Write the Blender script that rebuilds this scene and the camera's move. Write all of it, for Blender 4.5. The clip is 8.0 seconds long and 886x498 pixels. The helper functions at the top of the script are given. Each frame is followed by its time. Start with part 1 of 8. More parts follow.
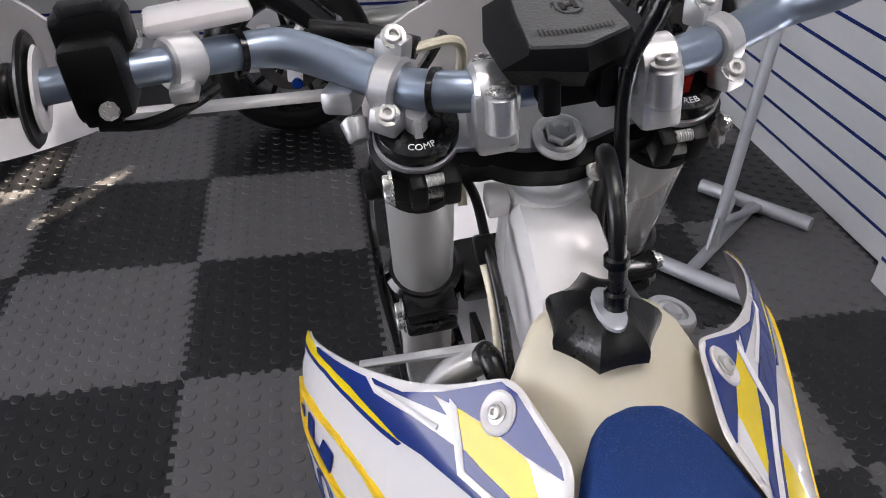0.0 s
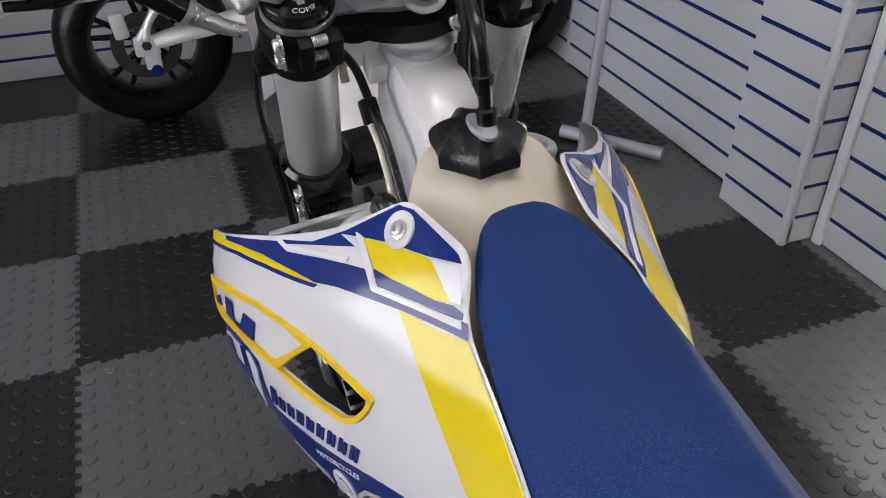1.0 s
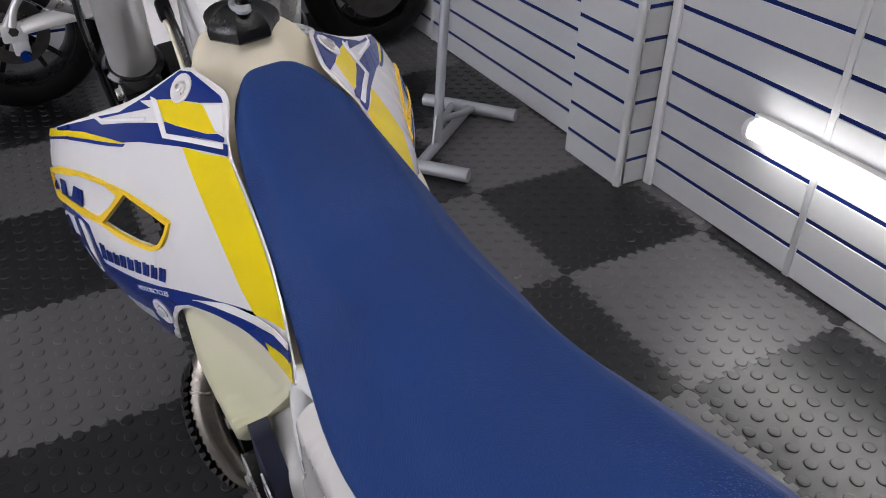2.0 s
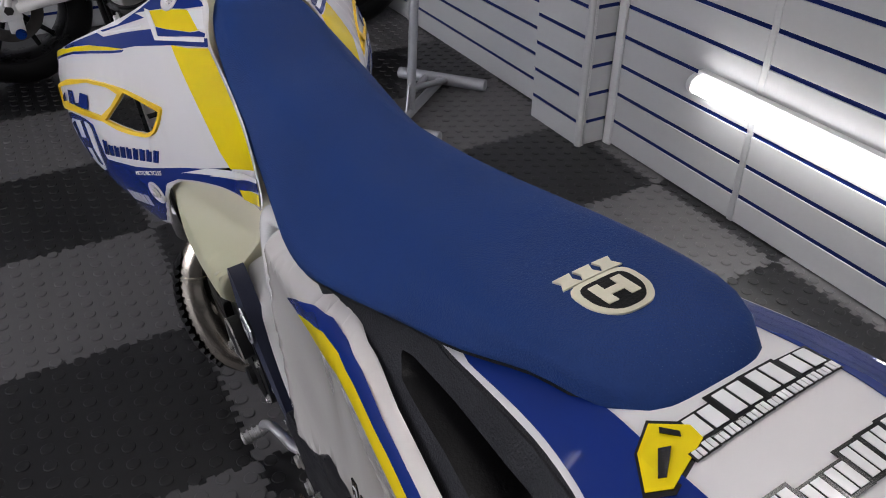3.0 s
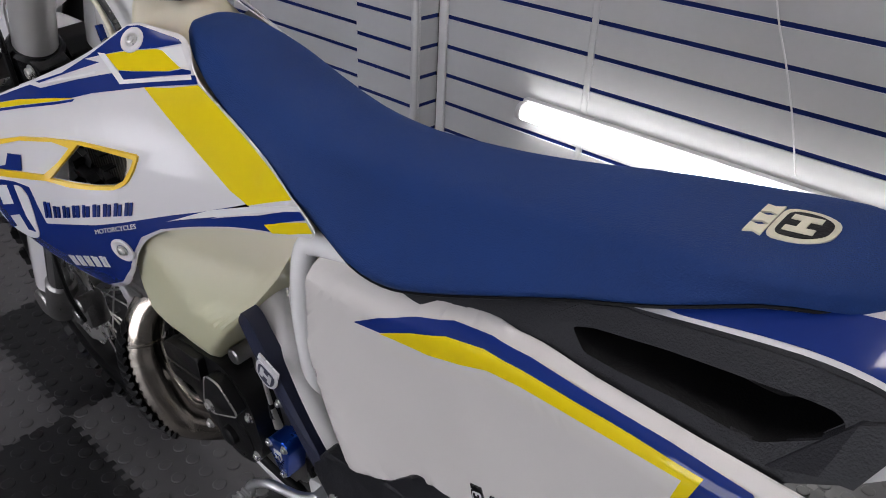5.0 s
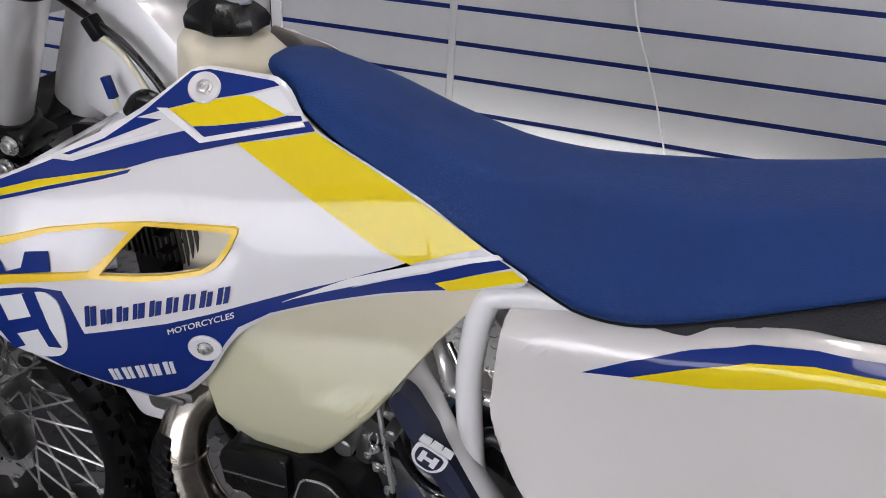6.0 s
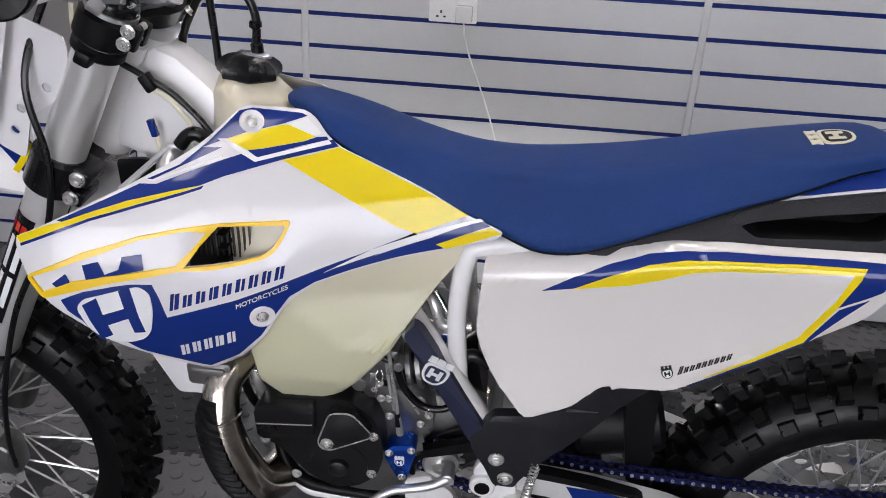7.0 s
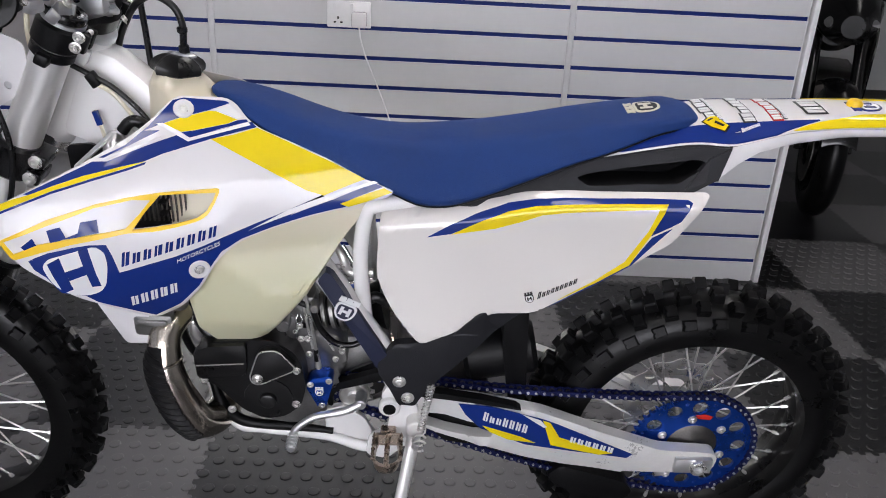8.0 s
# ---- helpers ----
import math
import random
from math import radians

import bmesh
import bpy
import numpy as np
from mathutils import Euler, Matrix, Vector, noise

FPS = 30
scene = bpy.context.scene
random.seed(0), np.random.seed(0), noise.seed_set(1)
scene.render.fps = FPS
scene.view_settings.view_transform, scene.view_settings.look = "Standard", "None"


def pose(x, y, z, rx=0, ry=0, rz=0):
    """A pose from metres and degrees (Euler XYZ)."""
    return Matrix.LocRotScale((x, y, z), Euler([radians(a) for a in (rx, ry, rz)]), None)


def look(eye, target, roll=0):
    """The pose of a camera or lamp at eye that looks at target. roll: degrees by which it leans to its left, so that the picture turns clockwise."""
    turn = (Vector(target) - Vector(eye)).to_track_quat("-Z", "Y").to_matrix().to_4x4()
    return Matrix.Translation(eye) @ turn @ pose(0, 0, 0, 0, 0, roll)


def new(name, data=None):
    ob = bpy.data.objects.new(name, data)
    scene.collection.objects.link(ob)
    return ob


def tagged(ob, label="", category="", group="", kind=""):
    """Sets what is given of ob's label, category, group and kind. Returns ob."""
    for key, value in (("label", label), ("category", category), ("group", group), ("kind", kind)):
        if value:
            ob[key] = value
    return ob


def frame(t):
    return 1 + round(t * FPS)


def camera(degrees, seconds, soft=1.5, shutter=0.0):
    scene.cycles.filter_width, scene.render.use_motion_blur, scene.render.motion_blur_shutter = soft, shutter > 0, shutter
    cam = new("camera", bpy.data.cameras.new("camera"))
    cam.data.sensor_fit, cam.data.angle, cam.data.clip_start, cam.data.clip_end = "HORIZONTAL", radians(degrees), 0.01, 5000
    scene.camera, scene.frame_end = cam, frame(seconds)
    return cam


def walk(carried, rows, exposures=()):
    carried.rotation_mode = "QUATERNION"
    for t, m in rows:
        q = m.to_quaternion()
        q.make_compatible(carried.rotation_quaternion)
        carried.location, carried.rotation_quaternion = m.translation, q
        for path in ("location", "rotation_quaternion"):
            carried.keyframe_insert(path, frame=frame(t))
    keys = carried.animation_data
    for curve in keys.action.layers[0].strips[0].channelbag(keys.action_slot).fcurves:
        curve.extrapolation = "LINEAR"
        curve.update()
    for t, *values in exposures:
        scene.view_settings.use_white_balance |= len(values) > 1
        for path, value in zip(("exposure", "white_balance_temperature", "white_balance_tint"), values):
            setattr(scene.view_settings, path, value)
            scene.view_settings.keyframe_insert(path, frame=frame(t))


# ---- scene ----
cam = camera(57.8, 8.0, soft=1.0)
PATH = [
    (0, (-1.011, 1.134, 1.387), (0.608, 0.841, 0.25), 1.2),
    (0.5, (-1.081, 1.159, 1.35), (0.527, 0.836, 0.205), -0.8),
    (1, (-1.14, 1.178, 1.335), (0.398, 0.601, 0.194), 0.1),
    (1.5, (-1.274, 1.175, 1.338), (0.21, 0.462, 0.203), 0.5),
    (2, (-1.426, 1.148, 1.318), (0.028, 0.372, 0.186), 0.8),
    (2.2, (-1.474, 1.15, 1.318), (-0.02, 0.373, 0.186), 0.7),
    (3.3, (-1.715, 1.235, 1.295), (-0.273, 0.425, 0.171), 0.3),
    (3.5, (-1.733, 1.252, 1.295), (-0.287, 0.431, 0.185), 0.3),
    (4, (-1.729, 1.289, 1.28), (-0.284, 0.421, 0.204), 0.2),
    (4.2, (-1.708, 1.304, 1.269), (-0.289, 0.374, 0.211), 0.5),
    (5.3, (-1.425, 1.528, 1.258), (-0.418, 0.097, 0.29), 2.9),
    (5.5, (-1.35, 1.566, 1.248), (-0.449, 0.048, 0.308), 3.0),
    (6, (-1.121, 1.619, 1.211), (-0.477, -0.041, 0.301), 2.9),
    (6.5, (-1.015, 1.72, 1.227), (-0.623, -0.041, 0.363), 2.8),
    (7, (-0.987, 1.976, 1.281), (-0.816, 0.165, 0.45), 3.1),
    (7.5, (-1.013, 2.102, 1.29), (-0.968, 0.27, 0.489), 3.1),
    (8, (-1.027, 2.243, 1.316), (-1.073, 0.414, 0.509), 3.0),
]
walk(cam, [(t, look(eye, target, roll)) for t, eye, target, roll in PATH], [(0, -0.24), (0.5, -0.42), (1, -0.46), (2, -0.5), (3.5, -0.84), (4.2, -0.84), (5.5, -0.72), (6, -0.56), (6.5, -0.5), (7, -0.36), (7.5, -0.38), (8, -0.24)])

# world and lamps: a windowless corner of a showroom under ceiling battens
world = bpy.data.worlds.new("world")
scene.world = world
world.use_nodes = True
world.node_tree.nodes["Background"].inputs[0].default_value = (0.75, 0.85, 1.0, 1)
world.node_tree.nodes["Background"].inputs[1].default_value = 0.015
scene.view_settings.exposure = 0.0


def area(name, eye, target, sx, sy, power, colour):
    d = bpy.data.lights.new(name, "AREA")
    d.shape, d.size, d.size_y, d.energy, d.color = "RECTANGLE", sx, sy, power, colour
    ob = new(name, d)
    ob.matrix_world = look(eye, target)
    return ob


BATTENS = [(-2.6, 0.6), (-0.9, 0.6), (0.8, 0.6), (-2.6, 2.6), (-0.9, 2.6), (0.8, 2.6)]
POWER = {-2.6: (13.0, 5.0), -0.9: (22.0, 6.0), 0.8: (9.0, 2.0)}
for bx, by in BATTENS:
    area("batten_lamp", (bx, by, 2.64), (bx, by, 0), 0.16, 1.2, POWER[bx][by > 1], (1.0, 0.945, 0.94))
area("batten_lamp", (-3.6, -2.2, 2.64), (-3.6, -2.2, 0), 0.16, 1.2, 1.5, (1.0, 0.945, 0.94))
area("window_light", (-0.65, 5.42, 1.4), (-0.65, 0, 0.7), 3.8, 1.7, 180, (0.935, 0.92, 1.0))
sun = bpy.data.lights.new("sun", "SUN")
sun.energy, sun.angle, sun.color = 220.0, radians(0.5), (1.0, 0.84, 0.66)
sun_ob = new("sun", sun)
sun_ob.matrix_world = look((-3.05, 5.5, 1.617), (1.3396, 1.96, 0.0))


# ---- materials ----
def mat(name, colour, rough=0.5, metal=0.0, vary=0.12, scale=9.0, bump=0.0, bscale=300.0, coat=0.0, streak=None, rvary=0.12, sheen=0.0, sub=0.0, trans=0.0, spec=0.5, fine=0.4):
    """A principled surface with broad stains, fine grain and a fine relief, in metres."""
    m = bpy.data.materials.new(name)
    m.use_nodes = True
    nt = m.node_tree
    b = nt.nodes["Principled BSDF"]
    tc = nt.nodes.new("ShaderNodeTexCoord")
    src = tc.outputs["Object"]
    if streak:
        mp = nt.nodes.new("ShaderNodeMapping")
        mp.inputs["Scale"].default_value = streak
        nt.links.new(src, mp.inputs[0])
        src = mp.outputs[0]
    n1 = nt.nodes.new("ShaderNodeTexNoise")
    n1.inputs["Scale"].default_value, n1.inputs["Detail"].default_value = scale, 4
    n2 = nt.nodes.new("ShaderNodeTexNoise")
    n2.inputs["Scale"].default_value, n2.inputs["Detail"].default_value = scale * 14, 3
    nt.links.new(src, n1.inputs[0])
    nt.links.new(src, n2.inputs[0])
    add = nt.nodes.new("ShaderNodeMath")
    add.operation = "MULTIPLY_ADD"
    nt.links.new(n2.outputs[0], add.inputs[0])
    add.inputs[1].default_value = fine
    if fine == 0:
        n1.inputs["Detail"].default_value = 1.0
    nt.links.new(n1.outputs[0], add.inputs[2])
    mr = nt.nodes.new("ShaderNodeMapRange")
    mr.inputs[1].default_value, mr.inputs[2].default_value = 0.15 + fine / 2, 0.85 + fine / 2
    mr.inputs[3].default_value, mr.inputs[4].default_value = 1 - vary, 1 + vary
    nt.links.new(add.outputs[0], mr.inputs[0])
    mix = nt.nodes.new("ShaderNodeVectorMath")
    mix.operation = "SCALE"
    mix.inputs[0].default_value = colour
    nt.links.new(mr.outputs[0], mix.inputs["Scale"])
    nt.links.new(mix.outputs[0], b.inputs["Base Color"])
    rr = nt.nodes.new("ShaderNodeMapRange")
    rr.inputs[1].default_value, rr.inputs[2].default_value = 0.15 + fine / 2, 0.85 + fine / 2
    rr.inputs[3].default_value, rr.inputs[4].default_value = max(0.02, rough - rvary), min(1, rough + rvary)
    nt.links.new(add.outputs[0], rr.inputs[0])
    nt.links.new(rr.outputs[0], b.inputs["Roughness"])
    b.inputs["Metallic"].default_value = metal
    b.inputs["Specular IOR Level"].default_value = spec
    b.inputs["Coat Weight"].default_value = coat
    b.inputs["Coat Roughness"].default_value = 0.06
    b.inputs["Sheen Weight"].default_value = sheen
    if sub:
        b.inputs["Subsurface Weight"].default_value = sub
        b.inputs["Subsurface Radius"].default_value = (0.02, 0.016, 0.01)
        b.inputs["Subsurface Scale"].default_value = 1.0
    if trans:
        b.inputs["Transmission Weight"].default_value = trans
    if bump:
        n3 = nt.nodes.new("ShaderNodeTexNoise")
        n3.inputs["Scale"].default_value, n3.inputs["Detail"].default_value = bscale, 3
        nt.links.new(src, n3.inputs[0])
        bp = nt.nodes.new("ShaderNodeBump")
        bp.inputs["Strength"].default_value, bp.inputs["Distance"].default_value = bump, 0.002
        nt.links.new(n3.outputs[0], bp.inputs["Height"])
        nt.links.new(bp.outputs[0], b.inputs["Normal"])
    return m


def glow(name, colour, strength):
    m = bpy.data.materials.new(name)
    m.use_nodes = True
    b = m.node_tree.nodes["Principled BSDF"]
    b.inputs["Base Color"].default_value = (*colour, 1)
    b.inputs["Emission Color"].default_value = (*colour, 1)
    b.inputs["Emission Strength"].default_value = strength
    return m


M = dict(
    white=mat("white_plastic", (0.67, 0.655, 0.665), 0.26, spec=0.15, coat=0.6, vary=0.03, rvary=0.02, fine=0),
    worn_white=mat("scuffed_white_plastic", (0.66, 0.63, 0.605), 0.26, spec=0.5, vary=0.07, scale=4, rvary=0.04, coat=0.8, fine=0),
    white_paint=mat("white_powder_coat", (0.76, 0.75, 0.745), 0.24, vary=0.05, rvary=0.03, coat=0.3, fine=0),
    blue=mat("blue_vinyl", (0.008, 0.025, 0.165), 0.25, vary=0.06, coat=0.6, rvary=0.03, spec=0.05),
    yellow=mat("yellow_vinyl", (0.74, 0.57, 0.008), 0.25, vary=0.05, coat=0.6, rvary=0.03, spec=0.05),
    yellow_plastic=mat("yellow_plastic", (0.80, 0.52, 0.01), 0.35, vary=0.08, coat=0.2),
    white_vinyl=mat("white_vinyl", (0.74, 0.74, 0.75), 0.18, vary=0.02, coat=0.15, rvary=0.02, fine=0),
    grey_vinyl=mat("grey_vinyl", (0.33, 0.34, 0.37), 0.2, vary=0.06, coat=0.5),
    black_vinyl=mat("black_vinyl", (0.006, 0.006, 0.007), 0.2, vary=0.1, coat=0.5),
    red_vinyl=mat("red_vinyl", (0.5, 0.02, 0.015), 0.2, vary=0.1, coat=0.5),
    seat=mat("blue_grip_vinyl", (0.009, 0.034, 0.142), 0.6, spec=0.18, vary=0.16, scale=7, bump=0.5, bscale=700),
    patch=mat("cream_rubber", (0.66, 0.62, 0.48), 0.5, vary=0.08, bump=0.2, bscale=500),
    tank=mat("translucent_polyethylene", (0.63, 0.58, 0.455), 0.36, vary=0.08, scale=4, fine=0, sub=0.15),
    black=mat("black_plastic", (0.004, 0.004, 0.0045), 0.4, vary=0.3, bump=0.2, bscale=500, spec=0.18),
    black_gloss=mat("black_gloss_plastic", (0.004, 0.004, 0.0045), 0.22, vary=0.2, coat=0.15, spec=0.4),
    grey_plastic=mat("charcoal_plastic", (0.013, 0.0135, 0.017), 0.45, vary=0.25, bump=0.4, bscale=600, spec=0.27),
    rubber=mat("tyre_rubber", (0.0032, 0.0032, 0.0034), 0.33, vary=0.5, scale=14, bump=0.2, bscale=120, spec=0.26),
    knob=mat("tread_rubber", (0.0035, 0.0035, 0.0038), 0.45, vary=0.5, scale=18, bump=0.35, bscale=160, spec=0.16),
    hose=mat("black_hose", (0.005, 0.005, 0.0055), 0.3, vary=0.2, bump=0.1, spec=0.4),
    alu=mat("brushed_aluminium", (0.68, 0.68, 0.69), 0.37, 0.9, vary=0.12, scale=12, bump=0.12, bscale=200, streak=(1, 1, 14)),
    fork=mat("fork_aluminium", (0.92, 0.91, 0.89), 0.3, 0.76, vary=0.08, scale=10, streak=(1, 1, 0.02), fine=0),
    cast=mat("cast_aluminium", (0.27, 0.265, 0.26), 0.36, 0.92, vary=0.3, scale=20, bump=0.5, bscale=220),
    arm=mat("swingarm_aluminium", (0.80, 0.79, 0.775), 0.34, 0.4, vary=0.08, scale=14, bump=0.2, bscale=260),
    chrome=mat("chrome", (0.75, 0.75, 0.76), 0.12, 1.0, vary=0.06, rvary=0.06),
    pipe=mat("nickel_plated_steel", (0.60, 0.55, 0.48), 0.2, 1.0, vary=0.28, scale=11, rvary=0.12, bump=0.05, bscale=60),
    dark_steel=mat("dark_steel", (0.10, 0.095, 0.09), 0.4, 0.9, vary=0.35, scale=25, bump=0.3),
    steel=mat("zinc_steel", (0.66, 0.65, 0.63), 0.3, 0.8, vary=0.15, scale=30),
    bar=mat("blue_grey_anodised", (0.27, 0.325, 0.41), 0.36, 0.85, vary=0.07, scale=12, bump=0.04),
    anod_blue=mat("blue_anodised", (0.012, 0.07, 0.42), 0.3, 0.85, vary=0.15, scale=20),
    chain=mat("blue_chain_plate", (0.016, 0.022, 0.11), 0.35, 0.7, vary=0.3, scale=40),
    red_anod=mat("red_anodised", (0.6, 0.02, 0.015), 0.3, 0.5, vary=0.1),
    navy=mat("navy_frame_guard", (0.013, 0.017, 0.042), 0.45, vary=0.15, bump=0.25, bscale=500),
    engine=mat("black_engine_paint", (0.0055, 0.0055, 0.006), 0.34, 0.0, spec=0.4, vary=0.3, scale=18, bump=0.25, bscale=300),
    # black plastic of the display cover's top, lightened to imitate its reflection
    cover_top=mat("sheen_grey_plastic", (0.028, 0.03, 0.034), 0.36, vary=0.2, bump=0.25, bscale=500),
    milled=mat("milled_aluminium", (0.58, 0.59, 0.61), 0.4, 0.75, vary=0.12, scale=12, bump=0.1, bscale=300),
    rim=mat("black_rim", (0.004, 0.004, 0.0045), 0.3, vary=0.2, coat=0.1, spec=0.3),
    louvre=mat("radiator_core", (0.010, 0.010, 0.0105), 0.45, 0.3, vary=0.2),
    wall=mat("slatwall_laminate", (0.52, 0.525, 0.54), 0.42, vary=0.05, scale=3, bump=0.04, bscale=120),
    insert=mat("navy_slot_insert", (0.005, 0.018, 0.14), 0.45, spec=0.2, vary=0.12),
    trim=mat("white_trim", (0.72, 0.72, 0.73), 0.4, vary=0.06, bump=0.05),
    tile_light=mat("grey_rubber_tile", (0.098, 0.0955, 0.0985), 0.36, spec=0.5, rvary=0.02, vary=0.07, scale=3.5, bump=0.2, bscale=420),
    tile_dark=mat("black_rubber_tile", (0.0065, 0.0067, 0.0078), 0.33, spec=0.6, rvary=0.02, vary=0.15, scale=3.5, bump=0.2, bscale=420),
    ground=mat("dark_concrete", (0.02, 0.02, 0.02), 0.8, vary=0.2, scale=3, bump=0.3),
    plaster=mat("painted_plaster", (0.5, 0.5, 0.5), 0.7, vary=0.07, scale=2, bump=0.1),
    ceiling=mat("ceiling_tile_paint", (0.55, 0.55, 0.55), 0.8, vary=0.05, scale=2),
    stand=mat("silver_powder_coat", (0.36, 0.37, 0.40), 0.4, 0.3, vary=0.1),
    tube=glow("led_diffuser", (1.0, 0.98, 0.96), 21.0),
    batten=glow("batten_diffuser", (1.0, 0.97, 0.94), 4.0),
    frost=glow("frosted_glass", (0.86, 0.93, 1.0), 1.2),
    green=mat("green_paint", (0.02, 0.22, 0.03), 0.2, vary=0.1, coat=0.5),
    lens_red=mat("red_lens", (0.4, 0.01, 0.01), 0.15, coat=0.5),
    brass=mat("titanium_gold_steel", (0.40, 0.33, 0.27), 0.27, 0.95, vary=0.3, scale=40, bump=0.3),
)


# fine pale dust specks on the grippy seat cover
nt = M["seat"].node_tree
pb = nt.nodes["Principled BSDF"]
cover_blue = pb.inputs["Base Color"].links[0].from_socket
tcn, vor, msk, dot, mixn = (nt.nodes.new("ShaderNode" + k) for k in ("TexCoord", "TexVoronoi", "TexNoise", "Math", "Mix"))
vor.inputs["Scale"].default_value, msk.inputs["Scale"].default_value = 620.0, 6.0
dot.operation = "SUBTRACT"
mixn.data_type = "RGBA"
lo = nt.nodes.new("ShaderNodeMapRange")
lo.inputs[1].default_value, lo.inputs[2].default_value, lo.inputs[3].default_value, lo.inputs[4].default_value = 0.36, 0.42, 0.5, 0.0
nt.links.new(tcn.outputs["Object"], vor.inputs["Vector"])
nt.links.new(tcn.outputs["Object"], msk.inputs["Vector"])
nt.links.new(msk.outputs[0], dot.inputs[0])
nt.links.new(vor.outputs["Distance"], dot.inputs[1])
lo.inputs[3].default_value, lo.inputs[4].default_value = 0.0, 0.4
nt.links.new(dot.outputs[0], lo.inputs[0])
nt.links.new(lo.outputs[0], mixn.inputs[0])
nt.links.new(cover_blue, mixn.inputs[6])
mixn.inputs[7].default_value = (0.16, 0.22, 0.36, 1)
nt.links.new(mixn.outputs[2], pb.inputs["Base Color"])

# petrol shows through the lower half of the translucent tank, up to a level line
nt = M["tank"].node_tree
pb = nt.nodes["Principled BSDF"]
tint = pb.inputs["Base Color"].links[0].from_socket
tcn, sepn = nt.nodes.new("ShaderNodeTexCoord"), nt.nodes.new("ShaderNodeSeparateXYZ")
lvl, mul = nt.nodes.new("ShaderNodeMapRange"), nt.nodes.new("ShaderNodeMix")
lvl.inputs[1].default_value, lvl.inputs[2].default_value = 0.76, 0.86
mul.data_type, mul.blend_type = "RGBA", "MULTIPLY"
mul.inputs[0].default_value = 1.0
ramp = nt.nodes.new("ShaderNodeMix")
ramp.data_type = "RGBA"
ramp.inputs[6].default_value, ramp.inputs[7].default_value = (0.80, 0.85, 0.74, 1), (1, 1, 1, 1)
nt.links.new(tcn.outputs["Object"], sepn.inputs[0])
nt.links.new(sepn.outputs[2], lvl.inputs[0])
nt.links.new(lvl.outputs[0], ramp.inputs[0])
nt.links.new(tint, mul.inputs[6])
nt.links.new(ramp.outputs[2], mul.inputs[7])
nt.links.new(mul.outputs[2], pb.inputs["Base Color"])


# ---- mesh helpers ----
def part(name, bm, material, parent=None, label="", smooth=40, surf=None):
    me = bpy.data.meshes.new(name)
    bmesh.ops.recalc_face_normals(bm, faces=bm.faces)
    bm.to_mesh(me)
    bm.free()
    for mt in material if isinstance(material, (list, tuple)) else (material,):
        me.materials.append(mt)
    if smooth:
        me.shade_smooth()
        me.set_sharp_from_angle(angle=radians(smooth))
    if surf:
        f, sd = surf
        ns = []
        for v in me.vertices:
            x, z = v.co.x, v.co.z
            ns.append(Vector((-(f(x + 0.004, z) - f(x - 0.004, z)) / 0.008, sd, -(f(x, z + 0.004) - f(x, z - 0.004)) / 0.008)).normalized())
        me.normals_split_custom_set_from_vertices(ns)
    ob = new(name, me)
    if parent:
        ob.parent = parent
    if label:
        ob["label"] = label
    return ob


def parts(name, bm, material, parent, label="", smooth=40):
    """Links every loose piece of a bmesh as a part of its own."""
    todo = set(bm.verts)
    while todo:
        seed = next(v for v in bm.verts if v in todo)
        island, stack = {seed}, [seed]
        while stack:
            for e in stack.pop().link_edges:
                for v in e.verts:
                    if v not in island:
                        island.add(v), stack.append(v)
        todo -= island
        piece, copy = bmesh.new(), {}
        for v in bm.verts:
            if v in island:
                copy[v] = piece.verts.new(v.co)
        for f in bm.faces:
            if f.verts[0] in island:
                piece.faces.new([copy[v] for v in f.verts])
        part(name, piece, material, parent, label, smooth)
    bm.free()


def thing(name, label, category, group="", kind="", m=None):
    ob = new(name)
    if m is not None:
        ob.matrix_world = m
    return tagged(ob, label, category, group, kind)


def frame_z(a, b):
    """A pose at a whose z runs towards b."""
    d = Vector(b) - Vector(a)
    return Matrix.Translation(a) @ d.to_track_quat("Z", "Y").to_matrix().to_4x4(), d.length


def box(bm, c, s, m=None, bevel=0.0):
    vs = bmesh.ops.create_cube(bm, size=1)["verts"]
    bmesh.ops.scale(bm, vec=s, verts=vs)
    if bevel:
        es = list({e for v in vs for e in v.link_edges})
        vs = list({v for f in bmesh.ops.bevel(bm, geom=es, offset=bevel, segments=2, affect="EDGES", profile=0.5)["faces"] for v in f.verts} | {v for v in vs if v.is_valid})
        seen, stack = set(vs), list(vs)
        while stack:
            for e in stack.pop().link_edges:
                for v in e.verts:
                    if v not in seen:
                        seen.add(v), stack.append(v)
        vs = list(seen)
    t = (m or Matrix()) @ Matrix.Translation(c)
    bmesh.ops.transform(bm, matrix=t, verts=vs)
    return vs


def ring(bm, m, r, seg, squash=1.0):
    return [bm.verts.new(m @ Vector((r * math.cos(2 * math.pi * i / seg), squash * r * math.sin(2 * math.pi * i / seg), 0))) for i in range(seg)]


def bridge(bm, a, b):
    n = len(a)
    for i in range(n):
        bm.faces.new((a[i], a[(i + 1) % n], b[(i + 1) % n], b[i]))


def rod(bm, a, b, r0, r1=None, seg=14, cap=True, edge=0.0):
    r1 = r0 if r1 is None else r1
    m, ln = frame_z(a, b)
    rows = [(0, r0), (ln, r1)] if not edge else [(0, r0 - edge), (edge, r0), (ln - edge, r1), (ln, r1 - edge)]
    rs = [ring(bm, m @ Matrix.Translation((0, 0, z)), r, seg) for z, r in rows]
    for p, q in zip(rs, rs[1:]):
        bridge(bm, p, q)
    if cap:
        bm.faces.new(rs[0][::-1]), bm.faces.new(rs[-1])


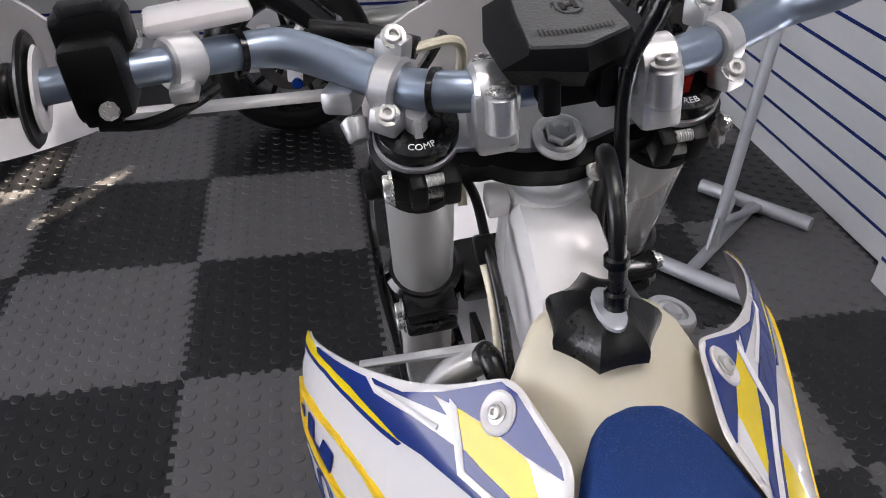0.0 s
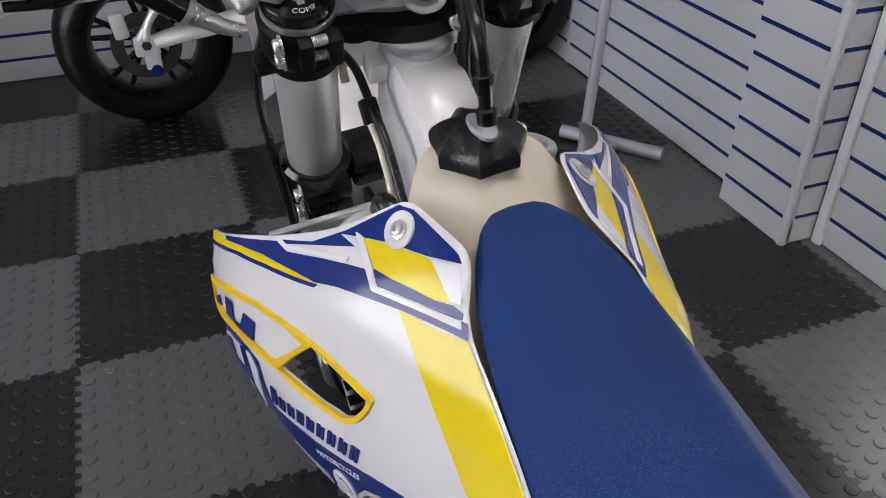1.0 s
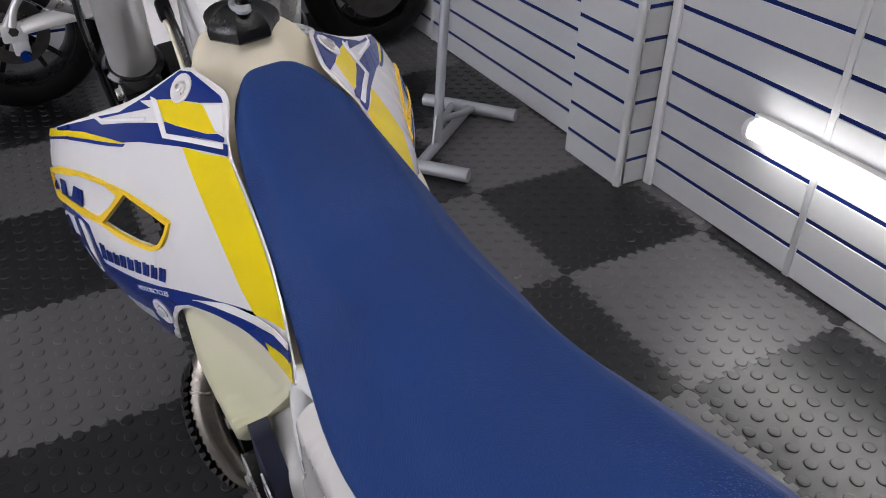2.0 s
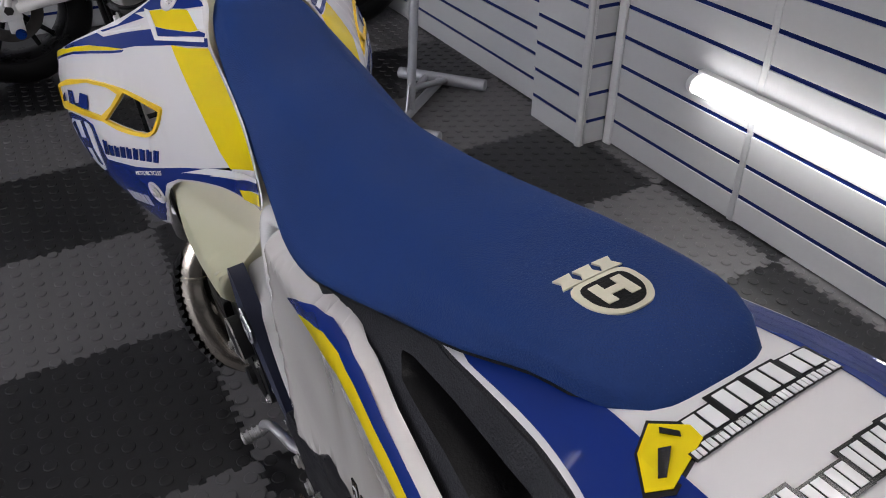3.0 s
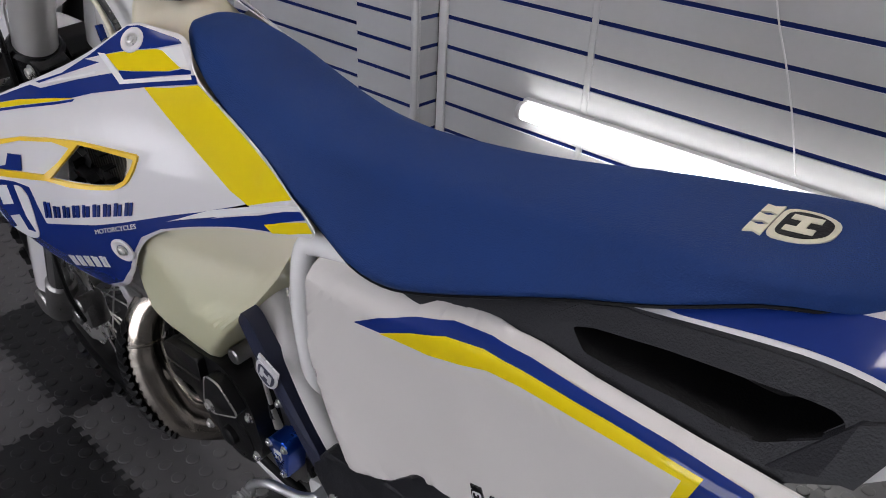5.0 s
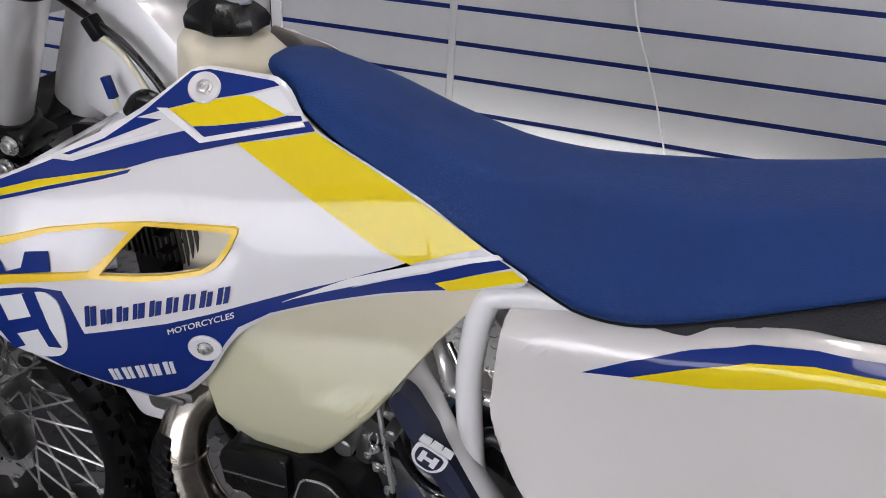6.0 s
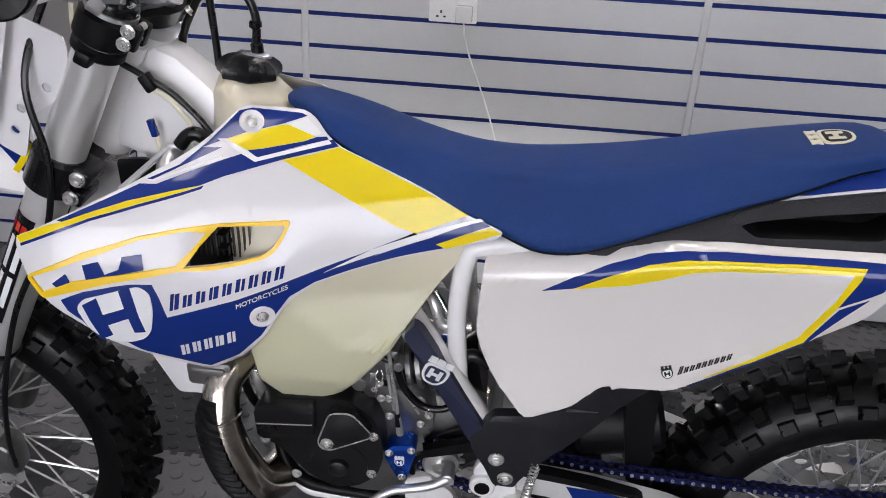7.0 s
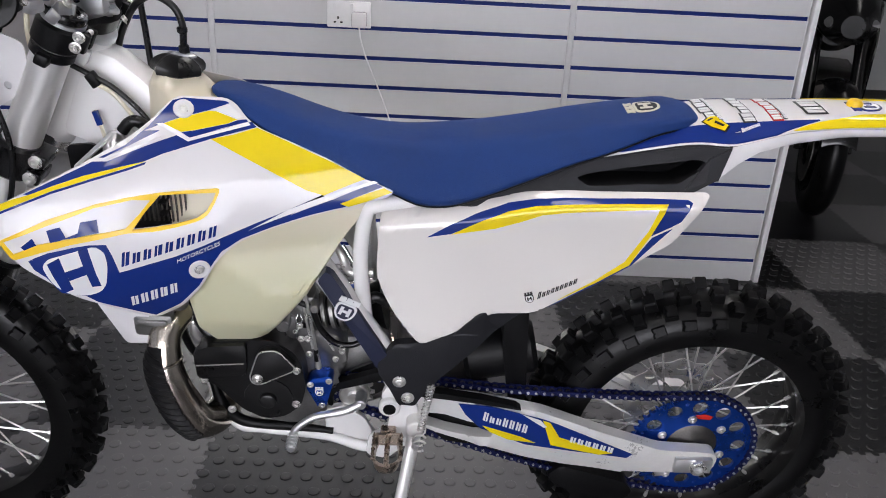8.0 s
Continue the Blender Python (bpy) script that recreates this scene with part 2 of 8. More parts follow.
def lathe(bm, m, prof, seg=32, closed=False):
    """Turns a profile of (radius, height) round the z axis of m."""
    rs = [ring(bm, m @ Matrix.Translation((0, 0, z)), max(r, 1e-4), seg) for r, z in prof]
    for p, q in zip(rs, rs[1:]):
        bridge(bm, p, q)
    if closed:
        bridge(bm, rs[-1], rs[0])


def smoothed(pts, n=8):
    """A Catmull-Rom curve through the points."""
    p = [Vector(q) for q in pts]
    p = [2 * p[0] - p[1], *p, 2 * p[-1] - p[-2]]
    out = []
    for i in range(1, len(p) - 2):
        for k in range(n):
            t = k / n
            a, b, c, d = p[i - 1 : i + 3]
            out.append(0.5 * (2 * b + (c - a) * t + (2 * a - 5 * b + 4 * c - d) * t * t + (3 * b - a - 3 * c + d) * t**3))
    out.append(p[-2])
    return out


def tube(bm, pts, r, seg=12, n=8, cap=True, squash=1.0):
    """A pipe along a smooth curve; r is a radius or a list of radii, one a point."""
    line = smoothed(pts, n)
    rad = [r] * len(pts) if not isinstance(r, (list, tuple)) else r
    up, rings = None, []
    for i, p in enumerate(line):
        d = (line[min(i + 1, len(line) - 1)] - line[max(i - 1, 0)]).normalized()
        if up is None:
            up = d.orthogonal().normalized()
        up = (up - d * up.dot(d)).normalized()
        side = d.cross(up)
        u = i / n
        k = min(int(u), len(rad) - 2)
        w = min(u - k, 1)
        w = w * w * (3 - 2 * w)
        rr = rad[k] * (1 - w) + rad[k + 1] * w
        rings.append([bm.verts.new(p + rr * (math.cos(2 * math.pi * j / seg) * up + squash * math.sin(2 * math.pi * j / seg) * side)) for j in range(seg)])
    for a, b in zip(rings, rings[1:]):
        bridge(bm, a, b)
    if cap:
        bm.faces.new(rings[0][::-1]), bm.faces.new(rings[-1])


def plate(bm, pts, y0, y1, bevel=0.0):
    """A slab with an outline in x and z, from y0 to y1."""
    a = [bm.verts.new((x, y0, z)) for x, z in pts]
    b = [bm.verts.new((x, y1, z)) for x, z in pts]
    fs = [bm.faces.new(a), bm.faces.new(b[::-1])]
    bridge(bm, a, b)
    if bevel:
        es = list({e for f in fs for e in f.edges})
        bmesh.ops.bevel(bm, geom=es, offset=bevel, segments=2, affect="EDGES", profile=0.5)


def rounded(pts, r, n=4):
    """Rounds the corners of an outline."""
    out = []
    k = len(pts)
    for i in range(k):
        p, a, b = Vector(pts[i]), Vector(pts[i - 1]), Vector(pts[(i + 1) % k])
        u, w = a - p, b - p
        q = min(r, 0.45 * u.length, 0.45 * w.length)
        s, e = p + u.normalized() * q, p + w.normalized() * q
        for j in range(n + 1):
            t = j / n
            out.append(tuple((1 - t) ** 2 * s + 2 * t * (1 - t) * p + t * t * e))
    return out


def skin(pts, f, thick=0.003, step=0.03, side=1, holes=(), lift=0.0, bead=0.0):
    """A curved panel: an outline in x and z laid on the surface y = f(x, z), with a thickness inwards."""
    bm = bmesh.new()
    es = []
    for loop in (pts, *holes):
        vs = [bm.verts.new((x, 0, z)) for x, z in loop]
        es += [bm.edges.new((vs[i], vs[(i + 1) % len(vs)])) for i in range(len(vs))]
    bmesh.ops.triangle_fill(bm, use_beauty=True, use_dissolve=False, edges=es)
    xs, zs = [p[0] for p in pts], [p[1] for p in pts]
    for ax, lo, hi in ((0, min(xs), max(xs)), (2, min(zs), max(zs))):
        k = max(1, int((hi - lo) / step))
        for i in range(1, k):
            co, no = [0, 0, 0], [0, 0, 0]
            co[ax], no[ax] = lo + (hi - lo) * i / k, 1
            bmesh.ops.bisect_plane(bm, geom=bm.verts[:] + bm.edges[:] + bm.faces[:], plane_co=co, plane_no=no, dist=1e-5)
    top = bm.faces[:]
    edge = [e for e in bm.edges if e.is_boundary]
    rim = {v for e in edge for v in e.verts}
    for v in bm.verts:
        v.co.y = f(v.co.x, v.co.z) + lift
    low = {}
    for v in bm.verts[:]:
        low[v] = bm.verts.new(v.co - Vector((0, thick, 0)))
    for fc in top:
        bm.faces.new([low[v] for v in reversed(fc.verts)])
    for e in edge:
        a, b = e.verts
        bm.faces.new((a, b, low[b], low[a]))
    if bead:
        for v in rim:
            v.co.y -= bead
    if side < 0:
        for v in bm.verts:
            v.co.y = -v.co.y
    return bm


def loft(sections, caps=True):
    """A closed skin through rings with the same number of points."""
    bm = bmesh.new()
    rs = [[bm.verts.new(p) for p in s] for s in sections]
    for a, b in zip(rs, rs[1:]):
        bridge(bm, a, b)
    if caps:
        bm.faces.new(rs[0][::-1]), bm.faces.new(rs[-1])
    return bm


def interp(x, xs, ys):
    return float(np.interp(x, xs, ys))


def soft(x, xs, ys):
    """A smooth curve through (xs, ys), with xs rising."""
    i = int(np.clip(np.searchsorted(xs, x) - 1, 0, len(xs) - 2))
    h = xs[i + 1] - xs[i]
    t = min(max((x - xs[i]) / h, 0), 1)

    def slope(k):
        a, b = max(k - 1, 0), min(k + 1, len(xs) - 1)
        return (ys[b] - ys[a]) / (xs[b] - xs[a])

    return (2 * t**3 - 3 * t**2 + 1) * ys[i] + (t**3 - 2 * t**2 + t) * h * slope(i) + (3 * t**2 - 2 * t**3) * ys[i + 1] + (t**3 - t**2) * h * slope(i + 1)


def bolt(bm, p, n, r=0.008, h=0.005, hexa=True):
    """A screw: a domed flange with a socket, on p along n."""
    p, n = Vector(p), Vector(n).normalized()
    m = Matrix.Translation(p) @ n.to_track_quat("Z", "Y").to_matrix().to_4x4()
    lathe(bm, m, [(r * 1.45, 0), (r * 1.45, h * 0.3), (r, h * 0.4), (r, h), (r * 0.85, h * 1.15), (r * 0.5, h * 1.15), (r * 0.45, h * 0.5), (0, h * 0.5)], 10)


def text_mesh(body, size, depth=0.0006, shear=0.0):
    """Letters as a mesh, flat in x and y, centred."""
    cu = bpy.data.curves.new("lettering", "FONT")
    cu.body, cu.size, cu.extrude, cu.align_x, cu.align_y, cu.shear = body, size, depth, "CENTER", "CENTER", shear
    ob = bpy.data.objects.new("lettering", cu)
    scene.collection.objects.link(ob)
    me = bpy.data.meshes.new_from_object(ob.evaluated_get(bpy.context.evaluated_depsgraph_get()))
    bpy.data.objects.remove(ob)
    bpy.data.curves.remove(cu)
    bm = bmesh.new()
    bm.from_mesh(me)
    bpy.data.meshes.remove(me)
    return bm


# ---- the room ----
WALL_Y, FRONT_X, END_X, PILLAR = -0.547, 2.42, -2.30, (0.33, 0.634, -0.427)


def structure(name, bm, material, label, category, smooth=0):
    return tagged(part(name, bm, material, None, label, smooth), label, category, kind="structure")


bm = bmesh.new()
box(bm, (-1.8, 0.5, -0.06), (9.0, 10.0, 0.1))
structure("ground", bm, M["ground"], "dark concrete slab under the rubber tiles", "floor")
bm = bmesh.new()
box(bm, (-1.8, 0.5, 2.76), (9.2, 10.2, 0.1))
structure("ceiling", bm, M["ceiling"], "plain pale painted showroom ceiling", "ceiling")
for nm, c, s in (("wall_west", (-6.3, 0.5, 1.35), (0.1, 10, 2.8)), ("wall_north", (-4.85, 5.5, 1.35), (2.9, 0.1, 2.8)), ("wall_north_low", (-2.9, 5.5, 0.7), (1.0, 0.1, 1.5)), ("wall_north_high", (-2.9, 5.5, 2.25), (1.0, 0.1, 1.0)), ("wall_north_sill", (-0.55, 5.5, 0.2), (3.7, 0.1, 0.5)), ("wall_north_head", (-0.55, 5.5, 2.5), (3.7, 0.1, 0.5)), ("wall_north_end", (2.0, 5.5, 1.35), (1.4, 0.1, 2.8)), ("wall_far_south", (-4.3, -4.5, 1.35), (4.2, 0.1, 2.8)), ("wall_alcove", (-2.2, -2.56, 1.35), (0.05, 3.9, 2.8))):
    bm = bmesh.new()
    box(bm, c, s)
    structure(nm, bm, M["plaster"], "plain pale painted plaster wall", "wall")

SLAT, GAP, BASE = 0.1, 0.0135, 0.0832


def slat_piece(length, height):
    """One slat of laminated board with softened long edges, centred, facing +y."""
    b = bmesh.new()
    box(b, (0, -0.007, 0), (length, 0.014, height), bevel=0.0016)
    me = bpy.data.meshes.new("slat")
    b.to_mesh(me)
    b.free()
    me.materials.append(M["wall"])
    return me


def slot_piece(length):
    """The coloured channel lining of one slot."""
    b = bmesh.new()
    box(b, (0, -0.0055, 0), (length, 0.003, GAP * 1.6))
    box(b, (0, -0.003, GAP * 0.5 + 0.0005), (length, 0.0045, 0.0015))
    me = bpy.data.meshes.new("slot_insert")
    b.to_mesh(me)
    b.free()
    me.materials.append(M["insert"])
    return me


def slatwall(name, m, spans, top, label, joint=0.022):
    """A wall of slats on a backing board. m: pose of its lower corner, x along the wall, y out of it. spans: stretches along x, with a joint cover between them."""
    x0, x1 = spans[0][0], spans[-1][1]
    b = bmesh.new()
    box(b, ((x0 + x1) / 2, -0.022, top / 2), (x1 - x0, 0.012, top))
    wall = structure(name, b, M["trim"], label, "wall")
    wall.matrix_world = m
    for a, c in spans:
        ln = c - a - joint
        low, mid, ins = slat_piece(ln, BASE - 0.004), slat_piece(ln, SLAT - GAP), slot_piece(ln)
        z = 0.0
        k = 0
        while z < top - 0.02:
            h = BASE if k == 0 else SLAT - GAP
            ob = new("slat", low if k == 0 else mid)
            ob.parent = wall
            ob.location = ((a + c) / 2, 0, z + h / 2 + (0.002 if k == 0 else 0))
            z += h
            ob = new("slot_insert", ins)
            ob.parent = wall
            ob.location = ((a + c) / 2, 0, z + GAP / 2)
            z += GAP
            k += 1
    for i in range(len(spans) - 1):
        b = bmesh.new()
        box(b, (spans[i][1], -0.007, top / 2), (joint * 0.95, 0.0165, top), bevel=0.002)
        part("joint_cover", b, M["wall"], wall, "pale vertical joint strip")
    return wall


TOP = 2.45
flip = Matrix.Rotation(math.pi, 4, "Z")
# the long wall beside the motorcycle: local x runs towards the far end (-X), y faces the room
slatwall("wall_south", Matrix.Translation((0.31, WALL_Y, 0)) @ Matrix.Diagonal((-1, 1, 1, 1)), [(0.0, 0.585), (0.585, 1.804), (1.804, 2.61)], TOP, "pale grey slatwall with navy blue slots and vertical joints")
b = bmesh.new()
box(b, (END_X - 0.012, WALL_Y - 0.012, TOP / 2), (0.02, 0.036, TOP), bevel=0.003)
structure("trim_end", b, M["trim"], "white end strip of the slatwall", "trim", 30)
# the boxed pillar
slatwall("wall_pillar_face", Matrix.Translation((PILLAR[1], PILLAR[2], 0)) @ Matrix.Diagonal((-1, 1, 1, 1)), [(0.0, PILLAR[1] - PILLAR[0])], TOP, "slatwall face of a boxed pillar", 0.03)
slatwall("wall_pillar_side", Matrix.Translation((PILLAR[0], PILLAR[2], 0)) @ Matrix.Rotation(radians(90), 4, "Z") @ Matrix.Diagonal((-1, 1, 1, 1)), [(0.012, 0.12)], TOP, "narrow slatwall return of a boxed pillar", 0.012)
b = bmesh.new()
rod(b, (PILLAR[0] + 0.008, PILLAR[2] - 0.008, 0.0), (PILLAR[0] + 0.008, PILLAR[2] - 0.008, TOP), 0.0125, seg=16)
structure("trim_pillar", b, M["wall"], "rounded pale corner strip of the pillar", "trim", 40)
b = bmesh.new()
box(b, (0.306, -0.539, TOP / 2), (0.034, 0.012, TOP), bevel=0.002)
for k in range(8):
    bolt(b, (0.306, -0.533, 0.2 + 0.3 * k), (0, 1, 0), 0.003, 0.0015)
structure("trim_post", b, M["trim"], "white screwed cover strip beside the pillar", "trim", 30)
slatwall("wall_south_far", Matrix.Translation((FRONT_X, -0.51, 0)) @ Matrix.Diagonal((-1, 1, 1, 1)), [(0.0, 0.6), (0.6, FRONT_X - PILLAR[1])], TOP, "pale slatwall running on behind the pillar")
# the wall ahead of the motorcycle, facing -X
slatwall("wall_east", Matrix.Translation((FRONT_X, -0.52, 0)) @ Matrix.Rotation(radians(90), 4, "Z"), [(0.0, 1.2), (1.2, 2.4), (2.4, 3.6), (3.6, 6.0)], TOP, "pale slatwall behind the row of motorcycles")


# ceiling battens
for bx, by in [*BATTENS, (-3.6, -2.2)]:
    lampthing = thing("ceiling_batten", "white ceiling batten with a long frosted diffuser", "light", "ceiling battens", m=pose(bx, by, 2.71))
    b = bmesh.new()
    box(b, (0, 0, -0.012), (0.09, 1.25, 0.024), bevel=0.004)
    part("housing", b, M["trim"], lampthing)
    b = bmesh.new()
    box(b, (0, 0, -0.034), (0.06, 1.22, 0.02), bevel=0.006)
    part("diffuser", b, M["batten"], lampthing)

# the lit tube low on the slatwall
tube_lamp = thing("led_batten", "lit white tube batten fixed low along the slatwall", "light", m=pose(-0.06, -0.534, 0.371))
b = bmesh.new()
box(b, (-0.62, -0.006, 0.008), (1.24, 0.03, 0.056), bevel=0.006)
part("housing", b, M["trim"], tube_lamp, smooth=30)
b = bmesh.new()
rod(b, (-0.022, 0.02, 0), (-1.222, 0.02, 0), 0.0275, seg=20)
part("diffuser", b, M["tube"], tube_lamp, "glowing frosted diffuser")
for x in (0.0, -1.222):
    b = bmesh.new()
    rod(b, (x - 0.022, 0.02, 0), (x, 0.02, 0), 0.031, 0.029, seg=20, edge=0.003)
    part("end_cap", b, M["trim"], tube_lamp)

# double wall socket with a charger and its lead
socket = thing("wall_socket", "white double wall socket with a plug and lead", "socket", m=pose(-0.741, -0.545, 0.934))
b = bmesh.new()
box(b, (0, 0.006, 0), (0.147, 0.012, 0.086), bevel=0.004)
part("plate", b, M["trim"], socket, smooth=30)
for x in (0.036,):
    b = bmesh.new()
    box(b, (x, 0.0125, -0.012), (0.005, 0.002, 0.009))
    box(b, (x - 0.011, 0.0125, -0.026), (0.008, 0.002, 0.005))
    box(b, (x + 0.011, 0.0125, -0.026), (0.008, 0.002, 0.005))
    part("pin_holes", b, M["black"], socket, smooth=0)
for x in (0.045, -0.01):
    b = bmesh.new()
    box(b, (x, 0.014, 0.026), (0.012, 0.005, 0.02), bevel=0.001)
    part("switch", b, M["trim"], socket, smooth=0)
b = bmesh.new()
box(b, (-0.036, 0.028, -0.014), (0.05, 0.036, 0.05), bevel=0.006)
part("plug", b, M["white"], socket, "white moulded plug", smooth=30)
b = bmesh.new()
tube(b, [(-0.036, 0.03, -0.038), (-0.042, 0.028, -0.08), (-0.06, 0.02, -0.142), (-0.098, 0.013, -0.235), (-0.14, 0.011, -0.345), (-0.19, 0.011, -0.5)], 0.0025, 8)
part("lead", b, M["trim"], socket)

# frosted shop window in the north wall
window = structure("window_1", (lambda b: (box(b, (-0.55, 5.54, 1.35), (3.7, 0.02, 1.8)), b)[1])(bmesh.new()), M["frost"], "wide frosted shop window full of daylight", "window")
for x in (-2.37, -1.2, 0.0, 1.27):
    b = bmesh.new()
    box(b, (x, 5.49, 1.35), (0.06, 0.08, 1.8), bevel=0.004)
    part("window_frame", b, M["trim"], window)
# unseen panel added beside it; its gaps shape the low sun's floor patches
gaps = [[(-2.566, 1.52), (-2.445, 1.562), (-2.625, 1.581), (-2.736, 1.57), (-2.753, 1.546)], [(-2.997, 1.686), (-3.026, 1.683), (-3.071, 1.611), (-3.016, 1.599), (-2.988, 1.637)], [(-3.204, 1.672), (-3.228, 1.671), (-3.229, 1.652), (-3.2, 1.647)]]
b = skin([(-3.4, 1.45), (-2.4, 1.45), (-2.4, 1.75), (-3.4, 1.75)], lambda x, z: 5.5, 0.004, 9, 1, gaps)
structure("sun_mask", b, M["trim"], "added unseen white panel with gaps that shape the sun patches", "window")


# ---- the enduro motorcycle, built in its own frame: x ahead, y to its left, z up, origin under the rear axle ----
BIKE = thing("enduro_motorcycle", "white, blue and yellow enduro motorcycle leaning on its side stand", "motorcycle", m=pose(-1.576, 0.8177, 0.002) @ Matrix.Rotation(radians(0.98), 4, "Z") @ Matrix.Rotation(radians(-6.51), 4, "X") @ Matrix.Scale(0.989, 4))
REAR, FRONT = Vector((0.0, 0, 0.342)), Vector((1.548, 0, 0.350))


def f_side(x, z):
    x, z = x - 0.95, z - 0.86
    dent = 0.009 * math.exp(-((x / 0.06) ** 2) - ((z - 0.028) / 0.022) ** 2)
    return -dent + 0.1831 + 0.376 * x - 0.2299 * z - 0.1592 * x * x - 0.0469 * x * z - 2.2563 * z * z + 0.838 * x * x * z - 1.4287 * x * z * z - 0.5092 * z**3 - 2.0622 * x**3


PANEL_TOP = ([0.1, 0.13, 0.2, 0.28, 0.36, 0.44, 0.48, 0.55, 0.63], [0.94, 0.939, 0.935, 0.928, 0.9175, 0.9, 0.887, 0.878, 0.866])


def f_panel(x, z):
    dent = 0.002 * math.exp(-(((x - 0.5) / 0.07) ** 2) - ((z - 0.75) / 0.04) ** 2) + 0.0018 * math.exp(-(((x - 0.4) / 0.03) ** 2) - ((z - 0.8) / 0.06) ** 2)
    roll = min(1.3, max(0.0, z - interp(x, PANEL_TOP[0], PANEL_TOP[1]) + 0.03) / 0.03) ** 2
    x, z = x - 0.35, z - 0.8
    return dent + 0.135 - 0.1029 * x - 0.0623 * z + 0.0955 * x * x - 0.0764 * x * z + 0.5965 * z * z + 0.1721 * x**3 - (0.0274 + 0.0311 * x) * roll


# seat
SX = [0.108, 0.122, 0.155, 0.19, 0.257, 0.326, 0.395, 0.465, 0.518, 0.569, 0.61, 0.664, 0.735, 0.8, 0.85, 0.885, 0.908, 0.915]
S_TOP = [1.017, 1.028, 1.0325, 1.0285, 1.0185, 1.008, 0.9945, 0.9831, 0.9767, 0.972, 0.9705, 0.9748, 0.9912, 1.0128, 1.0281, 1.0346, 1.0345, 1.031]
S_WT = [0.012, 0.037, 0.0555, 0.0623, 0.0662, 0.0642, 0.0641, 0.064, 0.0644, 0.0625, 0.0603, 0.0577, 0.0572, 0.0545, 0.0449, 0.0351, 0.02, 0.004]
S_LOW = [1.011, 1.0135, 1.0125, 1.004, 0.979, 0.9566, 0.9285, 0.8995, 0.8816, 0.8793, 0.8937, 0.9118, 0.9418, 0.9735, 1.0011, 1.0187, 1.0275, 1.0285]
S_WL = [0.018, 0.043, 0.06, 0.0658, 0.0822, 0.0933, 0.1004, 0.1054, 0.1068, 0.1038, 0.0977, 0.0887, 0.0805, 0.0697, 0.0583, 0.0425, 0.024, 0.006]


def seat_ring(x):
    zt, wt, zl, wl = soft(x, SX, S_TOP), soft(x, SX, S_WT), soft(x, SX, S_LOW), soft(x, SX, S_WL)
    h = zt - zl
    prof = [(wl * 0.96, -0.004), (wl, 0.06), (wl * 0.98 + wt * 0.02, 0.14)]
    for k in range(1, 5):
        u = k / 5
        prof.append((wl + (wt * 1.03 - wl) * (u ** 0.85), 0.14 + 0.58 * u))
    prof += [(wt * 1.0, 0.76), (wt * 0.9, 0.86), (wt * 0.74, 0.935), (wt * 0.5, 0.98), (wt * 0.25, 0.997)]
    half = [(x, w, zl + h * t) for w, t in prof]
    return half + [(x, 0, zt)] + [(p[0], -p[1], p[2]) for p in reversed(half)]


bm = loft([seat_ring(x) for x in [0.108, 0.1085, 0.11, 0.113, 0.117, *np.linspace(0.122, 0.9, 44), 0.905, 0.909, 0.912, 0.914, 0.915]])
seat = part("seat", bm, M["seat"], BIKE, "royal blue grippy textured seat cover", 60)
bm = bmesh.new()
for sgn in (1, -1):
    tube(bm, [(x, sgn * (soft(x, SX, S_WL) * 0.95), soft(x, SX, S_LOW) - 0.002) for x in np.linspace(0.13, 0.86, 24)], 0.002, 6, 2)
part("seat_base", bm, M["black"], seat, "black seat base edge")


def on_seat(x, y):
    w = max(soft(x, SX, S_WT), 0.01)
    return soft(x, SX, S_TOP) - 0.06 * (abs(y) / w) ** 2.6 * 0.14


def emblem(f, cx, cy, s, parent, base, ink, turn=0.0, depth=0.002, lean=0.0):
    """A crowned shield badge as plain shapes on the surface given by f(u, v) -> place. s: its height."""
    def lay(name, loops, material, lift):
        b = bmesh.new()
        for loop in loops:
            c, sn = math.cos(turn), math.sin(turn)
            pts = [(cx + s * (c * (u + lean * v) - sn * v), cy + s * (sn * (u + lean * v) + c * v)) for u, v in loop]
            top = [b.verts.new(f(u, v, lift)) for u, v in pts]
            low = [b.verts.new(f(u, v, lift - depth)) for u, v in pts]
            b.faces.new(top), b.faces.new(low[::-1])
            bridge(b, top, low)
            bmesh.ops.triangulate(b, faces=[q for q in b.faces if len(q.verts) > 4])
        return part(name, b, material, parent, smooth=0)

    shield = rounded([(-0.42, 0.28), (0.42, 0.28), (0.42, -0.2), (0.22, -0.5), (-0.22, -0.5), (-0.42, -0.2)], 0.2)
    inner = rounded([(-0.33, 0.2), (0.33, 0.2), (0.33, -0.18), (0.17, -0.42), (-0.17, -0.42), (-0.33, -0.18)], 0.16)
    crown = [[(-0.42 + a, 0.3), (-0.14 + a, 0.3), (-0.2 + a, 0.42), (-0.16 + a, 0.54), (-0.4 + a, 0.54), (-0.36 + a, 0.42)] for a in (0, 0.28, 0.56)]
    lay("badge", [shield, *crown], base, 0.0016)
    lay("badge_field", [inner], ink, 0.0022)
    lay("badge_bars", [[(-0.22, 0.12), (-0.09, 0.12), (-0.09, -0.26), (-0.22, -0.26)], [(0.09, 0.12), (0.22, 0.12), (0.22, -0.26), (0.09, -0.26)], [(-0.1, -0.015), (0.1, -0.015), (0.1, -0.13), (-0.1, -0.13)]], base, 0.0028)


emblem(lambda u, v, h: (u, v, on_seat(u, v) + h), 0.203, 0.0, 0.054, seat, M["patch"], M["black"], turn=radians(-90))

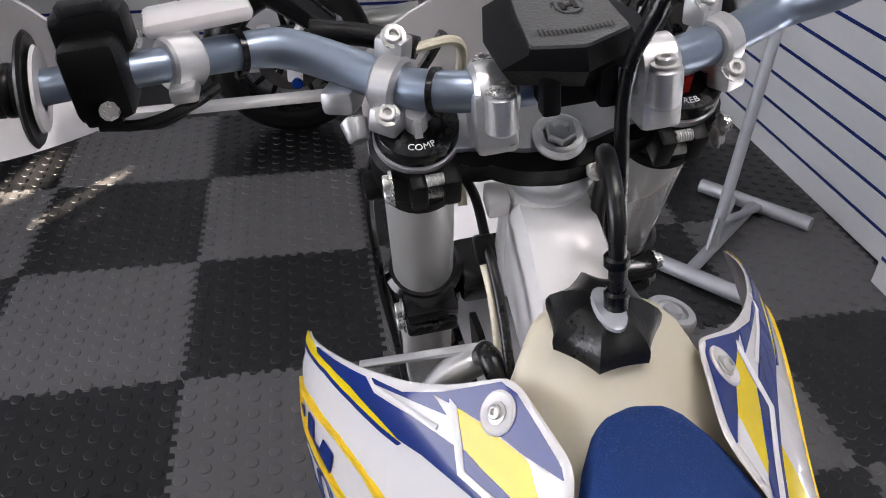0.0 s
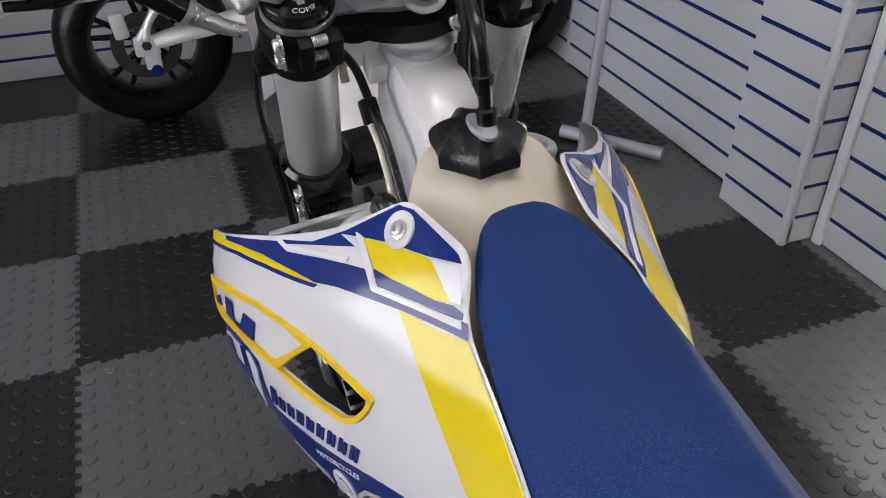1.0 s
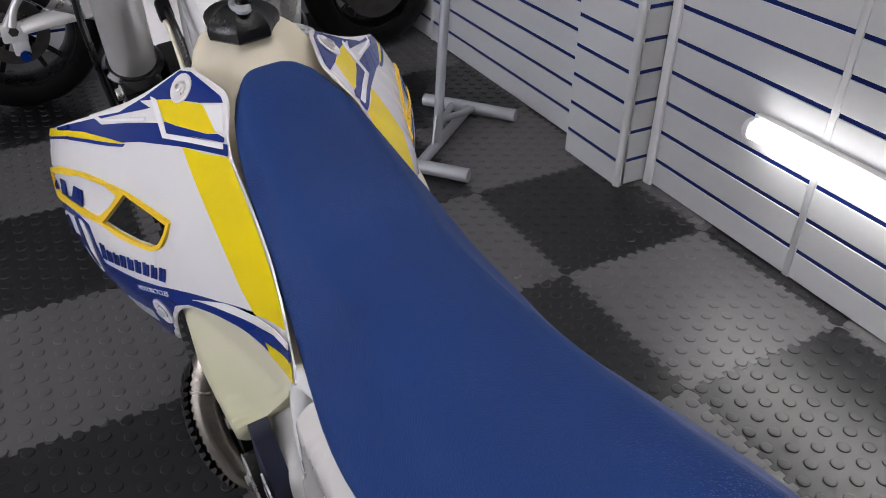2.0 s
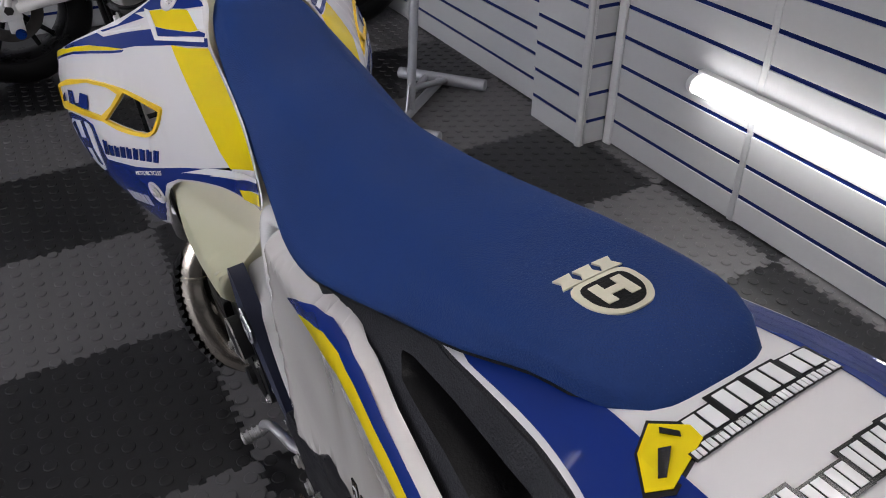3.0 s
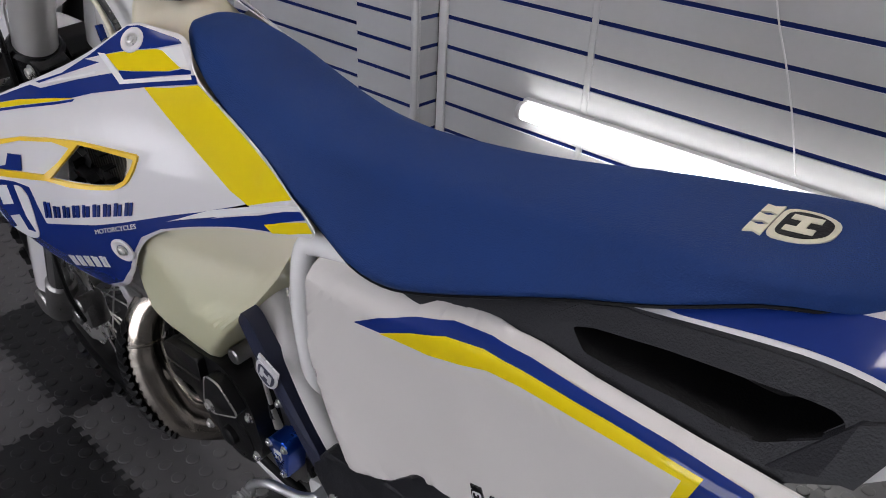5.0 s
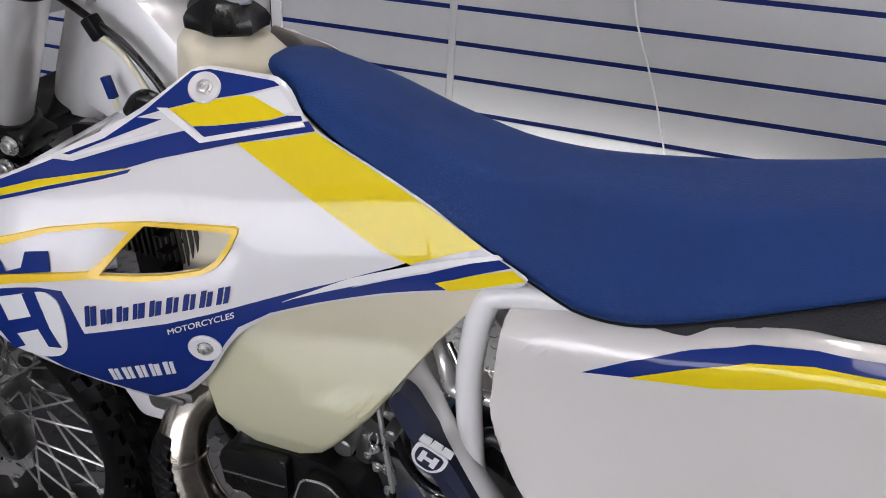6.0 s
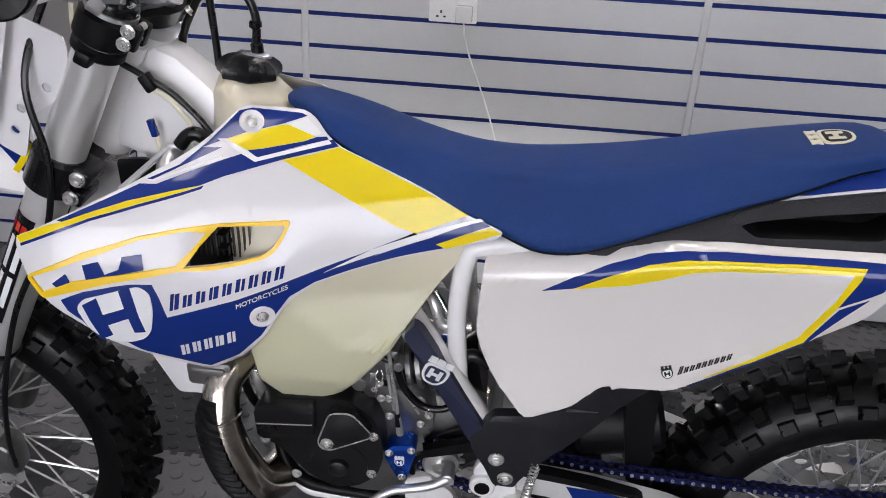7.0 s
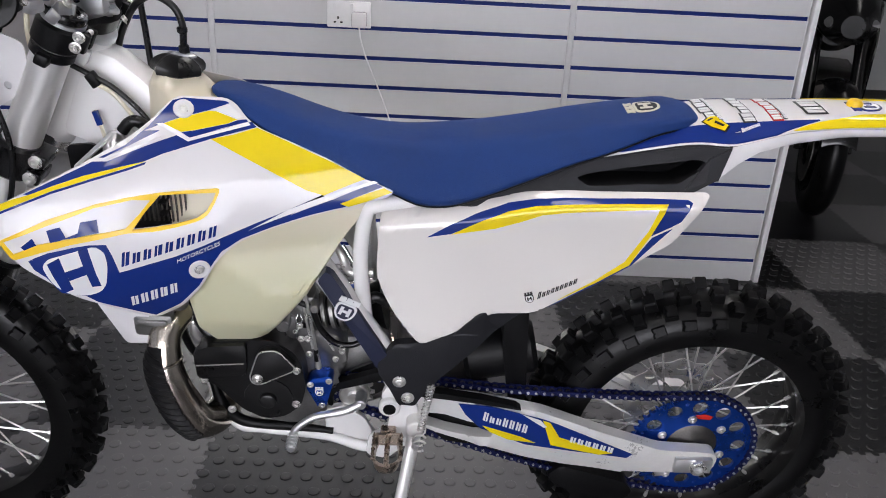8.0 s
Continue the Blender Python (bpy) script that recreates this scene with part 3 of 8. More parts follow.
# fuel tank
TX = [0.652, 0.69, 0.736, 0.795, 0.825, 0.865, 0.907, 0.938, 0.953, 0.975, 0.99, 1.003, 1.014]
T_LOW = [0.872, 0.818, 0.748, 0.674, 0.633, 0.601, 0.595, 0.64, 0.735, 0.9, 0.955, 0.985, 1.0]
T_TOP = [0.915, 0.918, 0.925, 0.945, 0.962, 0.988, 1.018, 1.054, 1.065, 1.068, 1.066, 1.057, 1.033]
T_S = [0.66, 0.82, 0.93, 0.98, 0.99, 1.0, 1.0, 0.98, 0.94, 0.86, 0.74, 0.56, 0.34]
TZ = [0.585, 0.625, 0.668, 0.71, 0.8, 0.85, 0.9, 0.95, 0.985, 1.02, 1.052, 1.07]
T_W = [0.118, 0.135, 0.157, 0.161, 0.156, 0.144, 0.128, 0.105, 0.088, 0.074, 0.058, 0.03]


def tank_ring(x):
    lo, hi, s = interp(x, TX, T_LOW), soft(x, TX, T_TOP), soft(x, TX, T_S)
    half = []
    for k in range(37):
        u = k / 36
        z = lo + (hi - lo) * u
        w = s * (interp(z, TZ, T_W) if z < 0.8 else soft(z, TZ, T_W))
        if z > 0.74:
            w = min(w, max(0.02, f_side(x, z) - 0.012) + 0.6 * max(0, 0.8 - z))
        w *= min(1, (0.93 + 2.5 * u)) ** 0.5 * min(1.0, (1 - u) * 5 + 0.22) ** 0.55
        half.append((x, w, z))
    return half + [(p[0], -p[1], p[2]) for p in reversed(half)]


bm = loft([tank_ring(x) for x in sorted({*TX, *np.linspace(0.652, 1.014, 30).round(4)})])
tank = part("fuel_tank", bm, M["tank"], BIKE, "cream translucent plastic fuel tank", 50)

# fuel cap: a seven-cornered cap with sharp ridges and hollow flats, and a breather hose
cap_m = Matrix.Translation((0.966, 0.002, 1.062)) @ Matrix.Diagonal((0.98, 0.86, 0.95, 1)) @ Matrix.Rotation(radians(-3), 4, "Y")
bm = bmesh.new()
rows = []
for r, z, hollow in ((0.040, -0.009, 0), (0.045, -0.006, 0.05), (0.0458, 0.0, 0.07), (0.0455, 0.005, 0.09), (0.042, 0.0105, 0.12), (0.034, 0.0165, 0.14), (0.026, 0.0205, 0.12), (0.018, 0.0225, 0.05), (0.006, 0.023, 0)):
    row = []
    for i in range(70):
        a = 2 * math.pi * i / 70
        d = (a % (2 * math.pi / 7)) - math.pi / 7
        k = r * math.cos(math.pi / 7) / math.cos(d) * (1 - hollow * math.cos(3.5 * d) ** 0.8)
        row.append(bm.verts.new(cap_m @ Vector((k * math.cos(a + 0.03), k * math.sin(a + 0.03), z))))
    rows.append(row)
for a, b in zip(rows, rows[1:]):
    bridge(bm, a, b)
bm.faces.new(rows[-1])
cap = part("fuel_cap", bm, M["engine"], tank, "black ridged screw cap", 24)
bm = bmesh.new()
lathe(bm, cap_m @ Matrix.Translation((-0.01, 0, 0.0195)) @ Matrix.Diagonal((1.35, 0.75, 1, 1)), [(0.016, 0), (0.016, 0.003), (0.013, 0.005), (0.0, 0.005)], 20)
part("valve", bm, M["grey_vinyl"], tank, "grey vent fitting")
bm = bmesh.new()
tube(bm, [(0.953, -0.003, 1.079), (0.955, -0.003, 1.093), (0.953, -0.002, 1.13), (0.965, -0.004, 1.157), (0.995, -0.01, 1.17), (1.025, -0.018, 1.155), (1.048, -0.028, 1.125), (1.065, -0.03, 1.09), (1.075, -0.034, 1.04), (1.07, -0.05, 0.98)], 0.0058, 10)
part("breather_hose", bm, M["hose"], tank, "black breather hose")
bm = bmesh.new()
for s, e in (((0.954, -0.003, 1.082), (0.955, -0.003, 1.097)), ((0.954, -0.002, 1.116), (0.954, -0.002, 1.126))):
    rod(bm, s, e, 0.0085, seg=12, edge=0.002)
part("hose_valve", bm, M["black_gloss"], tank)
bm = bmesh.new()
lathe(bm, Matrix.Translation((1.003, -0.066, 1.022)) @ Matrix.Rotation(radians(20), 4, "X"), [(0.02, -0.02), (0.02, 0.0), (0.018, 0.003), (0.0125, 0.003), (0.012, 0.0), (0.008, -0.002), (0.007, 0.004), (0.0, 0.005)], 28)
part("filler_ring", bm, M["alu"], tank, "machined aluminium ring")

# radiator shrouds
SHROUD = [(1.204, 0.907), (1.184, 0.914), (1.121, 0.943), (1.066, 0.967), (1.018, 0.99), (0.989, 1.008), (0.959, 1.035), (0.946, 1.037), (0.88, 1.031), (0.864, 1.022), (0.848, 1.004), (0.829, 0.991), (0.758, 0.962), (0.712, 0.943), (0.659, 0.918), (0.628, 0.91), (0.611, 0.905), (0.62, 0.895), (0.685, 0.873), (0.751, 0.858), (0.809, 0.843), (0.851, 0.83), (0.879, 0.811), (0.896, 0.791), (0.919, 0.751), (0.954, 0.711), (0.999, 0.69), (1.038, 0.719), (1.073, 0.744), (1.103, 0.765), (1.131, 0.795), (1.161, 0.82), (1.176, 0.838), (1.19, 0.862), (1.199, 0.888)]
VENT = [(0.966, 0.915), (0.923, 0.912), (0.888, 0.91), (0.892, 0.899), (0.902, 0.883), (0.915, 0.874), (0.945, 0.869), (0.974, 0.868), (1.004, 0.869), (0.987, 0.892)]
NOSE = [(1.182, 0.862), (1.119, 0.886), (1.054, 0.907), (1.003, 0.913), (0.979, 0.909), (0.996, 0.889), (1.014, 0.872), (1.087, 0.866), (1.134, 0.858), (1.17, 0.843)]
LIP = [(1.189, 0.863), (1.119, 0.894), (1.054, 0.911), (1.01, 0.916), (0.965, 0.918), (0.923, 0.916), (0.881, 0.915), (0.889, 0.895), (0.899, 0.878), (0.913, 0.87), (0.945, 0.865), (0.974, 0.863), (1.011, 0.866), (1.087, 0.857), (1.128, 0.847), (1.171, 0.834)]
DECALS = [
    ("blue", [(1.15, 0.832), (1.14, 0.837), (1.122, 0.844), (1.085, 0.851), (1.065, 0.853), (1.041, 0.851), (1.034, 0.831), (1.028, 0.802), (0.994, 0.809), (0.947, 0.818), (0.906, 0.83), (0.865, 0.844), (0.836, 0.854), (0.795, 0.867), (0.727, 0.893), (0.722, 0.89), (0.78, 0.863), (0.83, 0.847), (0.795, 0.857), (0.752, 0.868), (0.701, 0.882), (0.689, 0.875), (0.751, 0.861), (0.809, 0.846), (0.852, 0.833), (0.883, 0.815), (0.898, 0.794), (0.922, 0.755), (0.955, 0.72), (0.996, 0.699), (1.036, 0.727), (1.069, 0.748), (1.082, 0.763), (1.115, 0.772), (1.129, 0.802), (1.144, 0.817)]),
    ("blue", [(0.727, 0.894), (0.795, 0.864), (0.823, 0.854), (0.723, 0.891)]),
    ("blue", [(0.83, 0.847), (0.78, 0.863), (0.708, 0.887), (0.644, 0.915), (0.63, 0.911), (0.697, 0.88), (0.795, 0.857)]),
    ("blue", [(1.052, 0.97), (1.017, 0.983), (0.988, 1.004), (0.958, 1.033), (0.943, 1.035), (0.882, 1.028), (0.875, 1.025), (0.905, 1.018), (0.944, 1.012), (0.969, 1.006), (0.994, 0.999), (0.971, 0.998), (1.011, 0.983), (1.044, 0.97)]),
    ("blue", [(1.15, 0.9285), (1.121, 0.941), (1.059, 0.966), (1.04, 0.965), (0.997, 0.978), (0.966, 0.986), (0.944, 0.991), (0.93, 0.986), (0.901, 0.991), (0.84, 1.0), (0.832, 0.993), (0.899, 0.982), (0.964, 0.969), (0.99, 0.9612), (1.02, 0.9575), (1.07, 0.9495), (1.109, 0.939), (1.144, 0.9275)]),
    ("blue", [(0.94, 0.9935), (0.921, 0.9945), (0.875, 0.9995), (0.86, 1.0035), (0.848, 1.0035), (0.8455, 1.0005), (0.886, 0.994), (0.929, 0.9865)]),
    ("yellow", [(0.967, 1.006), (0.944, 1.011), (0.905, 1.017), (0.891, 1.016), (0.862, 1.004), (0.875, 1.0), (0.921, 0.995), (0.941, 0.994)]),
    ("yellow", [(0.898, 0.982), (0.866, 0.985), (0.831, 0.992), (0.758, 0.961), (0.659, 0.92), (0.725, 0.893), (0.753, 0.902), (0.827, 0.943)]),
    ("yellow", [(0.699, 0.88), (0.65, 0.9), (0.628, 0.909), (0.615, 0.904), (0.656, 0.885), (0.685, 0.875)]),
    ("yellow", [(1.2, 0.908), (1.167, 0.921), (1.144, 0.9272), (1.109, 0.9385), (1.07, 0.949), (1.02, 0.957), (0.988, 0.961), (1.01, 0.9555), (1.06, 0.945), (1.112, 0.932), (1.15, 0.9185), (1.195, 0.901)]),
    ("blue", [(1.195, 0.9005), (1.15, 0.918), (1.112, 0.9315), (1.06, 0.9445), (1.01, 0.955), (0.986, 0.9605), (0.988, 0.9575), (1.01, 0.952), (1.06, 0.9415), (1.112, 0.9285), (1.15, 0.915), (1.194, 0.8975)]),
    ("white_vinyl", [(0.898, 1.018), (0.875, 1.023), (0.863, 1.014), (0.854, 1.007), (0.863, 1.005)]),
]
BADGE = [(1.132, 0.822), (1.123, 0.835), (1.095, 0.842), (1.067, 0.849), (1.055, 0.85), (1.044, 0.84), (1.042, 0.816), (1.049, 0.783), (1.059, 0.77), (1.079, 0.764), (1.105, 0.77), (1.122, 0.789)]
BADGE_BARS = [[(1.124, 0.827), (1.106, 0.837), (1.096, 0.779), (1.111, 0.772)], [(1.079, 0.846), (1.066, 0.851), (1.056, 0.782), (1.069, 0.782)], [(1.102, 0.812), (1.074, 0.821), (1.071, 0.806), (1.098, 0.796)]]
CROWN = [[(1.157, 0.855), (1.14, 0.868), (1.134, 0.855), (1.15, 0.848)], [(1.119, 0.879), (1.101, 0.883), (1.093, 0.866), (1.115, 0.86)], [(1.1, 0.865), (1.077, 0.873), (1.073, 0.888), (1.051, 0.89), (1.049, 0.871), (1.084, 0.866)]]
WHITE_LINES = [[(1.052, 0.971), (1.044, 0.968), (0.968, 0.988), (0.969, 0.991), (1.044, 0.97)], [(0.977, 1.007), (0.968, 1.007), (0.928, 0.9862), (0.845, 1.0), (0.841, 0.9965), (0.93, 0.982)], [(0.84, 0.846), (0.781, 0.873), (0.644, 0.919), (0.638, 0.917), (0.759, 0.872), (0.83, 0.85)]]


def bars_word(f, a, b, h, n, parent, material, seed, lift=0.0016, tall=(0,), lean=0.12):
    """A row of plain upright strokes that stands for an unlettered brand name, from a to b along the surface, of height h."""
    rng = random.Random(seed)
    bmw = bmesh.new()
    (ax, az), (bx, bz) = a, b
    for i in range(n):
        u0, u1 = (i + 0.08) / n, (i + 0.86) / n
        top = h if i in tall else h * 0.72
        cut = rng.uniform(0.42, 0.58)
        strokes = [(u0, u0 + (u1 - u0) * cut * 0.72, 0, top), (u0 + (u1 - u0) * cut, u1 - (u1 - u0) * 0.12, 0, top * rng.uniform(0.86, 1.0))]
        for s, e, z0, z1 in strokes:
            q = []
            for u, v in ((s, z0), (e, z0), (e, z1), (s, z1)):
                x, z = ax + (bx - ax) * u + lean * v * (-1 if bx < ax else 1), az + (bz - az) * u + v
                q.append((x, z))
            t = [bmw.verts.new(f(x, z, lift)) for x, z in q]
            w = [bmw.verts.new(f(x, z, lift - 0.001)) for x, z in q]
            bmw.faces.new(t), bmw.faces.new(w[::-1])
            bridge(bmw, t, w)
    return tagged(part("wordmark", bmw, material, parent, smooth=0), kind="stuff")


def shroud(side):
    tuck = 0.0 if side > 0 else 0.22
    bulge = 0.0 if side > 0 else 1.0
    f_shroud = lambda x, z: f_side(x, z) - tuck * max(0.0, 0.84 - x) + bulge * (-0.005 + 0.006 * math.exp(-(((z - 0.955) / 0.035) ** 2)) - 0.3 * max(0.0, 0.92 - z)) * min(1.0, max(0.0, (1.1 - x) / 0.15))
    body = part("radiator_shroud", skin(rounded(SHROUD, 0.012, 2), f_shroud, 0.003, 0.022, side, [VENT], bead=0.0012), M["white"], BIKE, "glossy white radiator shroud with blue and yellow graphics")
    part("vent_lip", skin(rounded(LIP, 0.006, 2), f_shroud, 0.004, 0.03, side, [VENT, NOSE], lift=0.003), M["yellow_plastic"], body, "yellow vent surround")
    for i, (col, pts) in enumerate(DECALS):
        part("decal", skin(pts, f_shroud, 0.0012, 0.014, side, lift=0.0008 + 0.0003 * (i % 3)), M[col], body, smooth=60, surf=(f_shroud, side))
    at = lambda x, z, h: Vector((x, side * (f_shroud(x, z) + h), z))
    white = M["white_vinyl"]
    # shield badge at the front
    part("decal", skin(rounded(BADGE, 0.01), f_shroud, 0.001, 0.03, side, lift=0.0021), white, body, smooth=60)
    for pts in BADGE_BARS:
        part("decal", skin(pts, f_shroud, 0.001, 0.03, side, lift=0.0027), M["blue"], body, smooth=60)
    for pts in CROWN:
        part("decal", skin(pts, f_shroud, 0.001, 0.03, side, lift=0.002), M["blue"], body, smooth=60)
    bars_word(at, (1.025, 0.812), (0.886, 0.844), 0.024, 9, body, M["blue"], 3, tall=(0,), lean=0.15)
    if side > 0:
        tm = text_mesh("MOTORCYCLES", 0.0105, 0.0002)
        for v in tm.verts:
            u = -v.co.x
            v.co = at(0.915 + u * 0.85, 0.8205 - u * 0.29 + v.co.y * 0.9, 0.0036 + v.co.z)
        part("lettering", tm, white, body, smooth=0)
    bars_word(at, (1.024, 0.731), (0.951, 0.75), 0.02, 5, body, white, 5, tall=(0, 1, 2, 3, 4), lean=0.1)
    for pts in WHITE_LINES:
        part("decal", skin(pts, f_shroud, 0.001, 0.04, side, lift=0.0024), white, body, smooth=60)
    for x, z, r in ((0.941, 1.022, 0.0125), (0.917, 0.788, 0.0135)):
        m = Matrix.Translation(at(x, z, 0.001)) @ Vector((-(f_shroud(x + 0.01, z) - f_shroud(x - 0.01, z)) * 50, side, -(f_shroud(x, z + 0.01) - f_shroud(x, z - 0.01)) * 50)).to_track_quat("Z", "Y").to_matrix().to_4x4()
        bm = bmesh.new()
        lathe(bm, m, [(r * 1.25, -0.003), (r * 1.25, 0.0008), (r * 1.12, 0.0018), (r * 0.75, 0.0008), (r * 0.6, 0.0004)], 24)
        part("washer", bm, M["white"], body, "white countersunk washer")
        bm = bmesh.new()
        bolt(bm, m @ Vector((0, 0, 0.0008)), m.to_3x3() @ Vector((0, 0, 1)), 0.0055, 0.004)
        part("bolt", bm, M["steel"], body)
    return body


for side in (1, -1):
    shroud(side)
# radiators behind the vents, with their louvres, and white lower guards
for side in (1, -1):
    bm = bmesh.new()
    box(bm, (1.005, side * 0.085, 0.82), (0.05, 0.09, 0.2), Matrix(), 0.006)
    rad = part("radiator", bm, M["louvre"], BIKE, "dark radiator with louvres")
    for k in range(9):
        bm = bmesh.new()
        box(bm, (0.972, side * 0.105, 0.75 + 0.02 * k), (0.012, 0.09, 0.002), bevel=0)
        part("louvre", bm, M["black"], rad, smooth=0)
    bm = bmesh.new()
    for k in range(14):
        x = 0.94 + 0.0075 * k
        box(bm, (x, side * 0.1325, 0.885), (0.0022, 0.004, 0.07))
    tagged(part("fin", bm, M["dark_steel"], rad, smooth=0), kind="stuff")
    bm = bmesh.new()
    plate(bm, rounded([(1.112, 0.76), (1.108, 0.689), (1.07, 0.607), (1.022, 0.609), (1.022, 0.65), (1.04, 0.735)], 0.006), side * 0.134, side * 0.138, 0.001)
    part("radiator_guard", bm, M["white"], BIKE, "white lower radiator guard")
    bm = bmesh.new()
    rod(bm, (0.985, side * 0.1, 0.725), (0.985, side * 0.1, 0.66), 0.022, 0.018, 16, edge=0.003)
    box(bm, (1.02, side * 0.115, 0.645), (0.07, 0.05, 0.045), Matrix(), 0.008)
    box(bm, (1.02, side * 0.138, 0.652), (0.05, 0.012, 0.014), Matrix(), 0.003)
    tube(bm, [(0.985, side * 0.1, 0.67), (0.965, side * 0.095, 0.64), (0.93, side * 0.08, 0.63)], 0.014, 12)
    part("radiator_tank", bm, M["cast"], BIKE, "cast aluminium radiator tank")

# side panels
PANEL = [(0.633, 0.861), (0.572, 0.871), (0.489, 0.885), (0.443, 0.899), (0.398, 0.91), (0.336, 0.92), (0.206, 0.933), (0.12, 0.941), (0.114, 0.939), (0.129, 0.915), (0.16, 0.854), (0.219, 0.805), (0.274, 0.762), (0.349, 0.714), (0.372, 0.701), (0.439, 0.695), (0.505, 0.653), (0.561, 0.629), (0.604, 0.68), (0.624, 0.716), (0.638, 0.751), (0.637, 0.803), (0.634, 0.844)]
PANEL_ART = [
    ("blue", [(0.555, 0.829), (0.516, 0.855), (0.47, 0.877), (0.426, 0.895), (0.381, 0.906), (0.337, 0.913), (0.207, 0.927), (0.148, 0.931), (0.141, 0.928), (0.155, 0.896), (0.168, 0.885), (0.196, 0.865), (0.178, 0.923), (0.337, 0.905), (0.381, 0.898), (0.426, 0.885), (0.47, 0.864), (0.515, 0.838)]),
    ("yellow", [(0.515, 0.837), (0.47, 0.864), (0.426, 0.885), (0.381, 0.898), (0.337, 0.905), (0.25, 0.916), (0.178, 0.923), (0.196, 0.866), (0.222, 0.807), (0.274, 0.767), (0.331, 0.73), (0.275, 0.771), (0.23, 0.812), (0.201, 0.873), (0.191, 0.914), (0.249, 0.906), (0.337, 0.893), (0.372, 0.885), (0.406, 0.869), (0.446, 0.853)]),
    ("blue", [(0.194, 0.862), (0.166, 0.882), (0.218, 0.808), (0.274, 0.764), (0.346, 0.716), (0.274, 0.767), (0.222, 0.807)]),
]
for side in (1, -1):
    inset = 0.0 if side > 0 else 0.035
    panel = part("side_panel", skin(rounded(PANEL, 0.012, 2), lambda x, z: f_panel(x, z) - inset, 0.004, 0.016, side, bead=0.002), M["worn_white"], BIKE, "scuffed white side panel with yellow and blue outline")
    for i, (col, pts) in enumerate(PANEL_ART):
        part("decal", skin(pts, f_panel, 0.0012, 0.014, side, lift=0.001 + 0.0003 * i - inset), M[col], panel, smooth=60, surf=(f_panel, side))
    atp = lambda x, z, h, s=side: Vector((x, s * (f_panel(x, z) + h - inset), z))
    bars_word(atp, (0.365, 0.729), (0.301, 0.766), 0.013, 9, panel, M["black_vinyl"], 3)
    emblem(lambda u, v, h, s=side: atp(u, v, h), 0.378, 0.731, 0.018, panel, M["black_vinyl"], M["white_vinyl"], turn=radians(-18))

def f_box(x, z, side=1):
    return (0.0 if side > 0 else -0.045) + 0.8377 - 0.2189 * x - 0.7172 * z


# charcoal airbox cover, one each side: an upper rail, a deep recess with a sloping floor, and a faceted rear block
BOX_TOP = [(0.62, 0.868), (0.54, 0.884), (0.462, 0.901), (0.39, 0.930), (0.317, 0.956), (0.281, 0.969), (0.261, 0.9725), (0.22, 0.982), (0.184, 0.9905), (0.153, 0.997), (0.115, 1.002), (0.096, 1.0025), (0.077, 1.0035)]
BOX_SLOT = [(0.318, 0.937), (0.30, 0.944), (0.238, 0.959), (0.199, 0.967), (0.164, 0.974), (0.141, 0.979), (0.127, 0.981), (0.119, 0.979), (0.118, 0.973), (0.13, 0.964), (0.145, 0.955), (0.16, 0.946), (0.175, 0.9435), (0.217, 0.939), (0.27, 0.931), (0.3, 0.928)]
BOX_LOW = [(0.1, 0.957), (0.138, 0.936), (0.16, 0.926), (0.247, 0.914), (0.371, 0.893), (0.465, 0.87), (0.55, 0.85)]
for side in (1, -1):
    fb = lambda x, z, side=side: f_box(x, z, side)
    bm = skin(BOX_TOP + BOX_LOW, fb, 0.004, 0.03, side, [rounded(BOX_SLOT, 0.004, 2)], bead=0.0012)
    airbox = part("airbox", bm, M["grey_plastic"], BIKE, "charcoal airbox cover with a deep recess", 30)
    # raised rail along the upper edge, and the faceted block that closes the recess behind
    rail = [(x, z - 0.0025) for x, z in BOX_TOP[4:]] + [(0.1, 0.993), (0.128, 0.988), (0.141, 0.984), (0.164, 0.979), (0.199, 0.972), (0.238, 0.963), (0.3, 0.947), (0.345, 0.931)]
    part("airbox_rail", skin(rail, fb, 0.003, 0.04, side, lift=0.0022, bead=0.0014), M["grey_plastic"], airbox, smooth=30)
    bm = bmesh.new()
    q = [bm.verts.new((x, side * (fb(x, z) + h), z)) for x, z, h in ((0.079, 1.0, 0.002), (0.112, 0.985, 0.005), (0.12, 0.955, 0.008), (0.101, 0.957, 0.004), (0.15, 0.94, 0.002), (0.119, 0.976, 0.002))]
    bm.faces.new((q[0], q[1], q[2], q[3])), bm.faces.new((q[1], q[5], q[4], q[2]))
    r = bmesh.ops.extrude_face_region(bm, geom=bm.faces[:])
    bmesh.ops.translate(bm, vec=(0, -side * 0.012, 0), verts=[v for v in r["geom"] if isinstance(v, bmesh.types.BMVert)])
    part("airbox_block", bm, M["grey_plastic"], airbox, smooth=15)
    # recess: walls that draw in, a ledge along the lower edge, and a dark floor
    o = rounded(BOX_SLOT, 0.004, 2)
    bm = bmesh.new()
    a = [bm.verts.new((x, side * (fb(x, z) - 0.001), z)) for x, z in o]
    b = [bm.verts.new((x + (0.2 - x) * 0.12, side * (fb(x, z) - 0.05), z + (0.955 - z) * 0.3 - 0.004)) for x, z in o]
    bridge(bm, a, b)
    bm.faces.new(b)
    part("recess", bm, M["black"], airbox, smooth=40)
    bm = bmesh.new()
    ledge = [(0.31, 0.926), (0.27, 0.929), (0.217, 0.937), (0.17, 0.942), (0.155, 0.936), (0.247, 0.9225)]
    plate(bm, ledge, 0, 0.006)
    for v in bm.verts:
        v.co = Vector((v.co.x, side * (fb(v.co.x, v.co.z) - 0.004 - v.co.y), v.co.z))
    part("recess_ledge", bm, M["black"], airbox, smooth=20)
bm = bmesh.new()
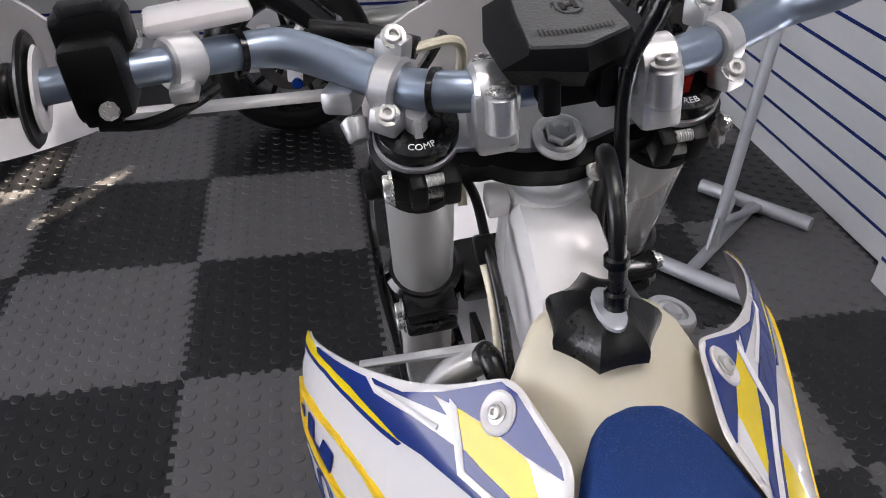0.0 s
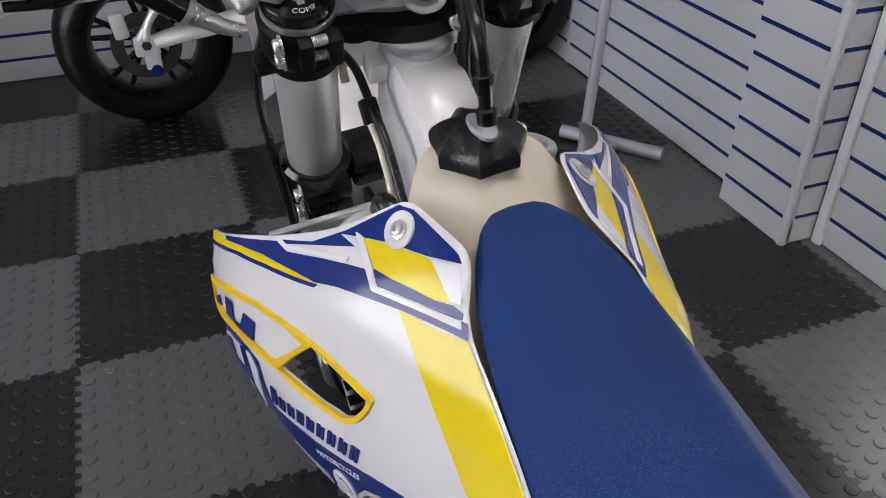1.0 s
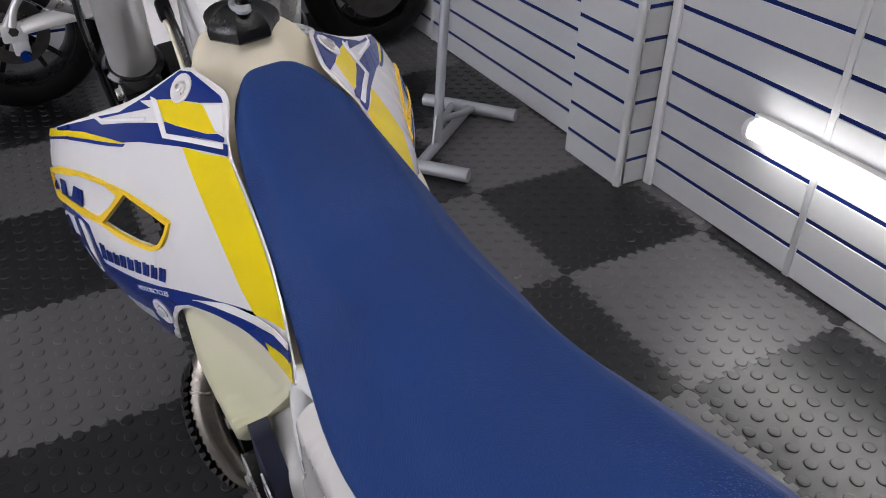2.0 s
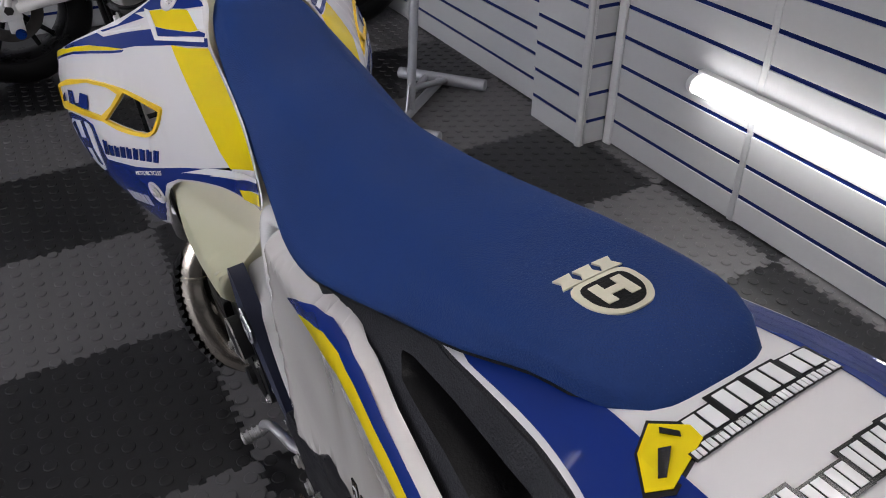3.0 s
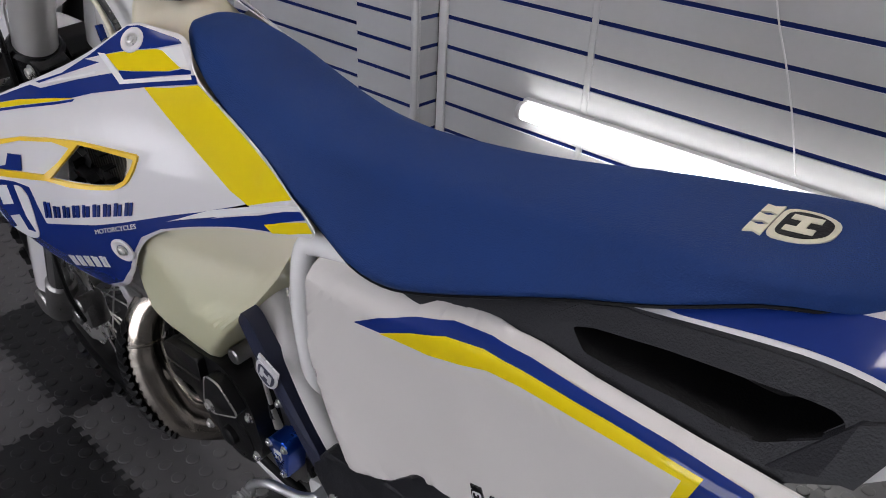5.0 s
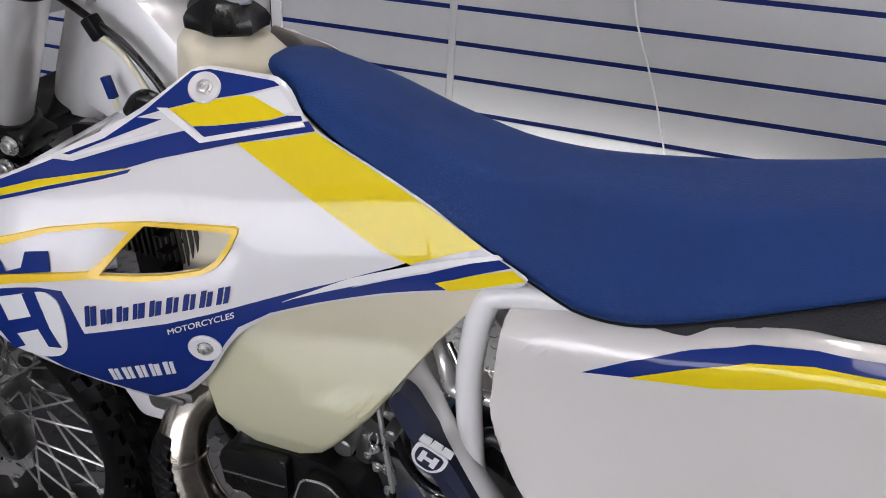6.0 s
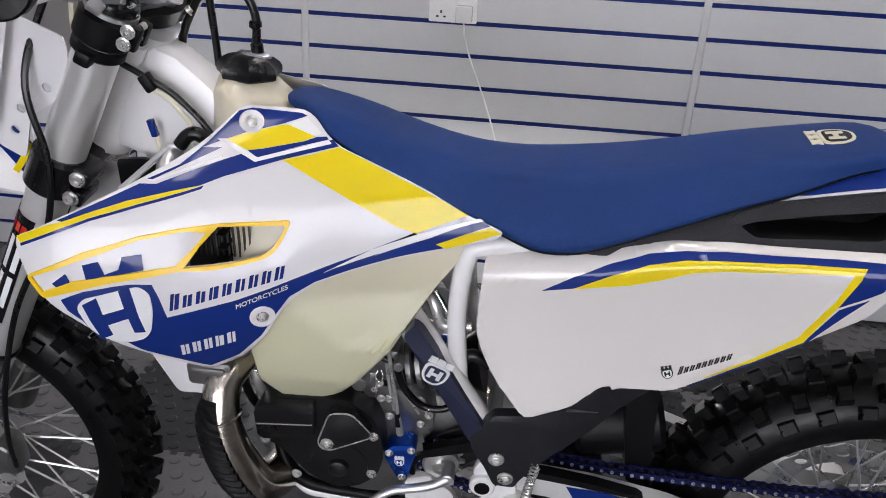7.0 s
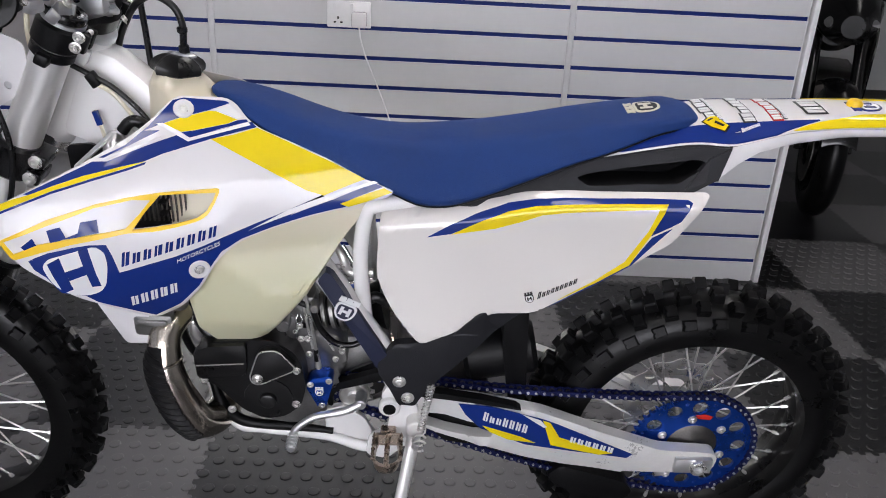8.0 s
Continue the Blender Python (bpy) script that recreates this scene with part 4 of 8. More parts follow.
box(bm, (0.39, 0, 0.9), (0.38, 0.11, 0.12), Matrix(), 0.02)
part("airbox_core", bm, M["black"], BIKE)

# rear mudguard and tail: a gently crowned top between two creases, and flanks that lean outwards
FX = [-0.40, -0.30, -0.17, -0.05, 0.0, 0.05, 0.08, 0.12, 0.15, 0.18, 0.22, 0.26, 0.30]
F_TOP = [1.040, 1.045, 1.044, 1.037, 1.0335, 1.0305, 1.0285, 1.0225, 1.016, 1.009, 0.996, 0.981, 0.966]
F_YC = [0.040, 0.046, 0.048, 0.050, 0.052, 0.0555, 0.0565, 0.055, 0.052, 0.051, 0.056, 0.060, 0.062]
F_ZC = [1.036, 1.041, 1.040, 1.034, 1.0305, 1.0275, 1.0255, 1.0195, 1.0135, 1.0065, 0.9925, 0.978, 0.963]
F_YL = [0.043, 0.050, 0.056, 0.065, 0.077, 0.092, 0.1, 0.0935, 0.0895, 0.0872, 0.0853, 0.0832, 0.08]
F_ZL = [1.024, 1.027, 1.028, 1.021, 1.0145, 1.0065, 1.0035, 1.0025, 0.9985, 0.992, 0.983, 0.973, 0.963]


def on_tail(x, v, h=0.0):
    """A place on the tail: x along it, v from -1 to 1 across its top, out to 2 at the foot of the flank."""
    zt, yc, zc, yl, zl = (soft(x, FX, c) for c in (F_TOP, F_YC, F_ZC, F_YL, F_ZL))
    av, s = abs(v), 1 if v >= 0 else -1
    if av <= 1:
        y, z, n = yc * av, zt - (zt - zc) * av**2.2, Vector((0, 0.25 * av**2, 1))
    else:
        k = av - 1
        y, z = yc + (yl - yc) * k, zc + (zl - zc) * (0.8 * k + 0.2 * k * k)
        n = Vector((0, zc - zl + 0.002, yl - yc + 0.002))
    n = n.normalized() * h
    return Vector((x, s * (y + n.y), z + n.z))


TAIL_V = [*np.linspace(0, 1, 9), 1.06, *np.linspace(1.2, 2, 6)]


def tail_ring(x):
    up = [on_tail(x, v) for v in reversed(TAIL_V)] + [on_tail(x, -v) for v in TAIL_V[1:]]
    return up + [Vector((p.x, p.y * 0.95, p.z - 0.004)) for p in reversed(up)]


bm = loft([tail_ring(x) for x in np.linspace(-0.40, 0.30, 50)])
tail = part("rear_mudguard", bm, M["white"], BIKE, "white tail with blue flanks and yellow tip", 30)


def tail_decal(col, x0, x1, lo, hi, n=24, lift=0.0009, label="", across=8):
    """A strip on the tail between two curves lo(x) and hi(x) across it."""
    b = bmesh.new()
    rows = []
    for i in range(n + 1):
        x = x0 + (x1 - x0) * i / n
        rows.append([b.verts.new(on_tail(x, v, lift)) for v in np.linspace(lo(x), hi(x), across + 1)])
    for p, q in zip(rows, rows[1:]):
        for k in range(across):
            b.faces.new((p[k], p[k + 1], q[k + 1], q[k]))
    r = bmesh.ops.extrude_face_region(b, geom=b.faces[:])
    bmesh.ops.translate(b, vec=(0, 0, -0.0006), verts=[v for v in r["geom"] if isinstance(v, bmesh.types.BMVert)])
    return part("decal", b, M[col], tail, label, 60)


for s in (1, -1):
    tail_decal("blue", -0.075, 0.258, lambda x, s=s: s * interp(x, [-0.075, -0.04, 0.0, 0.24, 0.258], [1.1, 1.62, 1.95, 1.86, 1.72]), lambda x, s=s: s * interp(x, [-0.075, 0.13, 0.15, 0.2, 0.23, 0.258], [1.0, 1.0, 1.05, 1.32, 1.48, 1.68]), n=40)
    tail_decal("yellow", -0.39, -0.03, lambda x, s=s: s * interp(x, [-0.39, -0.06, -0.03], [1.95, 1.95, 1.88]), lambda x, s=s: s * interp(x, [-0.39, -0.15, -0.085, -0.03], [0.5, 0.72, 1.12, 1.84]), lift=0.0012)
tail_decal("yellow", -0.39, -0.24, lambda x: 0.72, lambda x: -0.72, lift=0.0013)


def tail_word(x, v0, v1, size, n, seed, base, ink, tilt=0.0, bow=0.0):
    """A brand name across the tail as plain strokes on a dark backing, from the left flank to the right."""
    b1, b2 = bmesh.new(), bmesh.new()
    rng = random.Random(seed)
    for i in range(n):
        a, c = v0 + (v1 - v0) * (i + 0.05) / n, v0 + (v1 - v0) * (i + 0.95) / n
        u = (i + 0.5) / n
        xx = x + tilt * u - bow * 4 * u * (1 - u)
        hh = size * rng.uniform(0.85, 1.12)
        for bb, grow, lift in ((b1, 0.12, 0.0018), (b2, -0.03, 0.0026)):
            g = (c - a) * grow
            boxes = [(a - g, c + g, -grow * hh * 0.5, hh * (1 + grow * 0.5))] if bb is b1 else [(a + 0.08 * (c - a), a + 0.45 * (c - a), 0.06 * hh, 0.94 * hh), (c - 0.45 * (c - a), c - 0.06 * (c - a), 0.06 * hh, 0.94 * hh)]
            for p, q, d0, d1 in boxes:
                t = [bb.verts.new(on_tail(xx + d, v, lift)) for v, d in ((p, d0), (q, d0), (q, d1), (p, d1))]
                w = [bb.verts.new(k.co - Vector((0, 0, 0.0006))) for k in t]
                bb.faces.new(t), bb.faces.new(w[::-1])
                bridge(bb, t, w)
    tagged(part("wordmark_backing", b1, ink, tail, smooth=0), kind="stuff")
    tagged(part("wordmark", b2, base, tail, smooth=0), kind="stuff")


tail_word(0.0895, 0.68, -1.0, 0.0175, 4, 1, M["white_vinyl"], M["black_vinyl"], 0.003)
tail_word(0.0815, 0.82, -1.0, 0.0062, 14, 8, M["white_vinyl"], M["black_vinyl"], 0.004)
tail_word(0.030, 1.02, -0.92, 0.0185, 7, 2, M["white_vinyl"], M["black_vinyl"], 0.003, 0.003)
tail_word(-0.014, 0.98, -0.9, 0.0175, 5, 3, M["white_vinyl"], M["red_vinyl"], 0.002, 0.004)
tail_word(-0.023, 0.9, -0.85, 0.006, 14, 4, M["white_vinyl"], M["black_vinyl"], 0.002, 0.003)
tail_word(-0.095, 0.62, -0.5, 0.032, 2, 5, M["white_vinyl"], M["black_vinyl"], 0.0)
emblem(lambda u, v, h: on_tail(u, v / 0.047, h), -0.172, 0.0, 0.05, tail, M["blue"], M["white_vinyl"], turn=radians(-90))


def tail_shape(name, pts, material, parent, lift, label=""):
    b = bmesh.new()
    t = [b.verts.new(on_tail(x, v, lift)) for x, v in pts]
    w = [b.verts.new(on_tail(x, v, lift - 0.0008)) for x, v in pts]
    b.faces.new(t), b.faces.new(w[::-1])
    bridge(b, t, w)
    bmesh.ops.triangulate(b, faces=[q for q in b.faces if len(q.verts) > 4])
    return part(name, b, material, parent, label, 0)


# folded yellow sticker over the crease: a slanted hexagon with dark cuts
HEXA = [(0.114, 0.86), (0.1, 0.6), (0.09, 0.62), (0.078, 1.16), (0.086, 1.38), (0.104, 1.16)]
tail_shape("sticker_edge", [(0.097 + (x - 0.097) * 1.16, 0.96 + (v - 0.96) * 1.14) for x, v in HEXA], M["black_vinyl"], tail, 0.0022)
hx = tail_shape("hexagon_sticker", HEXA, M["yellow"], tail, 0.0028, "yellow six-cornered sticker with dark cuts")
for k in ([(0.1085, 0.82), (0.1, 0.72), (0.097, 0.75), (0.1055, 0.86)], [(0.0985, 0.98), (0.0955, 0.88), (0.084, 1.12), (0.0865, 1.19)]):
    tail_shape("sticker_cut", k, M["black_vinyl"], hx, 0.0034)
for s in (1, -1):
    b1 = bmesh.new()
    for i in range(9):
        for d0, d1 in ((0, 0.36), (0.55, 0.88)):
            x, v = 0.058 - 0.0036 * i, 1.5 - 0.028 * i
            top = 0.2 if i == 0 else 0.15
            b1.faces.new([b1.verts.new(on_tail(x - 0.0036 * d, s * (v - e), 0.0022)) for d, e in ((d0, 0), (d1, 0), (d1, top), (d0, top))])
    r = bmesh.ops.extrude_face_region(b1, geom=b1.faces[:])
    bmesh.ops.translate(b1, vec=(0, 0, -0.0006), verts=[v for v in r["geom"] if isinstance(v, bmesh.types.BMVert)])
    tagged(part("wordmark", b1, M["white_vinyl"], tail, smooth=0), kind="stuff")
emblem(lambda u, v, h: on_tail(u, 1.0 + v, h), 0.064, 0.47, 0.0095, tail, M["white_vinyl"], M["blue"], turn=radians(-90))
# white lower face from the airbox block along under the blue flank
for side in (1, -1):
    bm = bmesh.new()
    rows = []
    for u in np.linspace(0, 1, 25):
        us = [0, 0.12, 0.25, 0.4, 0.6, 1]
        top = Vector((interp(u, us, [0.077, 0.05, 0.02, -0.03, -0.12, -0.39]), interp(u, us, [0.1015, 0.0922, 0.083, 0.0685, 0.059, 0.044]), interp(u, us, [1.003, 1.006, 1.011, 1.018, 1.025, 1.024])))
        low = Vector((interp(u, us, [0.103, 0.064, 0.03, -0.025, -0.12, -0.39]), interp(u, us, [0.124, 0.108, 0.093, 0.071, 0.058, 0.042]), interp(u, us, [0.952, 0.978, 0.992, 0.999, 1.011, 1.016])))
        rows.append([bm.verts.new((q.x, side * (q.y + 0.003 * math.sin(math.pi * k / 4) - (0.045 * (1 - u) ** 6 if side < 0 else 0)), q.z)) for k in range(5) for q in (top.lerp(low, k / 4),)])
    for p, q in zip(rows, rows[1:]):
        for k in range(4):
            bm.faces.new((p[k], p[k + 1], q[k + 1], q[k]))
    r = bmesh.ops.extrude_face_region(bm, geom=bm.faces[:])
    bmesh.ops.translate(bm, vec=(0, -side * 0.004, -0.002), verts=[v for v in r["geom"] if isinstance(v, bmesh.types.BMVert)])
    part("tail_strut", bm, M["white"], BIKE, "white lower edge of the tail")
bm = bmesh.new()
lathe(bm, Matrix.Translation((-0.155, -0.004, 1.043)), [(0.013, 0), (0.013, 0.006), (0.009, 0.011), (0, 0.012)], 16)
part("tail_knob", bm, M["yellow_plastic"], BIKE)
bm = bmesh.new()
box(bm, (-0.385, 0, 1.0), (0.03, 0.07, 0.045), Matrix(), 0.008)
part("tail_lamp", bm, M["lens_red"], BIKE, "red tail lamp")


# ---- wheels ----
AXIS = Matrix.Rotation(radians(-90), 4, "X")


def unit_rod(name, length, r, material, seg=6):
    b = bmesh.new()
    rod(b, (0, 0, 0), (0, 0, length), r, seg=seg)
    rod(b, (0, 0, length - 0.016), (0, 0, length), r * 2.1, r * 1.7, seg=6)
    me = bpy.data.meshes.new(name)
    b.to_mesh(me)
    b.free()
    me.materials.append(material)
    return me


def tyre(c, R, w, h, knob, rows, across, parent, name="tyre"):
    b = bmesh.new()
    prof = []
    for k in range(21):
        a = radians(-118 + 236 * k / 20)
        prof.append((R - h + h * math.cos(a), w * math.sin(a)))
    prof += [(R - h * 1.55, w * 0.62), (R - h * 1.55, -w * 0.62)]
    lathe(b, Matrix.Translation(c) @ AXIS, prof, 88, closed=True)
    part(name, b, M["rubber"], parent, "black off-road tyre with a smooth sidewall", 38)
    rng = random.Random(rows)
    for j, (phi, lat, tan, hh) in enumerate(across):
        kb = bmesh.new()
        rings = []
        for z, k in ((-0.006, 1.08), (0.8 * hh, 0.95), (hh, 0.82)):
            rings.append([kb.verts.new((x * tan * k / 2, y * lat * k / 2, z * knob / 0.014)) for x, y in ((-1, -1), (1, -1), (1, -0.25), (0.72, 0), (1, 0.25), (1, 1), (-1, 1))])
        for p, q in zip(rings, rings[1:]):
            bridge(kb, p, q)
        kb.faces.new(rings[-1])
        me = bpy.data.meshes.new("knob")
        bmesh.ops.recalc_face_normals(kb, faces=kb.faces)
        kb.to_mesh(me)
        kb.free()
        me.materials.append(M["knob"])
        for i in range(rows):
            th = 2 * math.pi * (i + (0.5 if j % 2 else 0.0)) / rows
            for s in (1, -1):
                a = radians(phi) * s
                ob = new("knob", me)
                ob.parent = parent
                ob.matrix_basis = Matrix.Translation(c) @ Matrix.Rotation(-th - (0.5 * math.pi / rows if s < 0 else 0), 4, "Y") @ Matrix.Translation((0, w * math.sin(a), R - h + h * math.cos(a))) @ Matrix.Rotation(-a * 0.9, 4, "X") @ Matrix.Rotation(rng.uniform(-0.08, 0.08) + (math.pi if s < 0 else 0), 4, "Z")


def wheel(name, c, R, w, h, knob, rows, across, rim_r, label, hub_w, hub_r):
    b = bmesh.new()
    lathe(b, Matrix.Translation(c) @ AXIS, [(0.012, -hub_w), (hub_r, -hub_w), (hub_r, -hub_w + 0.008), (hub_r * 0.55, -hub_w + 0.018), (hub_r * 0.5, 0), (hub_r * 0.55, hub_w - 0.018), (hub_r, hub_w - 0.008), (hub_r, hub_w), (0.012, hub_w)], 30)
    hub = part(name, b, M["cast"], BIKE, label)
    b = bmesh.new()
    lathe(b, Matrix.Translation(c) @ AXIS, [(rim_r + 0.018, -0.6 * w), (rim_r + 0.018, -0.5 * w), (rim_r + 0.004, -0.42 * w), (rim_r - 0.003, -0.18 * w), (rim_r - 0.003, 0.18 * w), (rim_r + 0.004, 0.42 * w), (rim_r + 0.018, 0.5 * w), (rim_r + 0.018, 0.6 * w), (rim_r + 0.024, 0.5 * w), (rim_r + 0.012, 0.1 * w), (rim_r + 0.012, -0.1 * w), (rim_r + 0.024, -0.5 * w)], 72, closed=True)
    part("rim", b, M["rim"], hub, "gloss black rim")
    tyre(c, R, w, h, knob, rows, across, hub)
    # laced spokes
    me = None
    for k in range(36):
        s = 1 if k % 2 else -1
        lead = 1 if (k // 2) % 2 else -1
        a = 2 * math.pi * k / 36
        ah = a + lead * 0.62
        p = Vector((hub_r * 0.92 * math.sin(ah), s * (hub_w - 0.006), hub_r * 0.92 * math.cos(ah)))
        q = Vector((rim_r * math.sin(a), s * 0.006, rim_r * math.cos(a)))
        mm, ln = frame_z(c + p, c + q)
        if me is None:
            me = unit_rod("spoke", ln, 0.002, M["steel"])
        ob = new("spoke", me)
        ob.parent = hub
        ob.matrix_basis = mm
    return hub


front_wheel = wheel("front_wheel", FRONT, 0.335, 0.044, 0.056, 0.016, 36, [(13, 0.022, 0.022, 0.015), (38, 0.021, 0.022, 0.016), (63, 0.018, 0.023, 0.012)], 0.255, "front wheel with black rim and laced spokes", 0.048, 0.032)
rear_wheel = wheel("rear_wheel", REAR, 0.32, 0.063, 0.058, 0.016, 32, [(12, 0.028, 0.024, 0.017), (38, 0.025, 0.023, 0.018), (64, 0.02, 0.026, 0.010)], 0.228, "rear wheel with black rim and laced spokes", 0.052, 0.036)


def disc(c, y, r0, r1, parent, n=8):
    outer = [(c.x + (r1 + 0.004 * math.cos(12 * t)) * math.cos(t), c.z + (r1 + 0.004 * math.cos(12 * t)) * math.sin(t)) for t in np.linspace(0, 2 * math.pi, 73)[:-1]]
    cut = [[(c.x + r0 * math.cos(t), c.z + r0 * math.sin(t)) for t in np.linspace(0, 2 * math.pi, 37)[:-1]]]
    for k in range(n):
        a = 2 * math.pi * k / n
        m = (r0 + r1) / 2
        cut.append([(c.x + m * math.cos(a) + 0.011 * math.cos(t), c.z + m * math.sin(a) + 0.006 * math.sin(t)) for t in np.linspace(0, 2 * math.pi, 13)[:-1]])
    return part("brake_disc", skin(outer, lambda x, z: y, 0.003, 9, 1, cut), M["steel"], parent, "wavy drilled steel brake disc", 20)


disc(FRONT, 0.062, 0.095, 0.13, front_wheel)
disc(REAR, -0.06, 0.07, 0.11, rear_wheel)
for k in range(5):
    a = 2 * math.pi * k / 5
    b = bmesh.new()
    rod(b, FRONT + Vector((0.03 * math.cos(a), 0.06, 0.03 * math.sin(a))), FRONT + Vector((0.1 * math.cos(a + 0.2), 0.061, 0.1 * math.sin(a + 0.2))), 0.006, seg=8)
    part("disc_carrier", b, M["cast"], front_wheel)

# rear sprocket
NT = 50
pts = []
for k in range(NT):
    for du, r in ((0.0, 0.121), (0.28, 0.121), (0.42, 0.1285), (0.58, 0.1285), (0.72, 0.121)):
        t = 2 * math.pi * (k + du) / NT
        pts.append((REAR.x + r * math.cos(t), REAR.z + r * math.sin(t)))
cuts = [[(REAR.x + 0.052 * math.cos(t), REAR.z + 0.052 * math.sin(t)) for t in np.linspace(0, 2 * math.pi, 33)[:-1]]]
for k in range(12):
    a = 2 * math.pi * k / 12
    cuts.append([(REAR.x + 0.0965 * math.cos(a) + 0.0155 * math.cos(t), REAR.z + 0.0965 * math.sin(a) + 0.0155 * math.sin(t)) for t in np.linspace(0, 2 * math.pi, 17)[:-1]])
    a += math.pi / 12
    cuts.append([(REAR.x + 0.108 * math.cos(a) + 0.004 * math.cos(t), REAR.z + 0.108 * math.sin(a) + 0.004 * math.sin(t)) for t in np.linspace(0, 2 * math.pi, 9)[:-1]])
sprocket = part("rear_sprocket", skin(pts, lambda x, z: 0.074, 0.007, 9, 1, cuts), M["anod_blue"], BIKE, "blue anodised rear sprocket with round holes", 25)
for k in range(6):
    a = 2 * math.pi * (k + 0.35) / 6
    b = bmesh.new()
    bolt(b, REAR + Vector((0.068 * math.cos(a), 0.074, 0.068 * math.sin(a))), (0, 1, 0), 0.0065, 0.005)
    part("bolt", b, M["steel"], sprocket)
b = bmesh.new()
lathe(b, Matrix.Translation(REAR) @ AXIS, [(0.02, 0.04), (0.056, 0.055), (0.057, 0.069), (0.045, 0.078), (0.02, 0.08), (0.015, 0.082)], 36)
part("sprocket_carrier", b, M["dark_steel"], sprocket)
b = bmesh.new()
plate(b, [(-0.03, 0.418), (-0.012, 0.424), (0.006, 0.42), (0.0, 0.412), (-0.024, 0.41)], 0.0735, 0.0752)
part("decal", b, M["red_vinyl"], sprocket)

# chain: links set along a sagging loop
DRIVE = Vector((0.68, 0, 0.456))
loop = []
loop += [(DRIVE.x + 0.036 * math.cos(radians(t)), DRIVE.z + 0.036 * math.sin(radians(t))) for t in np.linspace(-75, 95, 10)]
loop += [(0.52, 0.486), (0.384, 0.472), (0.219, 0.466), (0.1, 0.464)]
loop += [(REAR.x + 0.1265 * math.cos(radians(t)), REAR.z + 0.1265 * math.sin(radians(t))) for t in np.linspace(92, 268, 20)]
loop += [(0.09, 0.226), (0.2, 0.25), (0.308, 0.278), (0.427, 0.318), (0.544, 0.362), (0.62, 0.395)]
curve = smoothed([(x, 0, z) for x, z in loop] + [(loop[0][0], 0, loop[0][1])], 10)
cum = [0.0]
for p, q in zip(curve, curve[1:]):
    cum.append(cum[-1] + (q - p).length)
NL = int(cum[-1] / 0.015875) // 2 * 2
pitch = cum[-1] / NL


def along(d):
    d = d % cum[-1]
    return Vector((np.interp(d, cum, [p.x for p in curve]), 0.0705, np.interp(d, cum, [p.z for p in curve])))


def link_mesh(wide):
    b = bmesh.new()
    L = pitch
    out = [(L / 2 + 0.0068 * math.cos(radians(t)), 0.0068 * math.sin(radians(t))) for t in range(-80, 81, 40)] + [(0, 0.0052)] + [(-L / 2 + 0.0068 * math.cos(radians(t)), 0.0068 * math.sin(radians(t))) for t in range(100, 261, 40)] + [(0, -0.0052)]
    y = 0.0085 if wide else 0.0063
    for s in (1, -1):
        plate(b, out, s * y, s * (y - 0.002))
    plates = len(b.faces)
    if wide:
        for s in (1, -1):
            rod(b, (s * L / 2, -0.0105, 0), (s * L / 2, 0.0105, 0), 0.003, seg=8)
    else:
        for s in (1, -1):
            rod(b, (s * L / 2, -0.0045, 0), (s * L / 2, 0.0045, 0), 0.0048, seg=8)
    b.faces.ensure_lookup_table()
    for f in b.faces[plates:]:
        f.material_index = 1
    me = bpy.data.meshes.new("link")
    bmesh.ops.recalc_face_normals(b, faces=b.faces)
    b.to_mesh(me)
    b.free()
    me.materials.append(M["chain"])
    me.materials.append(M["steel"] if wide else M["dark_steel"])
    return me


links = (link_mesh(True), link_mesh(False))
chain = None
for k in range(NL):
    p, q = along(k * pitch), along((k + 1) * pitch)
    m = Matrix.Translation((p + q) / 2) @ Matrix.Rotation(-math.atan2(q.z - p.z, q.x - p.x), 4, "Y")
    ob = new("chain" if k == 0 else "link", links[k % 2])
    if k == 0:
        chain = ob
        ob.parent = BIKE
        ob["label"] = "blue drive chain"
        ob.matrix_basis = m
        base_inv = m.inverted()
    else:
        ob.parent = chain
        ob.matrix_basis = base_inv @ m
b = bmesh.new()
gp = []
for k in range(13):
    for du, r in ((0.0, 0.03), (0.3, 0.03), (0.45, 0.0385), (0.6, 0.0385), (0.75, 0.03)):
        t = 2 * math.pi * (k + du) / 13
        gp.append((DRIVE.x + r * math.cos(t), DRIVE.z + r * math.sin(t)))
plate(b, gp, 0.067, 0.074)
lathe(b, Matrix.Translation(DRIVE) @ AXIS, [(0.03, 0.07), (0.03, 0.084), (0.027, 0.087), (0.019, 0.085), (0.0125, 0.085), (0.012, 0.094), (0.005, 0.095), (0.0, 0.093)], 24)
part("drive_sprocket", b, M["steel"], BIKE, "steel drive sprocket")

